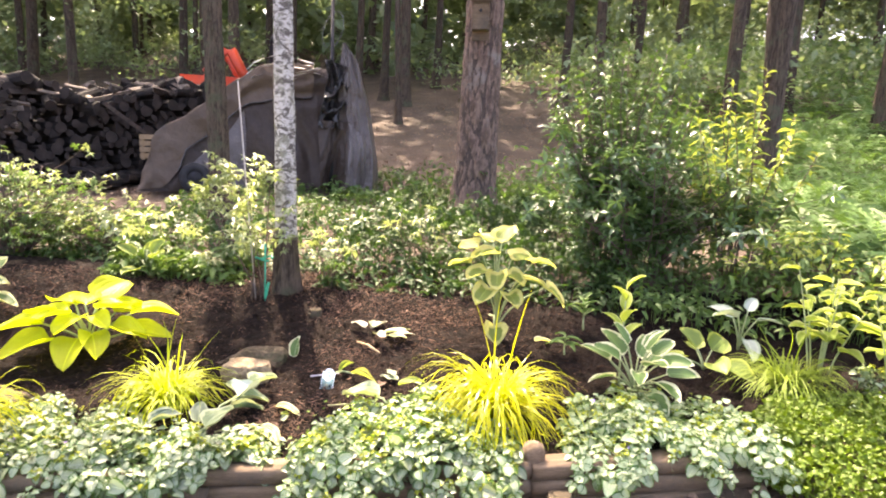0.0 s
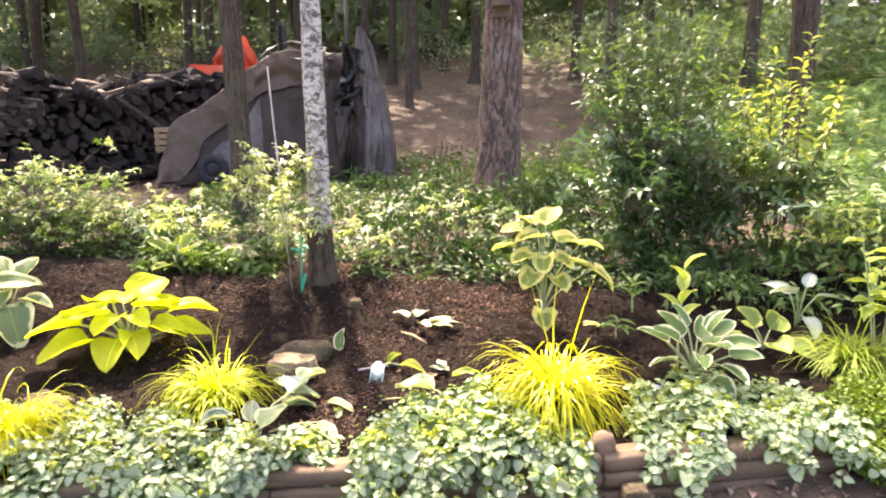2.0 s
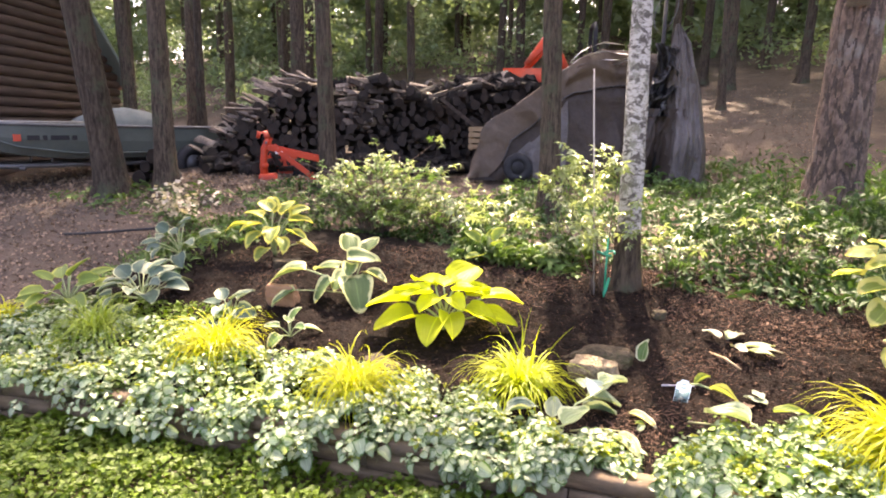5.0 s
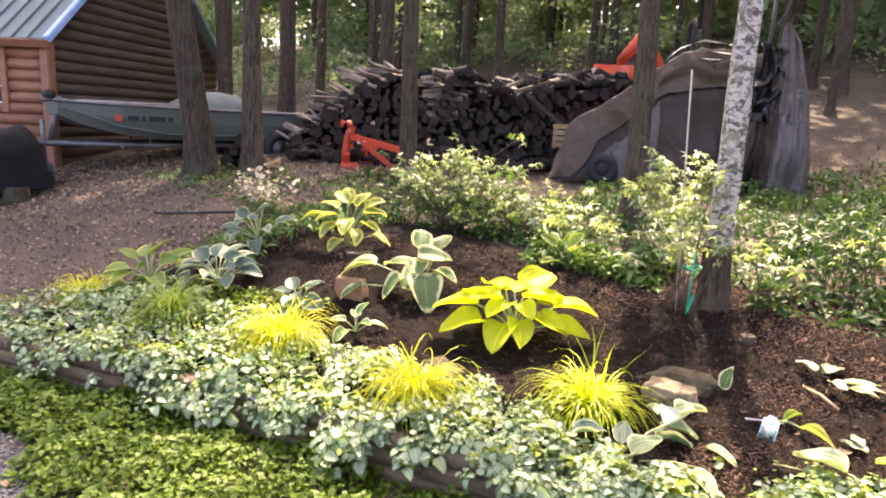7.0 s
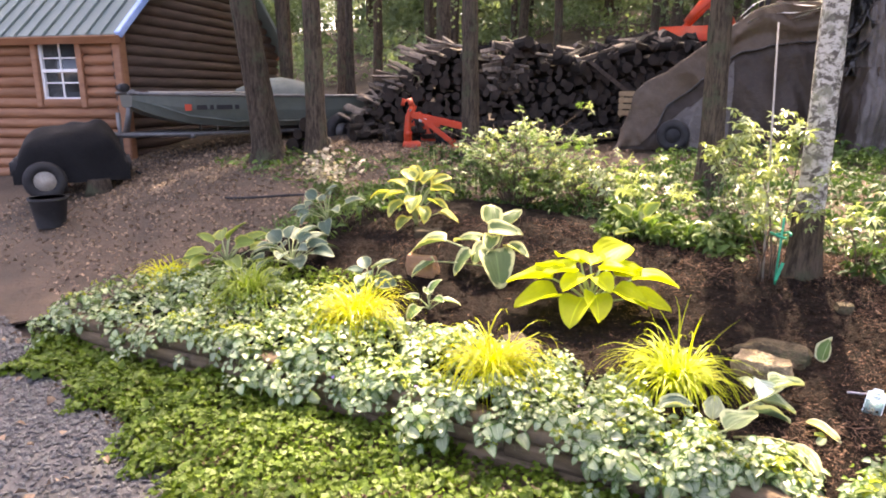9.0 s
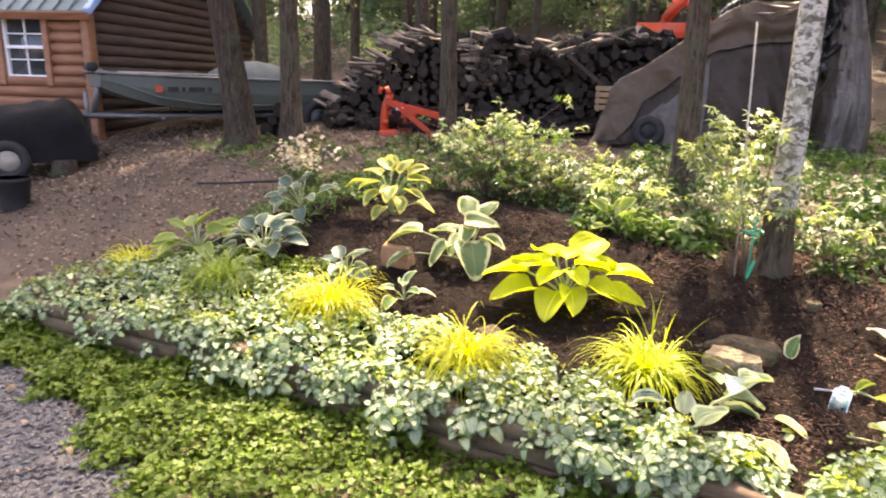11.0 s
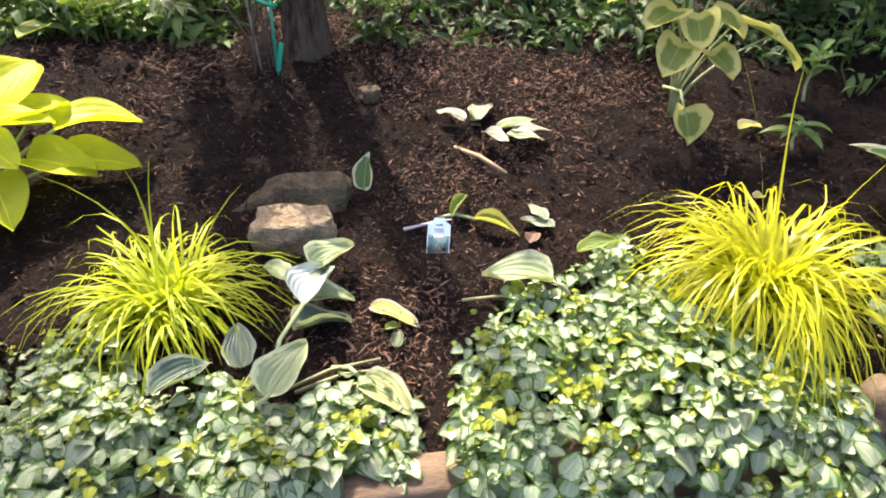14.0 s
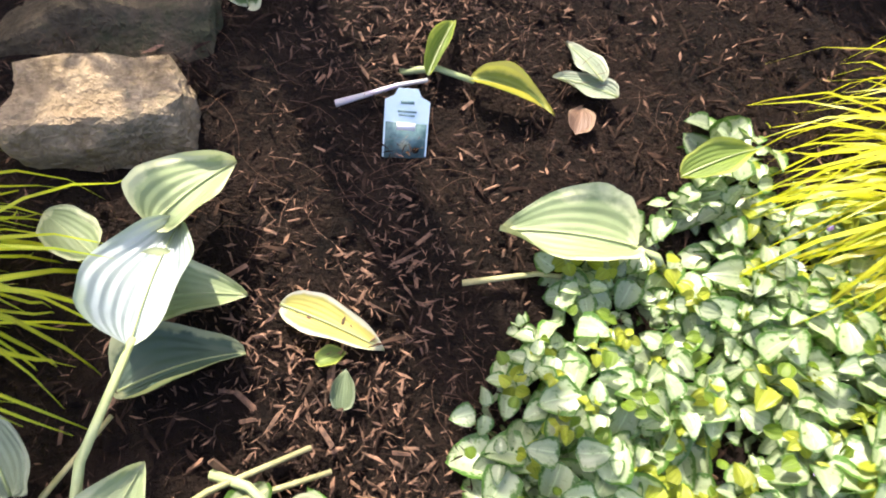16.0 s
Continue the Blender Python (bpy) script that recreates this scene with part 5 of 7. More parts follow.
def whorl(count, long, seed):
    """Leaves radiating from a twig's end."""
    q = random.Random(seed)
    s = Shape()
    v, f, uv = leaf(1.0, 0.34, 2, 2, 0.7, 0.3, 0.85, 0.9)
    for i in range(count):
        m = pose(0, 0, 0, 0, 0, 360 * i / count + q.uniform(-18, 18)) @ pose(0.05, 0, 0.02 * i, q.uniform(-15, 15), q.uniform(-38, 12), 0)
        s.add(turned(v * long * q.uniform(0.65, 1.1), m), f, uv)
    return np.concatenate(s.v), s.f, np.concatenate(s.uv)


WHORL, BIGWHORL = whorl(7, 1.0, 3), whorl(6, 1.0, 8)


def shrub(name, x, y, rx, ry, h, stems, leaves, size, proto, materials, label, low=0.15, category="shrub", z=None, tips=0.25, spread=0.6, twig=0.008, fill=0.0, ends=0.6, level=0.5):
    """Stems that fork outwards, with leaves along the twigs; the second material is for leaves near the twigs' ends."""
    z0 = soil(x, y) if z is None else z
    ob = thing(name, x, y, z0, label, category)
    wood, green = Shape(), Shape()
    tw = []
    for i in range(stems):
        a = i * 2.4 + rng.normal(0, 0.3)
        out = math.sqrt((i + 0.5) / stems) * spread
        top = np.array([rx * out * math.cos(a) * 1.1, ry * out * math.sin(a) * 1.1, h * (1 - 0.45 * out ** 2) * rng.uniform(0.75, 1.05)])
        t = np.linspace(0, 1, 7)[:, None]
        foot = np.array([0.12 * rx * math.cos(a), 0.12 * ry * math.sin(a), 0])
        c = foot + (top - foot) * np.concatenate([t ** 1.3, t ** 1.3, t], 1) + 0.03 * h * np.sin(t * 5 + i) * np.array([math.sin(a), math.cos(a), 0])
        tube(c, np.linspace(twig, twig * 0.35, 7), 5, 0, wood)
        tw.append(c)
        for b in range(4):
            k = rng.integers(2, 6)
            d = rng.normal(0, 1, 3) * (rx, ry, h * 0.35) * 0.42
            d[2] = abs(d[2]) + 0.05 * h
            e = c[k] + np.linspace(0, 1, 4)[:, None] ** np.array([1, 1, 1.4]) * d
            e[:, 2] = np.maximum(e[:, 2], low * h)
            tube(e, np.linspace(twig * 0.5, twig * 0.2, 4), 4, 0, wood)
            tw.append(e)
    per = max(1, leaves // len(tw))
    P, Tn = [], []
    for c in tw:
        t = rng.random(per) ** ends
        idx = np.linspace(0, 1, len(c))
        q = np.stack([np.interp(t, idx, c[:, j]) for j in range(3)], 1)
        ok = q[:, 2] > low * h
        P.append(q[ok] + rng.normal(0, 0.03 + fill, (ok.sum(), 3)))
        Tn.append(t[ok])
    P, Tn = np.concatenate(P), np.concatenate(Tn)
    P[:, 2] = np.maximum(P[:, 2], 0.03)
    az = np.arctan2(P[:, 1], P[:, 0]) + rng.normal(0, 1.1, len(P))
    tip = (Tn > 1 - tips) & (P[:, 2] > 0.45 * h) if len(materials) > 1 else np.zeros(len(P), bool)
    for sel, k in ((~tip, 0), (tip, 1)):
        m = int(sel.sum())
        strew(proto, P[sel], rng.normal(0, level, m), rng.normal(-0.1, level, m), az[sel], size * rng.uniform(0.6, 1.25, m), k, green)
    part("twig_frame", wood, TWIG, ob)
    part("foliage", green, materials, ob)
    return ob


def spires(name, x, y, rx, ry, h, stems, per, size, materials, label, bright=0.3):
    """Upright wands from one root, leaves in tiers up each of them, a lighter leaf at the tips as if sunlit."""
    z0 = soil(x, y)
    ob = thing(name, x, y, z0, label, "shrub")
    for i in range(stems):
        a, out = i * 2.4, math.sqrt((i + 0.5) / stems)
        top = np.array([rx * out * math.cos(a), ry * out * math.sin(a), h * (1 - 0.25 * out) * rng.uniform(0.72, 1.05)])
        t = np.linspace(0, 1, 9)[:, None]
        c = top * np.concatenate([0.25 + 0.75 * t ** 1.4, 0.25 + 0.75 * t ** 1.4, t], 1) + 0.03 * np.sin(t * 6 + i) * np.array([math.sin(a), math.cos(a), 0])
        stem = part("wand", tube(c, np.linspace(0.008, 0.003, 9), 5), TWIG, ob)
        q = np.linspace(0.28, 1.0, per) + rng.normal(0, 0.008, per)
        P = np.stack([np.interp(q, np.linspace(0, 1, 9), c[:, j]) for j in range(3)], 1)
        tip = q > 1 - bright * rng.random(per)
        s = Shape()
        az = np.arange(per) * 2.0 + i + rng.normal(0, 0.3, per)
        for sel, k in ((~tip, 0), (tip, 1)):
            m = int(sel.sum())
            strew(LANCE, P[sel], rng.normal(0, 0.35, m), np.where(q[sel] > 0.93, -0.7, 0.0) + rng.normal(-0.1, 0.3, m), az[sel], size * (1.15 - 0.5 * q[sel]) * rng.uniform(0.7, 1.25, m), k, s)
        part("foliage", s, materials, stem)
    return ob


shrub("laurel_shrub", 1.55, 4.78, 0.95, 0.6, 1.05, 30, 760, 0.105, BIGWHORL, [SHRUBLEAF, SHRUBLEAF], "dense dark green shrub rising above the hostas", 0.02, fill=0.05, spread=0.85)
spires("tall_shrub", 1.35, 4.95, 0.72, 0.5, 2.05, 34, 52, 0.125, [SHRUBLEAF, WEED], "tall thin-leaved green shrub with upright shoots", 0.35)
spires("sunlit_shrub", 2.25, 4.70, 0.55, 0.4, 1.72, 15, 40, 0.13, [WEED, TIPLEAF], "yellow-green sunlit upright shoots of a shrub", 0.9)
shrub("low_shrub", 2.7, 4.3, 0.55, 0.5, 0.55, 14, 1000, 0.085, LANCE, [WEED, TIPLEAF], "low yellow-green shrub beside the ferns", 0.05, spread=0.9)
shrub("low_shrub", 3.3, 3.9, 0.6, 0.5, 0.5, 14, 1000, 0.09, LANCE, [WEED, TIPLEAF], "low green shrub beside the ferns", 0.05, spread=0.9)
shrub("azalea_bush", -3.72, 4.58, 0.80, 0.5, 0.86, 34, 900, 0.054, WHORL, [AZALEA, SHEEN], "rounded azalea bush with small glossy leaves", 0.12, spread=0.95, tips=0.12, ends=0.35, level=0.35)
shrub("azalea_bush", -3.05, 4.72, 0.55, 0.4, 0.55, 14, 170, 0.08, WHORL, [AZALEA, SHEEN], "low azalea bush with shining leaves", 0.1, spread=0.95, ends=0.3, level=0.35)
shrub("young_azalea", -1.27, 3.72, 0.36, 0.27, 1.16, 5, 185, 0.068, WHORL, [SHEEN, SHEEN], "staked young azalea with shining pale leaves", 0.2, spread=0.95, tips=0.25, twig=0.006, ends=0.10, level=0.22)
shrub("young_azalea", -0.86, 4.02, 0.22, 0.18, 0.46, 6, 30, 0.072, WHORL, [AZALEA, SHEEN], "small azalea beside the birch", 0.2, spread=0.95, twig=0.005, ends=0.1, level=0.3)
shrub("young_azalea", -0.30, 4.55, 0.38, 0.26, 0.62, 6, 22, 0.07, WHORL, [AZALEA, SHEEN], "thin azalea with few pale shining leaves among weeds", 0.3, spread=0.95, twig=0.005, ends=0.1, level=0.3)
shrub("young_azalea", 0.15, 4.75, 0.3, 0.26, 0.5, 5, 18, 0.07, WHORL, [AZALEA, AZALEA], "thin azalea among the weeds before the pine", 0.3, spread=0.95, twig=0.005, ends=0.1, level=0.3)
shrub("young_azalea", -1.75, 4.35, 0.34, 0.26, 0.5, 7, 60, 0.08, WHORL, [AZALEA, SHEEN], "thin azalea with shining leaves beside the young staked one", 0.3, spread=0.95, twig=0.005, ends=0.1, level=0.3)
shrub("white_tipped_shrub", -5.15, 3.50, 0.32, 0.26, 0.72, 10, 420, 0.046, ROUND, [AZALEA, PINKTIP], "thin twiggy shrub with small pale pink-white leaves", 0.15, spread=0.95, twig=0.005, tips=0.75)
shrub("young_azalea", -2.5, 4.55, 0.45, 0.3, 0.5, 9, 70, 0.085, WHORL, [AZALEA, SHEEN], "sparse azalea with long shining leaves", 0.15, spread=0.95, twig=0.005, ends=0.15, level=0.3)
shrub("young_azalea", -4.75, 4.25, 0.3, 0.3, 0.4, 8, 300, 0.07, LANCE, [WEED, AZALEA], "low green shrub at the edge of the dirt", 0.1, spread=0.95, twig=0.005)


def weed_patch(name, n, xs, ys, h, size, proto, material, label, other=WEED):
    x, y = rng.uniform(*xs, n), rng.uniform(*ys, n)
    z = np.maximum(land(x, y), np.where((x > -5.4) & (y > wall_y(x)), bed(x, y), -1))
    hh = h * (0.5 + 0.5 * np.sin(x * 4.3 + 1) * np.sin(y * 3.7 + x) + 0.45 * np.sin(x * 9.1 + y * 7) * np.sin(y * 11 - x * 3)).clip(0.05, 2) + 0.03
    hh = hh * np.clip((y - ys[0] + 0.12 + 0.14 * np.sin(x * 5.3) + 0.08 * np.sin(x * 13)) / (0.35 * (ys[1] - ys[0])), 0.12, 1)
    z = z + hh * rng.random(n) ** 0.55
    lit = rng.random(n) < 0.3
    s = Shape()
    for sel, k in ((~lit, 0), (lit, 1)):
        m = int(sel.sum())
        strew(proto, np.stack([x, y, z], 1)[sel], rng.normal(0, 0.5, m), rng.normal(-0.05, 0.5, m), rng.uniform(0, 6.28, m), size * rng.uniform(0.5, 1.35, m), k, s)
    m = n // 6
    s = strew(thread, np.stack([x[:m], y[:m], z[:m] - 0.1], 1), rng.uniform(0, 6, m), 1.57 + rng.normal(0, 0.25, m), rng.uniform(0, 6.28, m), np.full(m, 0.3), 0, s)
    return solid(name, s, [material, other], label, "weeds", "stuff")


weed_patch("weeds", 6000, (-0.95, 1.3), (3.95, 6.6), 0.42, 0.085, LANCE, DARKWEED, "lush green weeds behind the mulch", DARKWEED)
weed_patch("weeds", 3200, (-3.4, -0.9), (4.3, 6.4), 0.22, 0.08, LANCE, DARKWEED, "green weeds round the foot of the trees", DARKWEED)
weed_patch("weeds", 1700, (-2.6, -1.5), (3.92, 4.5), 0.20, 0.10, LANCE, WEED, "grassy green weeds under the azaleas")
weed_patch("weeds", 1400, (-5.6, -4.2), (2.7, 4.4), 0.16, 0.075, LANCE, WEED, "green seedlings at the edge of the dirt")
weed_patch("weeds", 2600, (0.0, 2.2), (6.3, 9.5), 0.5, 0.11, LANCE, FERN, "light green weeds round the pine")
weed_patch("weeds", 3000, (1.2, 4.2), (3.7, 5.1), 0.36, 0.085, LANCE, FERN, "sunlit green weeds by the hostas")
weed_patch("weeds", 900, (-1.9, -0.2), (7.2, 10.2), 0.34, 0.11, LANCE, FERN, "thin light green weeds at the edge of the clearing")
weed_patch("weeds", 500, (-8.0, -5.9), (3.8, 5.0), 0.12, 0.10, LANCE, WEED, "few seedlings at the foot of the trees")


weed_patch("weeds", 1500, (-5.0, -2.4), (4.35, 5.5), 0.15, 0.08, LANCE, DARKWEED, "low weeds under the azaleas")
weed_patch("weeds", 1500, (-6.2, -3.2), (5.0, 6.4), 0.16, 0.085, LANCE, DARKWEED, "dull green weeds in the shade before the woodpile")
weed_patch("weeds", 3600, (-3.6, 2.4), (6.2, 8.6), 0.14, 0.09, LANCE, WEED, "low green weeds spreading back to the clearing")


def ferns(n, xs, ys, L, label, keep=None):
    """Feathery fronds, arching."""
    v, f, uv = [], [], []
    for i in range(9):
        t = (i + 1) / 10
        w = 0.30 * math.sin(math.pi * t ** 0.6) + 0.02
        px, pz = t * 0.9, 0.55 * math.sin(t * 2.2)
        for sgn in (-1, 1):
            b = len(v)
            v += [(px - 0.03, 0, pz), (px + 0.04, sgn * w * 0.6, pz + 0.02), (px + 0.07, sgn * w, pz - 0.03), (px + 0.03, 0, pz)]
            f.append((b, b + 1, b + 2, b + 3))
            uv += [(0.5, t)] * 4
    x, y = rng.uniform(*xs, n), ys[0] + (ys[1] - ys[0]) * rng.random(n) ** 1.3
    if keep:
        ok = keep(x, y)
        x, y = x[ok], y[ok]
    n = len(x)
    z = land(x, y) + 0.08 + 0.22 * rng.random(n)
    s = strew((np.array(v), f, np.array(uv)), np.stack([x, y, z], 1), rng.normal(0, 0.25, n), rng.normal(-0.1, 0.3, n), rng.uniform(0, 6.28, n), L * rng.uniform(0.6, 1.2, n))
    return solid("fern_bank", s, FERN, label, "ferns", "stuff")


ferns(4600, (2.6, 9.5), (4.6, 13.0), 0.42, "bank of light green ferns under the trees", lambda x, y: x > 2.2 + 0.12 * y)
ferns(4600, (2.5, 22), (12.0, 26.0), 0.6, "ferns far back under the trees")


# ---- trees ----
def trunk_line(x, y, z, h, lean, bow, n):
    t = np.linspace(0, 1, n)
    return np.stack([x + lean[0] * t * h + bow * np.sin(t * 4.0 + x), y + lean[1] * t * h + bow * np.cos(t * 3.0 + y) - bow * math.cos(y), z + t * h], 1) - np.array([bow * math.sin(x), 0, 0])


def bark_tube(line, r0, r1, flare, sides, relief, seed, plates=False):
    """A trunk whose surface is rough; plates: cracked into plates, the cracks sunk."""
    s = Shape()
    n = len(line)
    v, keep = [], []
    for i, c in enumerate(line):
        t = i / (n - 1)
        r = r0 + (r1 - r0) * t + flare * math.exp(-(c[2] - line[0][2]) / 0.18)
        for j in range(sides):
            a = 2 * math.pi * j / sides
            d = 0.0
            if plates:
                q = Vector((math.cos(a) * r0 * 11, math.sin(a) * r0 * 11, c[2] * 2.3))
                q += 0.3 * noise.noise_vector(q * 1.3) + 0.12 * noise.noise_vector(q * 4)
                near, _ = noise.voronoi(q)
                crack = min(1.0, (near[1] - near[0]) * 3.2)
                d = relief * (crack - 1) + relief * 0.4 * noise.noise(q * 3)
                keep.append(crack)
            else:
                q = Vector((math.cos(a) * 2.2, math.sin(a) * 2.2, c[2] * 1.3 + seed))
                d = relief * noise.noise(q * 3) + relief * 0.8 * noise.noise(Vector((q.x * 9, q.y * 9, q.z * 3)))
                d += flare * 0.5 * math.exp(-(c[2] - line[0][2]) / 0.12) * math.sin(a * 5 + seed)
                keep.append(1)
            v.append((c[0] + (r + d) * math.cos(a), c[1] + (r + d) * math.sin(a), c[2]))
    f, k = [], []
    for i in range(n - 1):
        for j in range(sides):
            q = (i * sides + j, i * sides + (j + 1) % sides, (i + 1) * sides + (j + 1) % sides, (i + 1) * sides + j)
            f.append(q)
            k.append(0 if sum(keep[w] for w in q) / 4 > 0.3 else 1)
    s.add(v, f)
    s.k = k
    return s


def crown_cloud(centres, radii, n, size, shape=None, k=0):
    c = np.asarray(centres)
    pick = rng.integers(0, len(c), n)
    d = rng.normal(0, 1, (n, 3))
    d /= np.linalg.norm(d, axis=1)[:, None]
    p = c[pick] + d * (np.asarray(radii)[pick] * rng.random(n) ** 0.45)[:, None] * (1, 1, 0.6)
    return strew(CARD, p, rng.normal(0, 0.6, n), rng.normal(0, 0.6, n), rng.uniform(0, 6.28, n), size * rng.uniform(0.6, 1.3, n), k, shape)


def tree(x, y, r, h, label, lean=(0, 0), bow=0.04, material=BARK, sides=14, relief=0.012, leaves=900, crown=2.6, name="tree", seed=0.0, plates=False, rows=None, fork=None, z=None, leafsize=0.20, limbs=6, flare=0.55):
    z0 = float(max(land(x, y), soil(x, y))) if z is None else z
    ob = thing(name, x, y, z0 - 0.05, label, "tree", "trees of the wood")
    n = rows if rows else 26
    t = np.linspace(0, 1, n) ** 1.6
    full = trunk_line(0, 0, 0, h, lean, bow, 60)
    line = np.stack([np.interp(t, np.linspace(0, 1, 60), full[:, c]) for c in range(3)], 1)
    part("trunk", bark_tube(line, r, r * 0.35, r * flare, sides, relief, seed, plates), [material, CREVICE], ob)
    if fork:
        a = full[int(60 * fork[0] / h)]
        b = np.array([a + np.array((fork[1] * q, fork[2] * q, fork[3] * q)) + (0.12 * math.sin(q * 2.2), 0, 0) for q in np.linspace(0, 1, 22)])
        part("second_trunk", bark_tube(b, r * 0.72, r * 0.4, 0.0, sides, relief, seed + 3), [material, CREVICE], ob)
    ends = []
    for i in range(limbs):
        q = full[int(59 * rng.uniform(0.66, 0.97))]
        a = i * 2.4 + seed
        e = q + np.array([math.cos(a) * crown * 0.75, math.sin(a) * crown * 0.75, rng.uniform(0.4, 1.8)])
        c = q + np.linspace(0, 1, 6)[:, None] ** np.array([1, 1, 1.5]) * (e - q)
        part("limb", tube(c, np.linspace(r * 0.28, r * 0.07, 6), 6), material, ob)
        ends += [e, (e + q) / 2]
    ends.append(full[-1])
    if leaves:
        part("crown", crown_cloud(ends, rng.uniform(0.35, 0.6, len(ends)) * crown, leaves, leafsize), CROWN, ob)
    return ob


birch = tree(-1.13, 3.90, 0.083, 12, "slender tree with pale mottled lichened bark standing in the bed", (-0.008, 0.0), 0.02, BIRCH, 22, 0.008, 260, 1.8, "birch_tree", 1.0, rows=70, flare=0.15)
# rough old bark at the foot, its dark colour also standing for shade there
foot = np.array([(0.0 - 0.008 * q, 0.0, q) for q in np.linspace(0.0, 0.44, 22)])
part("rough_foot", bark_tube(foot, 0.0925, 0.079, 0.024, 22, 0.008, 1.0), BARK, birch, "rough bark at the foot of the trunk, darker also for shade")
tree(0.07, 7.30, 0.275, 16, "stout pine with deeply plated red-brown bark", (0.022, 0.0), 0.02, PINE, 150, 0.024, 700, 2.5, "pine_tree", 2.0, True, rows=380)
side_tree = tree(-2.40, 5.75, 0.115, 13, "slim dark trunk beside the covered trailer", (-0.035, 0.0), 0.05, BARK, 20, 0.012, 260, 1.9, "tree", 3.0, rows=40)
# an added, unseen leafy limb reaches back over the clearing to shade the soil
e = np.array([(-0.28, 0.0, 8.2), (0.0, 1.0, 8.6), (0.35, 2.1, 8.7), (0.6, 3.1, 8.6)])
part("limb", tube(e, [0.035, 0.03, 0.02, 0.01], 6), BARK, side_tree)
part("crown", crown_cloud([(0.75, 3.0, 8.6), (1.1, 3.2, 8.5), (0.55, 2.7, 8.7), (0.9, 2.5, 8.7), (1.25, 2.7, 8.5)], np.array([0.45, 0.4, 0.35, 0.4, 0.4]), 520, 0.13), CROWN, side_tree)
# another thin limb, added out of view to dapple the deadnettle with shade
e = np.array([(-0.28, 0.0, 8.6), (-0.6, 0.9, 9.2), (-1.0, 1.7, 9.4), (-1.4, 2.3, 9.4)])
part("limb", tube(e, [0.03, 0.025, 0.018, 0.01], 6), BARK, side_tree)
part("crown", crown_cloud([(-2.05, 2.2, 9.4), (-1.65, 2.3, 9.4), (-1.25, 2.3, 9.4), (-0.85, 2.45, 9.4)], np.array([0.36, 0.34, 0.34, 0.28]), 230, 0.13), CROWN, side_tree)
front_tree = tree(-5.50, 6.0, 0.118, 13, "slim grey trunk before the woodpile", (-0.03, 0.0), 0.05, BARK, 20, 0.012, 260, 1.9, "tree", 4.0, rows=40)
# limb added out of view, half shading the grass beside the stones
e = np.array([(-0.28, 0.0, 9.0), (0.2, 0.9, 9.3), (0.65, 1.8, 9.4), (1.0, 2.6, 9.4)])
part("limb", tube(e, [0.035, 0.03, 0.02, 0.01], 6), BARK, front_tree)
part("crown", crown_cloud([(0.95, 2.55, 9.4), (0.65, 2.3, 9.4), (1.15, 2.3, 9.4)], np.array([0.36, 0.3, 0.28]), 150, 0.13), CROWN, front_tree)
# second added limb, its unseen leaves shading the creeper carpet and gravel
e = np.array([(-0.3, 0.0, 9.0), (-0.3, 0.5, 9.3), (-0.3, 1.0, 9.4), (-0.9, 1.2, 9.4), (-1.7, 1.2, 9.4)])
part("limb", tube(e, [0.035, 0.03, 0.025, 0.02, 0.01], 6), BARK, front_tree)
part("crown", crown_cloud([(-1.7, 1.2, 9.4), (-1.0, 1.1, 9.4), (-0.3, 1.2, 9.4), (0.4, 1.1, 9.4), (-0.6, 0.7, 9.4)], np.array([0.5, 0.5, 0.5, 0.45, 0.45]), 640, 0.14), CROWN, front_tree)
yard_tree = tree(-7.10, 4.80, 0.135, 13, "slim straight grey trunk at the edge of the dirt", (0.0, 0.0), 0.03, BARK, 20, 0.012, 400, 2.0, "tree", 5.0, rows=40)
# added above the view: leaves that shade the left end of the bed
e = np.array([(0.0, 0.0, 8.6), (-0.1, 0.8, 9.1), (-0.15, 1.6, 9.4), (-0.2, 2.4, 9.5)])
part("limb", tube(e, [0.05, 0.04, 0.03, 0.015], 6), BARK, yard_tree)
part("crown", crown_cloud([(-0.2, 2.3, 9.5), (0.6, 2.0, 9.4), (-1.0, 2.2, 9.5), (-0.2, 1.4, 9.5), (-1.2, 1.2, 9.4), (0.5, 1.1, 9.4)], np.array([0.8, 0.7, 0.7, 0.7, 0.7, 0.7]), 2000, 0.18), CROWN, yard_tree)
# one more added limb, for shade on the left hostas and the yard
e = np.array([(0.0, 0.0, 8.2), (-0.4, 1.4, 8.9), (-0.8, 2.8, 9.2), (-1.0, 3.6, 9.3)])
part("limb", tube(e, [0.05, 0.04, 0.03, 0.015], 6), BARK, yard_tree)
part("crown", crown_cloud([(0.0, 3.1, 9.3), (-0.7, 3.4, 9.3), (-1.5, 3.7, 9.3), (-2.2, 3.2, 9.3), (-1.2, 2.8, 9.2), (-2.6, 2.4, 9.3)], np.array([0.55, 0.7, 0.7, 0.75, 0.6, 0.7]), 1300, 0.18), CROWN, yard_tree)
tree(-7.45, 4.33, 0.185, 14, "leaning grey trunk at the edge of the dirt", (-0.075, -0.09), 0.05, BARK, 24, 0.016, 500, 2.2, "tree", 6.0, rows=44)
tree(4.02, 8.8, 0.15, 14, "forked trunk beside the ferns, split near its foot", (0.02, 0.0), 0.06, BARK, 22, 0.016, 900, 2.4, "forked_tree", 7.0, rows=40, fork=(0.7, -0.42, 0.1, 5.5))
tree(7.6, 12.5, 0.27, 16, "dark stout trunk standing in the ferns", (0.03, 0.0), 0.05, BARK, 18, 0.02, 900, 3.0, "tree", 8.0)
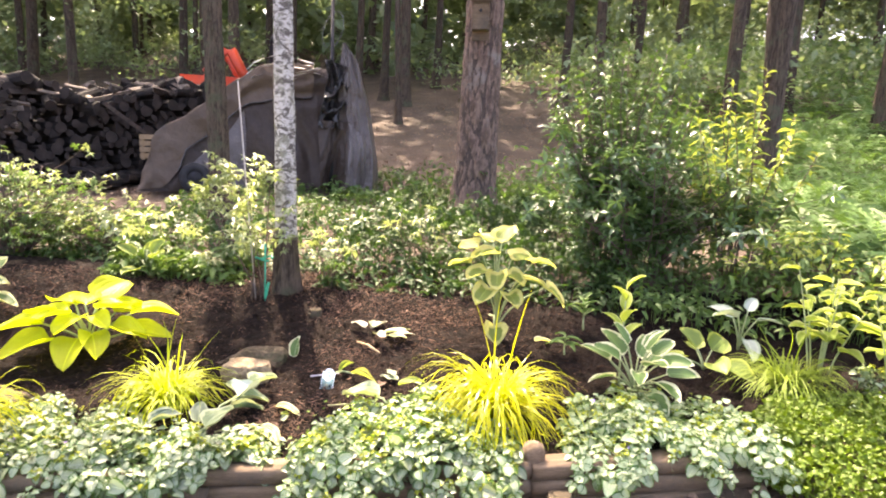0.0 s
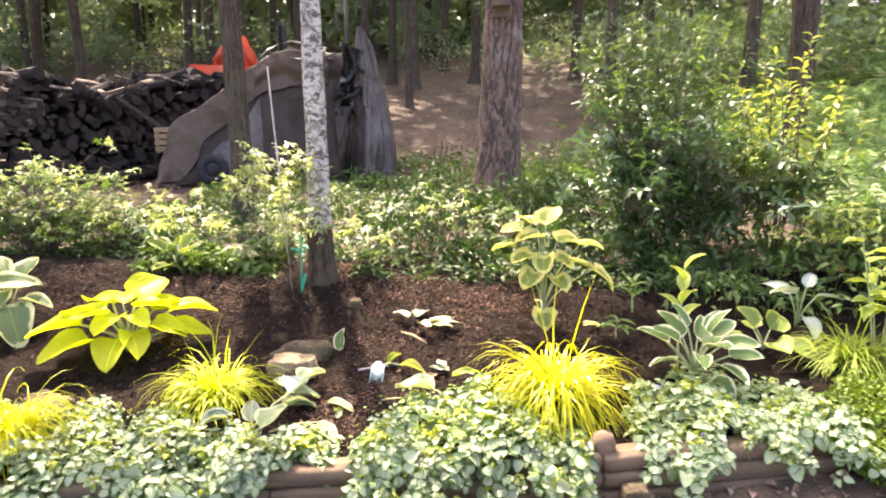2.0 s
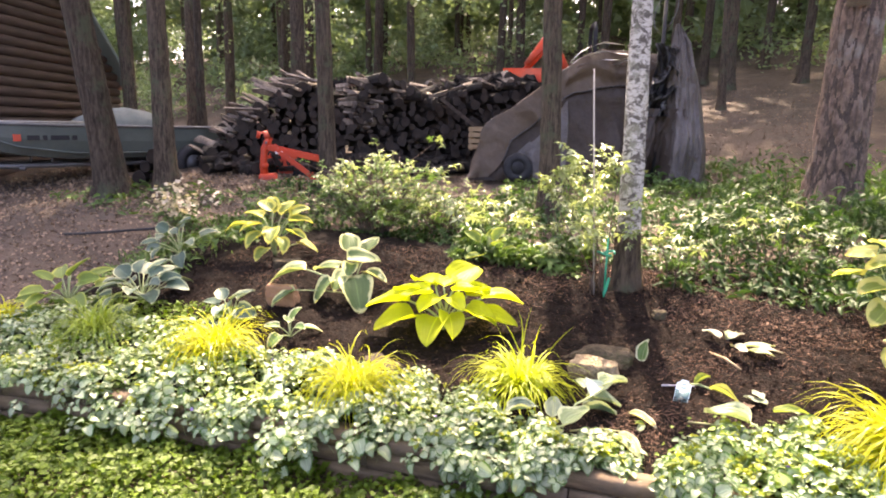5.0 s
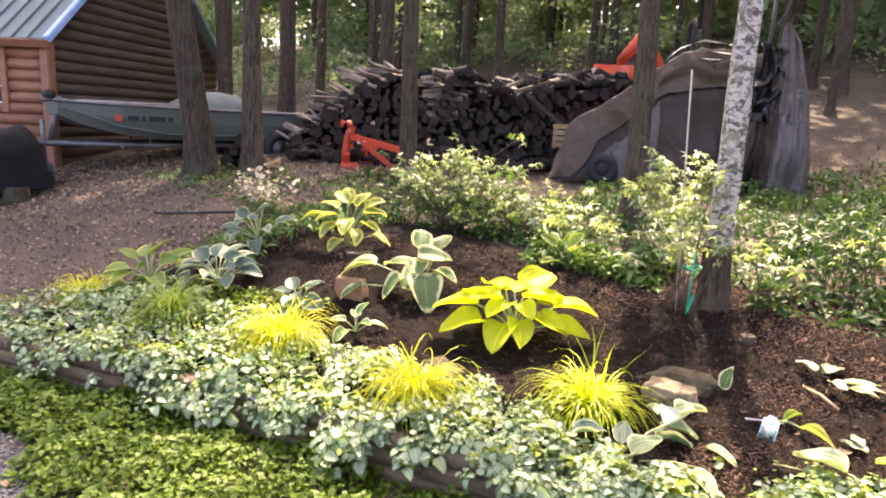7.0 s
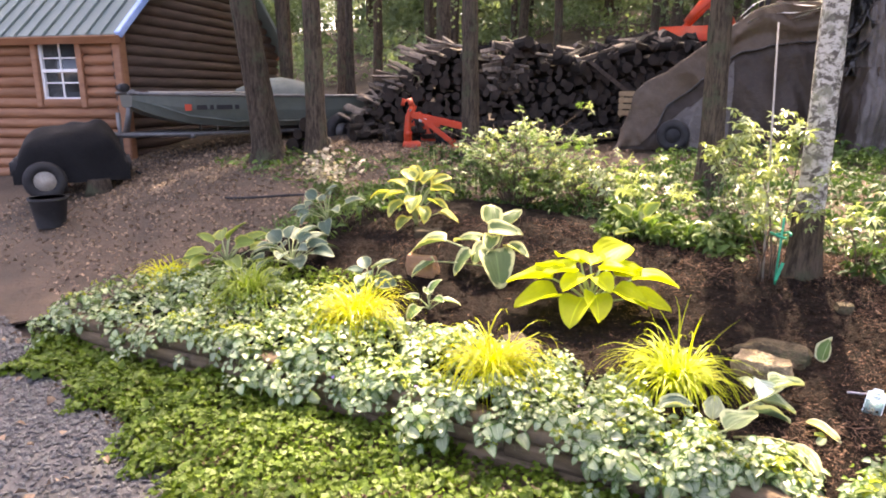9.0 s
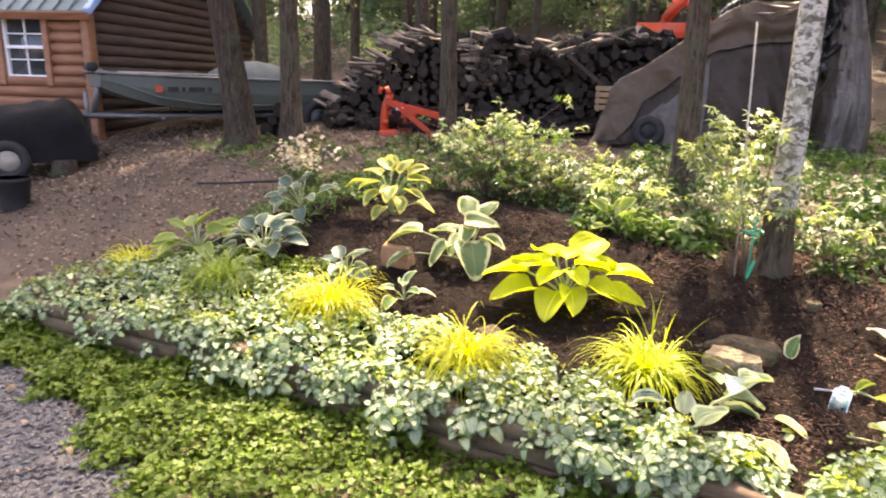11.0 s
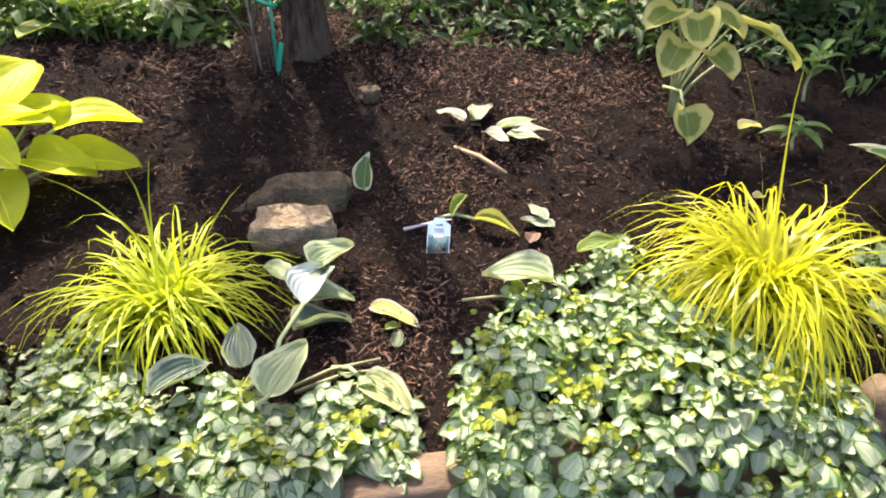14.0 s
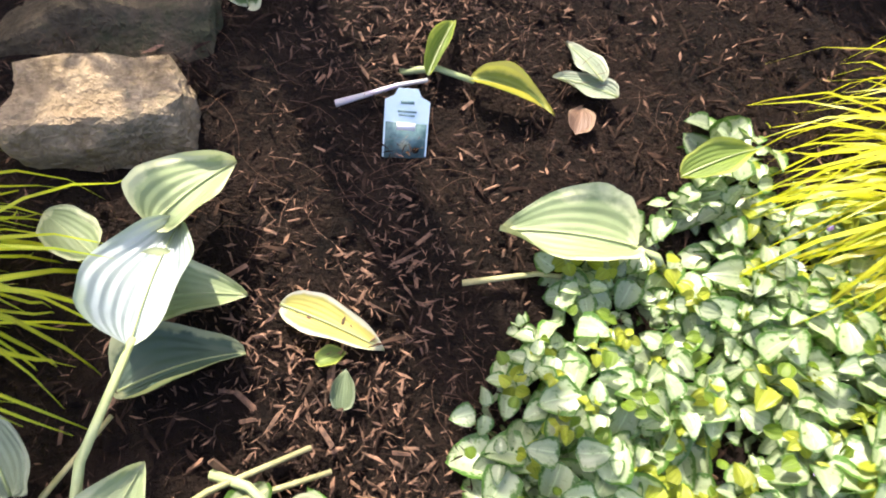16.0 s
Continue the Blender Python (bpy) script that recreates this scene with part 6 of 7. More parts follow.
tree(6.4, 14.2, 0.24, 16, "dark trunk standing in the ferns", (0.0, 0.0), 0.05, BARK, 18, 0.02, 900, 3.0, "tree", 9.0)
# crown out of view, filled extra dense to shade the yard
tree(-10.85, 8.5, 0.10, 13, "thin trunk behind the woodpile", (0.0, 0.0), 0.05, BARK, 12, 0.012, 5200, 3.3, "tree", 10.0, leafsize=0.3)
back_tree = tree(-10.2, 10.6, 0.19, 15, "dark trunk behind the woodpile", (0.0, 0.0), 0.05, BARK, 14, 0.015, 450, 2.6, "tree", 11.0)
# unseen limb added to shade the dirt behind the azaleas
e = np.array([(0.0, 0.0, 8.0), (0.8, 0.1, 8.6), (1.6, 0.2, 8.9), (2.4, 0.3, 8.9)])
part("limb", tube(e, [0.06, 0.045, 0.03, 0.015], 6), BARK, back_tree)
part("crown", crown_cloud([(1.6, 0.7, 8.9), (2.2, 1.3, 8.8), (2.4, 0.0, 8.8), (2.9, 0.7, 8.7), (1.2, -0.5, 8.9), (0.6, 1.0, 8.9)], np.array([0.9, 0.8, 0.8, 0.7, 0.8, 0.8]), 1300, 0.18), CROWN, back_tree)
# another unseen crown made dense for shade on yard and cabin
tree(-10.0, 6.4, 0.12, 13, "slim leaning trunk by the cabin", (-0.06, 0.0), 0.08, BARK, 14, 0.012, 4200, 3.0, "tree", 12.0, leafsize=0.3)
# added trees whose unseen crowns shade the woodpile, the tarpaulin and the cabin
for tx, ty, tr in ((-3.2, 19.6, 0.14), (-6.0, 19.2, 0.16), (-0.7, 19.8, 0.15), (-9.2, 18.8, 0.15), (2.2, 19.0, 0.14), (-4.6, 22.4, 0.15), (-1.9, 22.8, 0.15), (-7.7, 22.0, 0.15), (-13.2, 10.2, 0.17), (-15.5, 8.6, 0.2), (-14.6, 12.6, 0.16), (-12.4, 13.4, 0.15), (-16.5, 5.6, 0.2), (-17.5, 11.5, 0.2)):
    tree(tx, ty, tr, 15, "dark trunk at the edge of the wood, added for shade", (0.02, 0.0), 0.06, BARK, 12, 0.014, 900, 3.2, "tree", tx, rows=16, leafsize=0.34)
WOODS = random.Random(11)
made = 0
spots = []
while made < 84:
    wx, wy = WOODS.uniform(-34, 30), 12.5 + 34 * WOODS.random() ** 1.5
    if any(math.hypot(wx - a, wy - b) < 2.0 for a, b in spots) or (-7 < wx < 0.5 and wy < 15) or (abs(wx / max(wy, 1)) > 1.0 and wy < 20):
        continue
    spots.append((wx, wy))
    # crowns at the edge of the clearing are thinned to let sun reach the bed
    side = abs((wx + 0.65 * (wy - 3)) / 1.2)
    thin_crown = wy < 18.6 and -14 < wx < 4
    r = WOODS.uniform(0.08, 0.2)
    if wx > -8 and wx < -6.5 and wy < 13:
        made += 1
        continue
    tree(wx, wy, r, WOODS.uniform(13, 18), WOODS.choice(["dark trunk deep in the wood", "slim grey trunk in the wood", "tall trunk in the wood behind the garden"]), (WOODS.uniform(-0.04, 0.04), 0.0), 0.06,
         BARK, 10, 0.012, 160 if thin_crown else (800 if wy < 26 else 500), 3.2, "tree", WOODS.uniform(0, 50), rows=14, leafsize=0.36, limbs=4)
    made += 1

# undergrowth, thicker further back
c, rad = [], []
for i in range(330):
    ux, uy = WOODS.uniform(-30, 28), 13 + 34 * WOODS.random() ** 1.2
    if -14 < ux < 1.5 and uy < 21:
        continue
    c.append((ux, uy, float(land(ux, uy)) + WOODS.uniform(0.2, 1.4)))
    rad.append(WOODS.uniform(0.6, 1.8))
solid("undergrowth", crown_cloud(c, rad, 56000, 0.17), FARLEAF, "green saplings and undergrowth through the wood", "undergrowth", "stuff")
c, rad = [], []
for i in range(620):
    ux, uy = WOODS.uniform(-62, 55), WOODS.uniform(24, 60)
    c.append((ux, uy, float(land(ux, uy)) + WOODS.uniform(0.5, 17)))
    rad.append(WOODS.uniform(1.8, 4.2))
for i in range(260):
    ux, uy = WOODS.uniform(-80, 70), WOODS.uniform(58, 70)
    c.append((ux, uy, float(land(ux, uy)) + WOODS.uniform(0.5, 16)))
    rad.append(WOODS.uniform(3, 6))
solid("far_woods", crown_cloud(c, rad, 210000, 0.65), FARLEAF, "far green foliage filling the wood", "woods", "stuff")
c, rad = [], []
for i in range(80):
    ux, uy = WOODS.uniform(-48, -15), WOODS.uniform(14, 32)
    c.append((ux, uy, float(land(ux, uy)) + WOODS.uniform(0.8, 10)))
    rad.append(WOODS.uniform(1.6, 2.8))
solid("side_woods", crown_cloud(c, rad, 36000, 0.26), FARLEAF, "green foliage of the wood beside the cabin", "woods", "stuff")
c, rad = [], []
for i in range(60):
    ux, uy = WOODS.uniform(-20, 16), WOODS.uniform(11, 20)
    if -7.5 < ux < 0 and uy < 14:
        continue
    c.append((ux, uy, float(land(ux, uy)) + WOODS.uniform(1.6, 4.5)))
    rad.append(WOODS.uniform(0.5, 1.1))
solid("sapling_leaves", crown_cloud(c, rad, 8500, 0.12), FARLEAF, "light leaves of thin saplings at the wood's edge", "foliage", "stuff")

# ---- woodpile ----


def log_mesh(i, L):
    """A split or round log along y: bark outside, pale faces where split and cut."""
    s = Shape()
    q = random.Random(i)
    r = q.uniform(0.038, 0.098)
    if i % 3 == 0:
        ang = [2 * math.pi * k / 9 for k in range(9)]
        prof = [(r * 0.9 * math.cos(a) * q.uniform(0.93, 1.07), r * 0.9 * math.sin(a) * q.uniform(0.93, 1.07)) for a in ang]
        kinds = [0] * 9
    else:
        span = q.uniform(1.5, 2.6)
        prof = [(0, -r * 0.5)] + [(r * 1.25 * math.cos(a), r * 1.25 * math.sin(a) - r * 0.5) for a in np.linspace(math.pi / 2 - span / 2, math.pi / 2 + span / 2, 6)]
        kinds = [1] + [0] * 5 + [1]
    m = len(prof)
    v = [(px + 0.008 * noise.noise(Vector((px * 20, k * 2.0, i))), (k / 3 - 0.5) * L, pz + 0.008 * noise.noise(Vector((k * 2.0, pz * 20, i)))) for k in range(4) for px, pz in prof]
    for k in range(3):
        for j in range(m):
            s.add([v[k * m + j], v[k * m + (j + 1) % m], v[(k + 1) * m + (j + 1) % m], v[(k + 1) * m + j]], [(0, 3, 2, 1)], None, kinds[j])
    s.add(v[:m], [tuple(range(m))], None, 2)
    s.add(v[3 * m:], [tuple(range(m - 1, -1, -1))], None, 2)
    return s


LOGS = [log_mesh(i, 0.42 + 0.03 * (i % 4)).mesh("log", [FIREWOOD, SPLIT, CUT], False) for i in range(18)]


def pile_top(u):
    """Height of the firewood along the bank: a stack with a sloping end, a dip, a longer rough stack."""
    return float(np.interp(u, [0, 0.03, 0.10, 0.19, 0.26, 0.335, 0.36, 0.40, 0.44, 0.6, 0.75, 0.9, 1.0], [0.22, 0.40, 0.74, 1.10, 1.22, 1.18, 0.86, 1.08, 1.25, 1.08, 1.28, 1.28, 1.15]))


def build_woodpile():
    """Logs stacked in a long bank, their ends to the garden, the top rough."""
    P0, P1 = np.array([-7.78, 5.95]), np.array([-4.35, 10.3])
    along = (P1 - P0) / np.linalg.norm(P1 - P0)
    out = np.array([along[1], -along[0]])
    turn = math.degrees(math.atan2(along[1], along[0]))
    length = float(np.linalg.norm(P1 - P0))
    pile = thing("woodpile", float(P0[0]), float(P0[1]), float(land(P0[0], P0[1])), "long rough bank of dark split firewood logs", "woodpile")
    base = pile.matrix_basis.copy()
    q = random.Random(5)
    rest = Shape()

    def join(me, m, k=None):
        rest.add(turned([w.co[:] for w in me.vertices], m), [list(f.vertices) for f in me.polygons], None, k or 0)
        if k is None:
            rest.k[-len(me.polygons):] = [f.material_index for f in me.polygons]
    count = 0
    for layer in (0, 1):
        u = 0.0
        while u < length:
            p = P0 + along * u - out * 0.46 * layer
            g = float(land(p[0], p[1]))
            # the rough stack leans and bulges more than the sloping one
            wild = 1.0 if u / length > 0.37 else 0.45
            top = pile_top(u / length) + q.uniform(-0.10, 0.10) * wild
            h = 0.06
            while h < top:
                # the face leans back as it rises
                back = 0.10 * h + 0.10 * wild * noise.noise(Vector((u * 1.6, h * 2.0, 5)))
                c = p - out * (back + q.uniform(-0.07, 0.07) * wild) + along * q.uniform(-0.06, 0.06)
                m = pose(float(c[0]), float(c[1]), g + h, q.uniform(-7, 7) * wild, q.uniform(0, 360), turn + q.uniform(-16, 16) * wild)
                if layer == 0 and count < 299 and (h > 0.3 or u < 2.2):
                    ob = new("log", LOGS[q.randrange(18)])
                    ob.parent = pile
                    ob.matrix_basis = base.inverted() @ m
                    count += 1
                else:
                    join(LOGS[q.randrange(18)], m)
                h += q.uniform(0.085, 0.12)
            u += q.uniform(0.115, 0.145)
    # loose logs thrown over the rough stack and fallen before it
    for i in range(130):
        u = q.uniform(0.38, 1.0)
        p = P0 + along * u * length - out * q.uniform(-0.1, 0.8)
        join(LOGS[q.randrange(18)], pose(float(p[0]), float(p[1]), float(land(p[0], p[1])) + pile_top(u) + q.uniform(-0.04, 0.16), q.uniform(-35, 35), q.uniform(0, 360), q.uniform(0, 360)))
    for i in range(110):
        u = q.uniform(0.02, 0.85)
        d = 0.22 + 0.38 * q.random() ** 1.6
        p = P0 + along * u * length + out * d
        join(LOGS[q.randrange(18)], pose(float(p[0]), float(p[1]), float(land(p[0], p[1])) + 0.06 + 0.4 * q.random() * (0.65 - d), q.uniform(-20, 20), q.uniform(0, 360), q.uniform(0, 360)))
    # long pale split pieces in a row over the sloping end
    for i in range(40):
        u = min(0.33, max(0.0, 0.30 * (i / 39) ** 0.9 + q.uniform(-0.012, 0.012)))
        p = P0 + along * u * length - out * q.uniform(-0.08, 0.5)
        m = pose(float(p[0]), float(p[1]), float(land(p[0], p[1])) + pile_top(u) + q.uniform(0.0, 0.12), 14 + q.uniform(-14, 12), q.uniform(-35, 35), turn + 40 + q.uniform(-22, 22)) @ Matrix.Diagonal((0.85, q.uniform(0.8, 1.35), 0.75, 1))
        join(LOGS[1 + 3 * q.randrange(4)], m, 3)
    # pale faces at the end of the rough stack, and scattered over its top
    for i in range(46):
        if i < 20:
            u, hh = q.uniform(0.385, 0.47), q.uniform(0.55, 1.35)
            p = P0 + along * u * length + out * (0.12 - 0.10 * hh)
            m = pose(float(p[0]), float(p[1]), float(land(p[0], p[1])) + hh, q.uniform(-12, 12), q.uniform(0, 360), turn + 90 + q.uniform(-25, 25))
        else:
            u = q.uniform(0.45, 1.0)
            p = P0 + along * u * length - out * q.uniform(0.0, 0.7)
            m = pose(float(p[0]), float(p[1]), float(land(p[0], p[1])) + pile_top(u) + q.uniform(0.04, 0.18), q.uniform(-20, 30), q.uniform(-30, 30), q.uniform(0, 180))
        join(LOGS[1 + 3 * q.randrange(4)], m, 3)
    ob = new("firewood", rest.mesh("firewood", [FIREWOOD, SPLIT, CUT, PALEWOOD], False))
    ob.parent = pile
    ob.matrix_basis = base.inverted()
    tagged(ob, "jumbled split logs", kind="stuff")
    return pile


build_woodpile()
for i, (lx, ly, lz) in enumerate([(-7.72, 4.92, 0.07), (-7.57, 5.03, 0.07), (-7.42, 5.14, 0.07), (-7.66, 4.98, 0.20), (-7.49, 5.09, 0.20), (-7.58, 5.03, 0.33)]):
    cut_log = new("cut_log", LOGS[3 * i])
    cut_log.matrix_world = pose(lx, ly, float(land(lx, ly)) + lz, 0, 40 * i, 37 + 4 * (i % 3)) @ Matrix.Diagonal((1.1, 0.9, 1.1, 1))
    tagged(cut_log, "short cut log stacked at the foot of the yard trees", "log", "cut logs by the trees")
plank = solid("plank", box(0.9, 0.03, 0.06, (0, 0, 0), 0.006), SPLIT, "grey board leaning on the firewood", "board", "", False, pose(-4.98, 8.62, 1.78, 0, 38, 30))
crate = thing("wooden_crate", -4.62, 8.55, float(land(-4.62, 8.55)) + 0.42, "yellowish slatted wooden crate end among the firewood", "crate")
for i in range(4):
    part("slat", box(0.42, 0.02, 0.07, (0, 0, 0.05 + 0.09 * i), 0.004), FRESHWOOD, crate, smooth=False)
for sx in (-0.18, 0.18):
    part("upright", box(0.05, 0.03, 0.36, (sx, 0.028, 0.17), 0.004), FRESHWOOD, crate, smooth=False)


# ---- covered trailer ----


def build_covered():
    A, B = np.array([-4.45, 7.72]), np.array([-1.42, 9.05])
    along = (B - A) / np.linalg.norm(B - A)
    back = np.array([-along[1], along[0]])
    L = float(np.linalg.norm(B - A))
    g = float(land(-3, 8))
    ob = thing("covered_trailer", float(A[0]), float(A[1]), g, "small trailer hidden under a wrinkled brown tarpaulin", "covered trailer")

    TOPU, TOPH = [0, 0.03, 0.10, 0.19, 0.30, 0.39, 0.47, 0.56, 0.67, 0.80, 0.87, 0.93, 0.97, 1.0], [0.45, 0.66, 0.84, 1.0, 1.28, 1.50, 1.70, 1.82, 1.80, 1.78, 1.72, 1.5, 1.0, 0.5]

    def skin(u, v):
        h = float(np.interp(u, TOPU, TOPH))
        depth = 1.5
        # v: up the front, over the top, down the back
        if v < 0.42:
            t = v / 0.42
            y, z = -0.12 * (1 - t) ** 2, h * t
        elif v < 0.66:
            t = (v - 0.42) / 0.24
            y, z = depth * t, h * (1 - 0.10 * t) + 0.05 * math.sin(t * math.pi)
        else:
            t = (v - 0.66) / 0.34
            y, z = depth + 0.1 * t, h * 0.9 * (1 - t)
        p = Vector((u * 5, v * 4, 0))
        fold = 0.06 * noise.noise(p) + 0.055 * noise.ridged_multi_fractal(Vector((u * 6 + v * 4, v * 1.6 - u * 2, 2)), 1.0, 2.0, 3, 1.0, 2.0) - 0.09
        hang = 0.05 * math.sin(u * 27 + 5 * noise.noise(p * 1.3)) * max(0, 1 - v / 0.42) ** 1.2
        if u > 0.80 and v < 0.5:
            hang += 0.08 * math.sin(u * 60 + 3 * v + 4 * noise.noise(p * 2)) * (0.4 + v)
        crease = 0.05 * math.sin(v * 62 + 6 * u + 3 * noise.noise(p * 1.5)) * max(0.0, 1 - abs(v - 0.36) / 0.12) * (u > 0.42)
        fold *= 0.45 + 0.55 * min(1.0, u / 0.6)
        y += -fold - hang - crease
        z = max(0.02, z + 0.6 * fold * (v > 0.2))
        x = u * L + 0.04 * noise.noise(p * 1.7 + Vector((5, 0, 0))) + 0.22 * (z / max(h, 0.1)) * max(0.0, 1 - u / 0.14) ** 2
        q = along * x + back * y
        return float(q[0]), float(q[1]), z
    part("tarpaulin", sheet(skin, 150, 70), TARP, ob)
    out = -back

    def top_at(u):
        return float(np.interp(u, TOPU, TOPH))

    def upper(u, v):
        # a second, faded sheet thrown over the low end, its hem rising to the middle
        w = 0.005 + 0.70 * u
        hem = float(np.interp(w, [0, 0.10, 0.17, 0.20, 0.35, 0.45, 0.70], [0.02, 0.04, 0.30, 0.56, 0.98, 1.22, 1.36]))
        v0 = 0.42 * min(0.95, hem / top_at(w))
        x, y, z = skin(w, v0 + (0.70 - v0) * v)
        lift = 0.045 + 0.03 * noise.noise(Vector((w * 7, v * 3, 9)))
        return x + float(out[0]) * lift, y + float(out[1]) * lift, z + 0.03
    part("upper_sheet", sheet(upper, 110, 50), UPPERTARP, ob, "faded upper tarpaulin with a rising hem")
    hem_line = [upper(w, 0.0) for w in np.linspace(0.22, 1, 40)]
    part("hem", tube(hem_line, 0.009, 6), BLACKTARP, ob, "rolled dark hem of the upper sheet")

    def panel(u, v):
        w = 0.19 + 0.24 * u
        x, y, z = skin(w, 0.30 * v * (0.45 + 0.55 * u))
        return x + 0.03 * float(out[0]), y + 0.03 * float(out[1]), z
    part("side_panel", sheet(panel, 30, 16), SILVERTARP, ob, "smooth grey lower sheet round the wheel")

    def flap(u, v):
        z = 2.08 * (1 - v) ** 0.92
        left = float(np.interp(z, [0, 0.7, 1.3, 1.8, 2.08], [0.79, 0.82, 0.805, 0.81, 0.822]))
        right = float(np.interp(z, [0, 0.5, 1.25, 1.85, 2.08], [0.995, 0.985, 0.95, 0.895, 0.835]))
        w = left + (right - left) * u
        q0 = noise.noise(Vector((u * 2.2, v * 1.4, 4)))
        y = -0.30 - 0.20 * math.sin(math.pi * min(1, u * 1.05)) * (0.35 + 0.65 * v) + 0.5 * max(0, u - 0.75) \
            + 0.055 * math.sin(u * 12 + 1.5 * v + 3 * q0) * (0.25 + 0.75 * v) + 0.10 * noise.noise(Vector((u * 3.2 + v, v * 3.2, 1))) + 0.03 * noise.noise(Vector((u * 12, v * 9, 1)))
        q = along * (w * L) + back * y
        return float(q[0]), float(q[1]), max(0.03, z)
    part("hanging_flap", sheet(flap, 60, 70), SILVERTARP, ob, "grey-violet end of the tarpaulin hanging in folds")

    def apron(u, v):
        # brown skirt left of the end flap, drawn up in swags with dark hollows between
        w = 0.72 + 0.16 * u
        z = 1.02 * (1 - v)
        y = -0.26 - 0.12 * math.sin(u * 9 + 2 * v) * (0.3 + 0.7 * v) - 0.08 * noise.ridged_multi_fractal(Vector((u * 2.6 + v, v * 2, 3)), 1.0, 2.0, 3, 1.0, 2.0)
        q = along * (w * L) + back * y
        return float(q[0]), float(q[1]), max(0.03, z)
    part("skirt", sheet(apron, 40, 34), TARP, ob, "brown skirt of the tarpaulin drawn into swags")

    def bundle(u, v):
        w = 0.735 + 0.095 * u + 0.02 * math.sin(v * 5)
        z = 0.92 + 0.95 * (1 - v) - 0.1 * u * (1 - v)
        y = -0.24 - 0.17 * noise.ridged_multi_fractal(Vector((u * 2.4, v * 3.4 + u, 7)), 1.0, 2.0, 4, 1.0, 2.0) + 0.08
        q = along * (w * L) + back * y
        return float(q[0]), float(q[1]), z
    part("dark_fold", sheet(bundle, 50, 60), BLACKTARP, ob, "crumpled black plastic sheeting")
    for k in range(5):
        film_strip = Shape()

        def strip(u, v):
            w = 0.42 + 0.30 * u + 0.02 * k
            q = along * (w * L) + back * (-0.16 + 0.05 * k + 0.05 * v)
            h = float(np.interp(w, TOPU, TOPH)) + 0.05
            return float(q[0]), float(q[1]), h - 0.02 - 0.085 * k * (1 - 0.4 * u) + 0.045 * math.sin(u * (4 + k) + k) + 0.018 * v * math.sin(u * 9 + k * 2)
        sheet(strip, 24, 2, 0, film_strip)
        part("plastic_fold", film_strip, CLEARFILM, ob, "thin shining fold of clear plastic sheet")
    tyre_at = along * 0.76 + back * (-0.20)
    wheel = part("wheel", ring(0.14, 0.065, 28, 8, 0, None, pose(0, 0, 0, 0, 0, math.degrees(math.atan2(along[1], along[0])) - 90)), BLACK, ob, "small black rubber tyre")
    wheel.matrix_basis = pose(float(tyre_at[0]), float(tyre_at[1]), 0.21)
    hub = part("hub", tube([(-0.05, 0, 0), (0.05, 0, 0)], [0.11, 0.09], 16), BLACK, wheel)
    hub.matrix_basis = pose(0, 0, 0, 0, 0, math.degrees(math.atan2(along[1], along[0])) - 90)
    q = along * (L * 0.775) + back * (-0.25)
    part("tent_pole", tube([(float(q[0]), float(q[1]), 0), (float(q[0]) + 0.03, float(q[1]), 2.65)], [0.03, 0.025], 8), BLACK, ob, "thin dark pole before the tarpaulin")
    loop = [(float((along * (L * 0.82 + 0.16 * math.cos(a)))[0]), float((along * (L * 0.82))[1]) - 0.3, 2.25 + 0.22 * math.sin(a) + 0.1 * math.cos(a)) for a in np.linspace(0, 2 * math.pi, 24)]
    part("wire_loop", tube(loop, 0.006, 5, 0, None, False), STEEL, ob)
    return ob


build_covered()


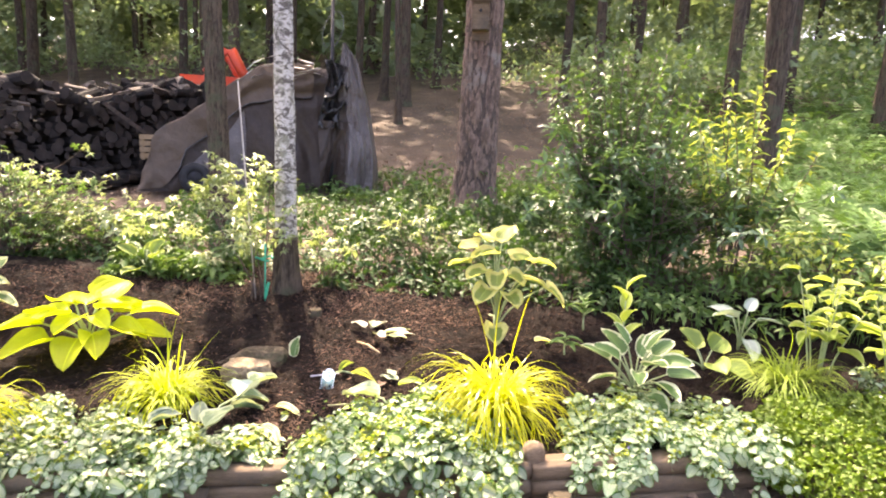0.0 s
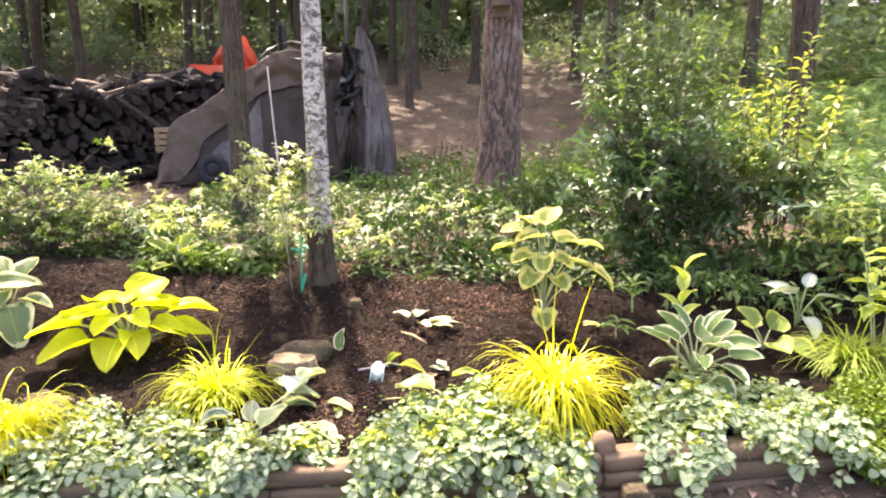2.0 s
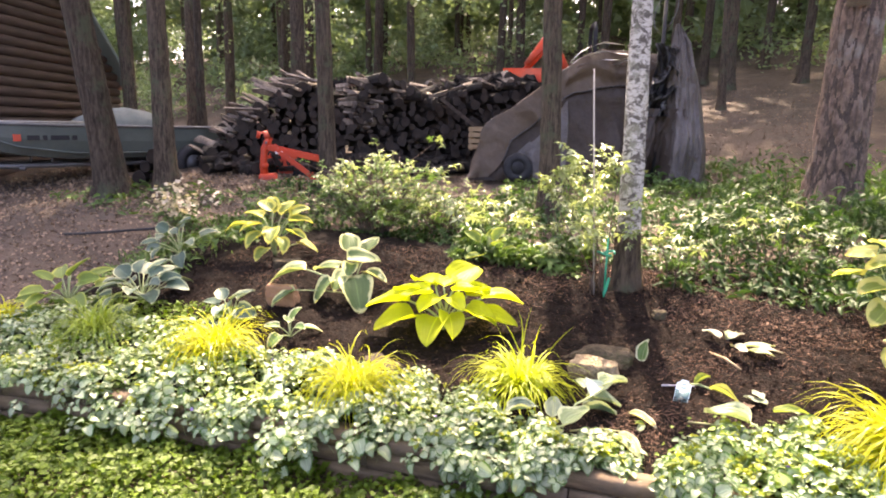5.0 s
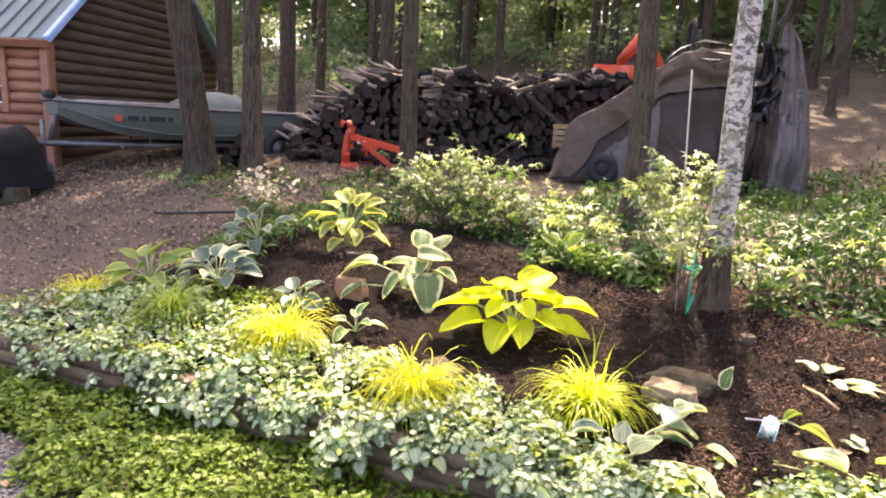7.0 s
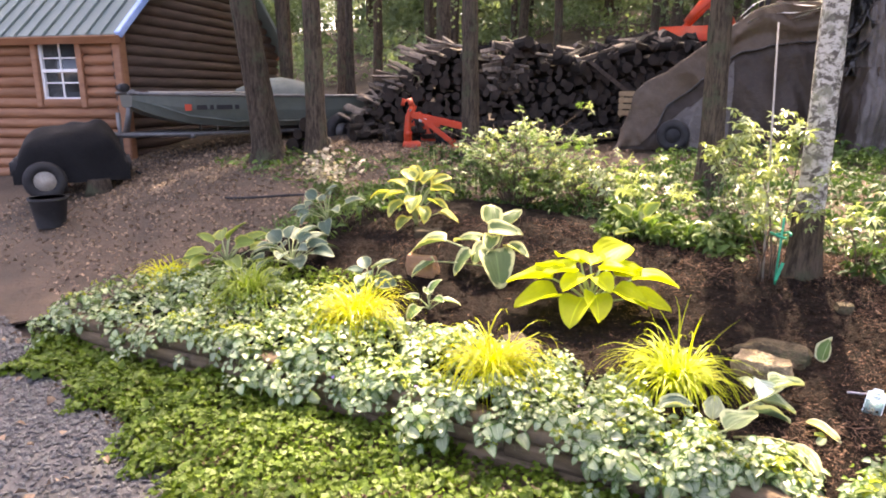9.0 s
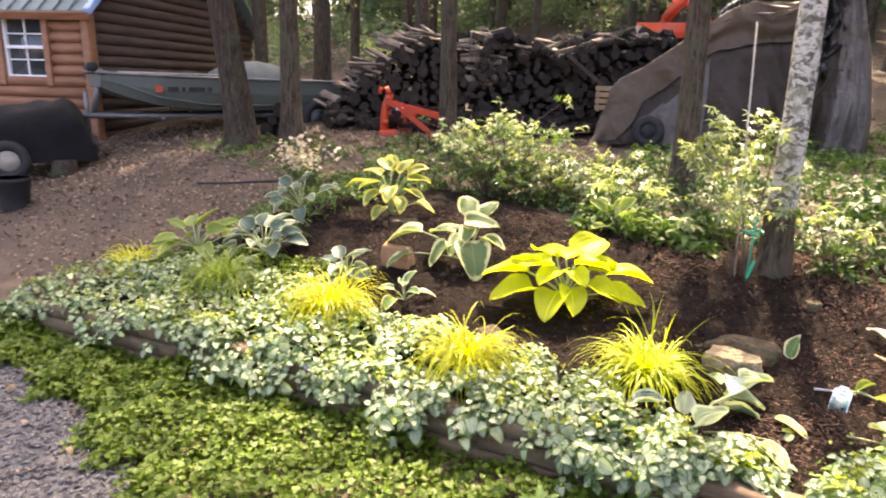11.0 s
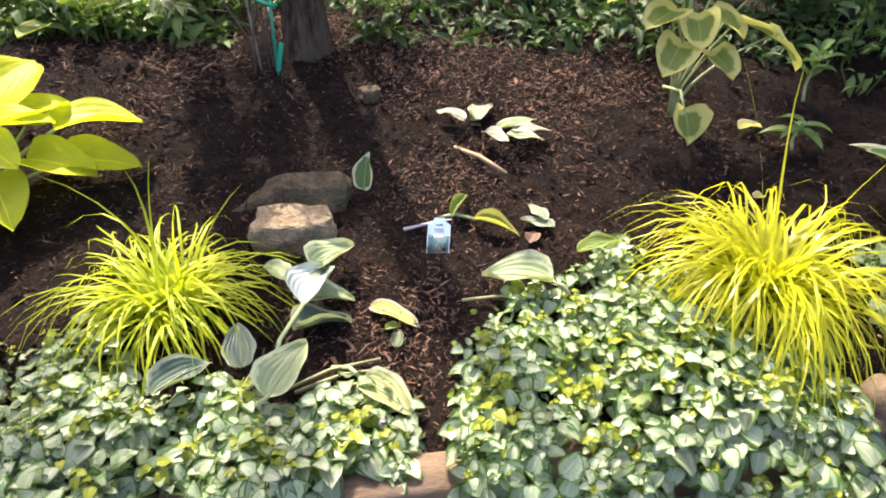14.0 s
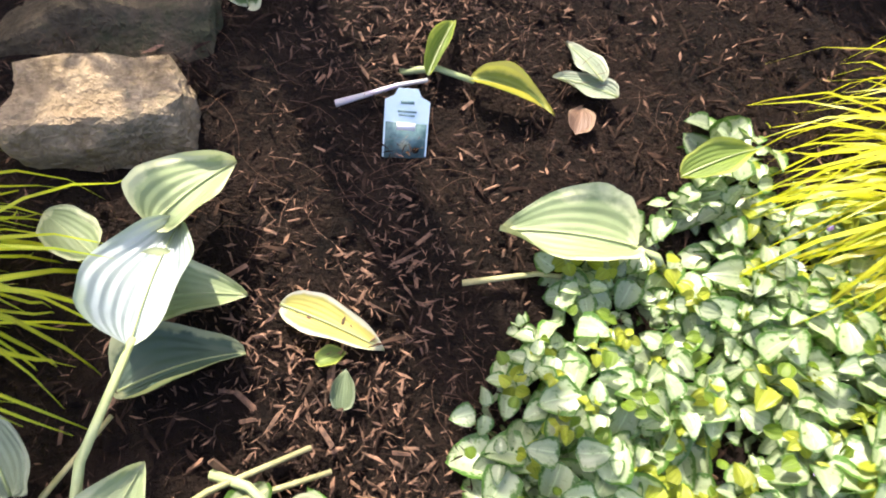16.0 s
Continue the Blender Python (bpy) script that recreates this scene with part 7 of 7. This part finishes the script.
# ---- orange machines ----


def build_implement():
    ob = thing("tractor_implement", -6.56, 6.46, float(land(-6.7, 6.4)) - 0.2, "orange three-point tractor implement before the woodpile", "farm implement", rz=42)
    for k, sy in enumerate((-0.2, 0.28)):
        part("upright", tube([(-0.36, sy, 0.10), (-0.38, sy, 0.35), (-0.36, sy, 0.58), (-0.30, sy, 0.72)], [0.065, 0.05, 0.045, 0.04], 8), ORANGE, ob)
        part("shoe", rock(0.26, 0.16, 0.22, 3.0 + k, None, 0.05, 3), ORANGE, ob, "rounded orange casting at the foot").matrix_basis = pose(-0.32, sy, 0.14)
        part("brace", box(0.86, 0.04, 0.075, (0.10, sy - 0.05, 0.50), 0.012, pose(0, 0, 0, 0, 13, 0)), ORANGE, ob, smooth=False)
        part("brace", box(0.70, 0.04, 0.07, (0.02, sy - 0.10, 0.40), 0.012, pose(0, 0, 0, 0, 38, 0)), ORANGE, ob, smooth=False)
        part("runner", box(0.62, 0.05, 0.09, (0.16, sy, 0.12), 0.015), ORANGE, ob, smooth=False)
        part("pin", tube([(-0.33, sy - 0.09, 0.66), (-0.33, sy + 0.09, 0.66)], [0.018, 0.018], 8), STEEL, ob)
    part("hook", tube([(-0.30, -0.2, 0.70), (-0.34, -0.2, 0.80), (-0.42, -0.2, 0.80), (-0.44, -0.2, 0.72)], [0.04, 0.04, 0.035, 0.025], 8), ORANGE, ob)
    part("cross_tube", tube([(-0.36, -0.3, 0.34), (-0.36, 0.38, 0.34)], [0.04, 0.04], 10), ORANGE, ob)
    part("cross_tube", tube([(0.46, -0.3, 0.22), (0.46, 0.38, 0.22)], [0.045, 0.045], 10), ORANGE, ob)
    part("back_plate", box(0.42, 0.04, 0.40, (-0.14, 0.18, 0.30), 0.03), ORANGE, ob, smooth=False)
    part("gearbox", box(0.22, 0.22, 0.2, (0.12, 0.05, 0.24), 0.05), BLACK, ob)
    part("label_plate", box(0.10, 0.006, 0.04, (-0.16, -0.31, 0.53), 0.002), WHITE, ob)
    wheel = part("gauge_wheel", ring(0.11, 0.045, 20, 8), BLACK, ob)
    wheel.matrix_basis = pose(0.60, 0.1, 0.155)


build_implement()


def build_tractor():
    ob = thing("orange_tractor", -4.62, 11.9, float(land(-5, 11.7)), "orange compact tractor parked behind the woodpile", "tractor", rz=24)
    z = 0.30
    part("hood", box(0.55, 1.3, 0.45, (-0.55, 0, 0.95 + z), 0.10, pose(0, 0, 0, 0, 0, 90)), ORANGE, ob)
    part("loader_arm", tube([(0.14, -0.5, 0.95 + z), (-0.20, -0.5, 1.62 + z), (-0.30, -0.5, 1.64 + z), (-0.66, -0.5, 1.20 + z)], [0.09, 0.10, 0.10, 0.06], 8), ORANGE, ob, "bent orange loader arm")
    part("loader_arm", tube([(0.14, 0.5, 0.95 + z), (-0.20, 0.5, 1.62 + z), (-0.30, 0.5, 1.64 + z), (-0.66, 0.5, 1.20 + z)], [0.09, 0.10, 0.10, 0.06], 8), ORANGE, ob)
    for sy in (-0.5, 0.5):
        part("fender", box(0.6, 0.3, 0.10, (0.45, sy, 1.12 + z), 0.04), ORANGE, ob)
        wheel = part("rear_wheel", ring(0.40, 0.16, 28, 8, 0, None, pose(0, 0, 0, 0, 0, 90)), BLACK, ob)
        wheel.matrix_basis = pose(0.45, sy * 1.15, 0.55)
        part("rim", tube([(0, -0.1, 0), (0, 0.1, 0)], [0.28, 0.28], 18), WHITE, wheel)
        wheel = part("front_wheel", ring(0.24, 0.10, 24, 8, 0, None, pose(0, 0, 0, 0, 0, 90)), BLACK, ob)
        wheel.matrix_basis = pose(-0.95, sy, 0.34)
    part("roll_bar", tube([(0.6, -0.42, 0.9 + z), (0.6, -0.42, 1.85 + z), (0.6, -0.3, 1.98 + z), (0.6, 0.3, 1.98 + z), (0.6, 0.42, 1.85 + z), (0.6, 0.42, 0.9 + z)], 0.04, 8), BLACK, ob)
    part("seat", box(0.4, 0.45, 0.12, (0.4, 0, 0.98 + z), 0.05), BLACK, ob)
    part("steering_wheel", ring(0.17, 0.018, 22, 6, 0, None, pose(0.0, 0, 1.35 + z, 0, -50, 0)), BLACK, ob)


build_tractor()


# ---- boat on its trailer ----


def build_boat():
    bow, stern = np.array([-9.34, 3.36]), np.array([-8.90, 7.52])
    L = float(np.linalg.norm(stern - bow))
    turn = math.degrees(math.atan2(stern[1] - bow[1], stern[0] - bow[0]))
    ob = thing("jon_boat", float(bow[0]), float(bow[1]), 1.02, "grey-green aluminium jon boat resting on a trailer", "boat", rz=turn)

    def half(u):
        return float(np.interp(u, [0, 0.04, 0.15, 0.35, 1], [0.28, 0.37, 0.54, 0.66, 0.66]))

    def keel(u):
        return float(np.interp(u, [0, 0.05, 0.15, 0.3, 1], [0.42, 0.28, 0.12, 0.03, 0.0]))

    def hull(u, v):
        # v from the near gunwale down, across the bottom and up the other side
        w, k, top = half(u), keel(u) * 0.75 + 0.10, 0.53 + 0.04 * (1 - u) ** 3
        y, z = [(-w, top), (-w * 0.98, top - (top - k) * 0.45), (-w * 0.93, k + 0.10), (-w * 0.82, k), (0, k - 0.01), (w * 0.82, k), (w * 0.93, k + 0.10), (w * 0.98, top - (top - k) * 0.45), (w, top)][round(v * 8)]
        return u * L, y, z
    s = sheet(hull, 30, 8)
    n = len(s.v[0])
    s.f.append(tuple(range(8, -1, -1)))
    s.k.append(0)
    s.f.append(tuple(range(n - 9, n)))
    s.k.append(0)
    part("hull", s, BOAT, ob, smooth=False)
    for sg in (-1, 1):
        part("gunwale", tube([(u * L, sg * half(u), 0.545 + 0.04 * (1 - u) ** 3) for u in np.linspace(0, 1, 20)], 0.022, 8), STEEL, ob, "bare metal gunwale")
        part("spray_rail", tube([(u * L, sg * (half(u) * 0.965 + 0.012), keel(u) + 0.17) for u in np.linspace(0.05, 1, 20)], 0.014, 6), BOAT, ob)
        part("bow_corner", box(0.16, 0.10, 0.06, (0.03, sg * 0.27, 0.59), 0.02), STEEL, ob)
    part("bow_deck", box(0.6, 0.66, 0.03, (0.4, 0, 0.50), 0.01), BOAT, ob, smooth=False)
    for k, u in enumerate((0.30, 0.62, 0.86)):
        part("bench", box(0.36, 2 * half(u) - 0.06, 0.05, (u * L, 0, 0.42), 0.015), BOAT, ob, smooth=False)

    def cover(u, v):
        a = math.pi * v
        k = max(0.0, math.sin(math.pi * u)) ** 0.38
        return (0.40 + 0.27 * u) * L, -0.55 * math.cos(a) * (0.9 + 0.1 * k), 0.52 + 0.30 * math.sin(a) ** 0.6 * k + 0.015 * noise.noise(Vector((u * 9, v * 6, 0)))
    part("cover", sheet(cover, 40, 16), CANVAS, ob, "rounded grey canvas hump over the seats")
    part("motor", box(0.28, 0.34, 0.42, (L + 0.14, 0.05, 0.66), 0.08), BLACK, ob, "black outboard motor")
    part("motor_leg", box(0.14, 0.12, 0.7, (L + 0.12, 0.05, 0.25), 0.03), BLACK, ob)
    part("pole", tube([(0.2, -0.30, 0.60), (1.9, -0.45, 0.60)], 0.016, 6), POLE, ob, "pale pole lying along the gunwale")
    # registration: orange sticker and plain bars
    part("sticker", box(0.085, 0.006, 0.085, (0.62, -0.548, 0.40), 0.001, pose(0, 0, 0, -4, 0, -8)), ORANGE, ob, "orange registration sticker", smooth=False)
    for i, w in enumerate((0.14, 0.05, 0.22, 0.06)):
        x = (0.80, 0.93, 1.10, 1.27)[i]
        u = x / L
        part("mark", box(w, 0.006, 0.06, (x, -half(u) * 0.985 - 0.010, 0.40), 0.001, pose(0, 0, 0, -3, 0, -5)), BLACK, ob, "dark registration mark", smooth=False)
    tr = thing("boat_trailer", float(bow[0]), float(bow[1]), float(land(bow[0], 4.5)) - 0.05, "galvanised boat trailer with a winch post and jack", "trailer", rz=turn)
    h = 0.30
    for sg in (-1, 1):
        part("side_rail", tube([(-0.35, sg * 0.04, h), (0.7, sg * 0.36, h), (3.6, sg * 0.5, h)], 0.035, 6), STEEL, tr)
        wheel = part("wheel", ring(0.20, 0.085, 26, 8, 0, None, pose(0, 0, 0, 0, 0, 90)), BLACK, tr)
        wheel.matrix_basis = pose(2.9, sg * 0.74, 0.27)
        part("rim", tube([(0, -0.06, 0), (0, 0.06, 0)], [0.13, 0.13], 16), STEEL, wheel)
        part("bunk", box(2.4, 0.09, 0.05, (2.1, sg * 0.33, h + 0.16), 0.01), TIMBER, tr, smooth=False)
        for x in (1.1, 2.1, 3.1):
            part("bunk_bracket", bar((x, sg * 0.33, h - 0.02), (x, sg * 0.33, h + 0.15), 0.018), STEEL, tr)
    for x in (0.7, 2.0, 3.4):
        part("cross_bar", bar((x, -0.46, h - 0.03), (x, 0.46, h - 0.03), 0.03), STEEL, tr)
    part("tongue", box(0.8, 0.08, 0.08, (-0.10, 0, h), 0.01), STEEL, tr)
    part("winch_post", box(0.07, 0.07, 0.62, (0.02, 0, h + 0.3), 0.01, pose(0, 0, 0, 0, 14, 0)), STEEL, tr)
    part("winch", tube([(-0.02, -0.09, h + 0.62), (-0.02, 0.09, h + 0.62)], [0.06, 0.06], 12), BLACK, tr)
    part("jack", tube([(-0.15, -0.10, 0.03), (-0.15, -0.10, h + 0.3)], [0.025, 0.03], 8), STEEL, tr)
    part("jack_foot", tube([(-0.15, -0.10, 0.0), (-0.15, -0.10, 0.04)], [0.09, 0.06], 10), STEEL, tr)


build_boat()


# ---- cabin ----


def build_cabin():
    C = np.array([-9.94, 3.59])
    g = 0.35
    # local x runs along the gable wall, away from the corner; local -y along the eaves wall
    turn = math.degrees(math.atan2(0.866, -0.50))
    ob = thing("log_cabin", float(C[0]), float(C[1]), g, "small cabin of orange-stained log siding with a metal roof", "cabin", rz=turn)
    W, D, H = 4.9, 5.0, 2.12          # gable width, depth, eaves height
    # after the turn, local +y points along the eaves wall, away from the corner
    ridge = H + W / 2 * 0.85
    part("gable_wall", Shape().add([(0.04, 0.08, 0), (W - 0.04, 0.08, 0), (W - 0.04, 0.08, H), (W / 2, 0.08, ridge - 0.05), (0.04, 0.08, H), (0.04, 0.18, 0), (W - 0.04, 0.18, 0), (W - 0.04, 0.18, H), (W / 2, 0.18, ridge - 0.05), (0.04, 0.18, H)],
         [(0, 1, 2, 3, 4), (9, 8, 7, 6, 5), (0, 5, 6, 1), (1, 6, 7, 2), (2, 7, 8, 3), (3, 8, 9, 4), (4, 9, 5, 0)]), GABLE, ob, "weathered brown gable end, darkened for its shade", smooth=False)
    wx0, wx1, wz0, wz1 = 0.74, 1.40, 1.16, 2.0
    s = Shape()
    for a, b, lo, hi in ((0.04, wx0, 0, H), (wx1, D, 0, H), (wx0, wx1, 0, wz0), (wx0, wx1, wz1, H)):
        box(0.10, b - a, hi - lo, (0.13, (a + b) / 2, (lo + hi) / 2), 0, None, 0, s)
    part("eaves_wall", s, LOGWALL, ob, smooth=False)
    part("back_wall", box(W - 0.3, 0.1, H, (W / 2, D - 0.05, H / 2)), LOGWALL, ob, smooth=False)
    part("far_wall", box(0.1, D - 0.3, H, (W - 0.1, D / 2, H / 2)), LOGWALL, ob, smooth=False)
    c = 0.15
    rows = int(ridge / c)
    for i in range(rows):
        z = c * (i + 0.5)
        inset = max(0.0, (z - H) / 0.85)
        if inset < W / 2 - 0.2:
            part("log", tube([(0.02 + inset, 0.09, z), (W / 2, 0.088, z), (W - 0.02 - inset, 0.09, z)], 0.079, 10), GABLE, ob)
        if z < H:
            if wz0 - 0.03 < z < wz1 + 0.03:
                part("log", tube([(0.09, 0.02, z), (0.09, wx0 - 0.07, z)], 0.079, 10), LOGWALL, ob)
                part("log", tube([(0.09, wx1 + 0.07, z), (0.09, D, z)], 0.079, 10), LOGWALL, ob)
            else:
                part("log", tube([(0.09, 0.02, z), (0.09, D / 2, z), (0.09, D, z)], 0.079, 10), LOGWALL, ob)
    part("corner_board", box(0.14, 0.14, H, (0.03, 0.03, H / 2), 0.015), LOGWALL, ob, smooth=False)
    win = part("window", box(0.03, wx1 - wx0, wz1 - wz0, (0.10, (wx0 + wx1) / 2, (wz0 + wz1) / 2)), PANE, ob, "white-framed sash window with muntins")
    for y in (wx0, wx1):
        part("casing", box(0.07, 0.10, wz1 - wz0 + 0.2, (0.025, y + (0.05 if y == wx1 else -0.05), (wz0 + wz1) / 2), 0.008), LOGWALL, win, smooth=False)
        part("sash_stile", box(0.06, 0.045, wz1 - wz0, (0.07, y + (-0.02 if y == wx1 else 0.02), (wz0 + wz1) / 2), 0.006), WHITE, win, smooth=False)
    part("casing", box(0.07, wx1 - wx0 + 0.2, 0.10, (0.025, (wx0 + wx1) / 2, wz1 + 0.05), 0.008), LOGWALL, win, smooth=False)
    for z in (wz0 + 0.02, (wz0 + wz1) / 2, wz1 - 0.02):
        part("sash_rail", box(0.065, wx1 - wx0, 0.045, (0.072, (wx0 + wx1) / 2, z), 0.006), WHITE, win, smooth=False)
    part("muntin", box(0.02, 0.018, wz1 - wz0, (0.075, (wx0 + wx1) / 2, (wz0 + wz1) / 2)), WHITE, win, smooth=False)
    for z in (wz0 + 0.25, wz1 - 0.24):
        part("muntin", box(0.02, wx1 - wx0, 0.018, (0.075, (wx0 + wx1) / 2, z)), WHITE, win, smooth=False)
    ang = math.degrees(math.atan(0.85))
    slope = (W / 2 + 0.14) / math.cos(radians(ang))
    for sg in (0, 1):
        m = pose(-0.14 if not sg else W + 0.14, 0, H - 0.10, 0, -ang if not sg else ang + 180, 0) if not sg else pose(W + 0.14, 0, H - 0.10, 0, ang, 0) @ pose(0, 0, 0, 0, 0, 180) @ pose(0, -(D - 0.0), 0)
        r = Shape()
        box(slope, D + 0.3, 0.04, (slope / 2, D / 2, 0.02), 0.004, None, 0, r)
        roof = part("roof", r, ROOF, ob, "ribbed grey-green metal roof", smooth=False)
        roof.matrix_basis = m
        for k in range(23):
            part("rib", box(slope, 0.03, 0.03, (slope / 2, -0.1 + (D + 0.2) * k / 22, 0.053), 0.008), ROOF, roof, smooth=False)
        part("rake_trim", box(slope + 0.02, 0.09, 0.09, (slope / 2, -0.13 if not sg else D + 0.13, 0.03), 0.01), ROOF if sg else BLUEFILM, roof, "" if sg else "blue film on the rake trim", smooth=False)
        part("fascia", box(0.03, D + 0.28, 0.12, (-0.01, D / 2, -0.03), 0.005), LOGWALL, roof, smooth=False)


build_cabin()

# ---- yard things ----
cart = thing("dump_cart", -9.15, 2.55, float(land(-9.2, 2.4)), "garden cart under a black tarpaulin", "cart", rz=70)


def cart_skin(u, v):
    a = math.pi * v
    k = 0.85 + 0.15 * math.sin(math.pi * u)
    hx = 1.25 * (u - 0.5)
    e = 1 - abs(2 * u - 1) ** 6
    return hx, -0.45 * math.cos(a) * k, 0.30 + (0.66 + 0.06 * noise.noise(Vector((u * 6, v * 5, 0)))) * math.sin(a) ** 0.45 * (0.75 + 0.25 * u) * max(0.2, e) - 0.1 * (math.sin(a) < 0.15)


part("cover", sheet(cart_skin, 40, 26), BLACKCOVER, cart, "black tarpaulin draped in folds")
part("tray", box(1.3, 0.75, 0.25, (0, 0, 0.38), 0.05), BLACK, cart)
for sx in (-0.3,):
    for sy in (-0.44, 0.44):
        wheel = part("wheel", ring(0.17, 0.065, 24, 8, 0, None, pose(0, 0, 0, 0, 0, 90)), BLACK, cart)
        wheel.matrix_basis = pose(sx, sy, 0.235)
        part("rim", tube([(0, -0.035, 0), (0, 0.035, 0)], [0.12, 0.12], 18), POLE, wheel, "grey-white wheel rim")
part("handle", tube([(0.7, 0, 0.25), (1.0, -0.05, 0.10), (1.25, -0.08, 0.14)], 0.018, 7), BLACK, cart)
pot = thing("plant_pot", -7.92, 1.86, float(land(-7.9, 1.86)), "black plastic nursery pot on the dirt", "pot")
part("wall", tube([(0, 0, 0.0), (0, 0, 0.28), (0, 0, 0.29), (0, 0, 0.32), (0, 0, 0.32), (0, 0, 0.05)], [0.14, 0.18, 0.195, 0.195, 0.18, 0.13], 28, 0, None, False), BLACK, pot)
part("base", tube([(0, 0, 0.0), (0, 0, 0.02)], [0.14, 0.14], 28), BLACK, pot)
stump = thing("tree_stump", -8.7, 2.66, float(land(-8.7, 2.66)), "low cut stump at the edge of the yard", "stump")
part("bark", tube([(0, 0, -0.05), (0, 0, 0.05), (0, 0, 0.16)], [0.19, 0.145, 0.135], 18), BARK, stump)
part("cut_top", tube([(0, 0, 0.158), (0, 0, 0.166)], [0.127, 0.122], 18), CUT, stump)
slab = solid("stone_slab", rock(0.8, 0.45, 0.10, 3.3, None, 0.15, 3), STONE, "flat pale stone slab beside the cart", "stone", "", True, pose(-9.6, 3.15, float(land(-9.6, 3.15)) + 0.03, 0, 0, 60))
hose = solid("hose", tube([(-7.2 + 1.4 * t, 3.05 + 0.55 * t + 0.06 * math.sin(t * 8), float(land(-6.5, 3.1 + 0.5 * t)) + 0.02) for t in np.linspace(0, 1, 24)], 0.014, 7), BLACK, "thin black hose lying across the dirt", "hose")


def build_stake():
    cane = solid("garden_cane", tube([(-1.29, 3.72, soil(-1.3, 3.7) - 0.05), (-1.305, 3.64, 1.2), (-1.32, 3.56, 1.96)], [0.0055, 0.0055, 0.0045], 8), POLE, "tall pale cane beside the young azalea", "cane")
    st = thing("plant_stake", -1.22, 3.70, soil(-1.22, 3.70), "green plastic plant stake with a tie", "stake")
    part("rod", tube([(0, 0, -0.03), (0.01, 0, 0.40)], 0.006, 8), GREENPLASTIC, st)
    part("tie", tube([(0.055 * math.cos(a), 0.05 * math.sin(a), 0.30 + 0.01 * math.sin(2 * a)) for a in np.linspace(0, 5.6, 18)], 0.007, 6), GREENPLASTIC, st)
    part("label_strip", box(0.018, 0.003, 0.12, (0.02, -0.012, 0.08), 0.001, pose(0, 0, 0, 0, 14, 0)), GREENPLASTIC, st, smooth=False)
    bx = thing("bird_box", 0.10, 7.02, 2.86, "weathered wooden bird box nailed to the pine", "bird box")
    part("back_board", box(0.20, 0.022, 0.52, (0, 0.0, 0.16), 0.004), TIMBER, bx, smooth=False)
    b = part("front_board", box(0.17, 0.022, 0.30, (0, -0.14, 0.15), 0.004), TIMBER, bx, smooth=False)
    for sx in (-0.085, 0.085):
        part("side_board", box(0.02, 0.13, 0.30, (sx, -0.07, 0.15), 0.004), TIMBER, bx, smooth=False)
    part("floor_board", box(0.16, 0.13, 0.02, (0, -0.07, 0.01), 0.003), TIMBER, bx, smooth=False)
    part("roof_board", box(0.24, 0.22, 0.022, (0, -0.09, 0.32), 0.004, pose(0, 0, 0, 12, 0, 0)), TIMBER, bx, smooth=False)
    # no opening in the board: a black disc paints the hole's dark inside
    part("entrance", tube([(0, -0.153, 0.20), (0, -0.150, 0.20)], 0.02, 14), BLACK, bx, "round black disc for the shade in the entrance hole")


build_stake()
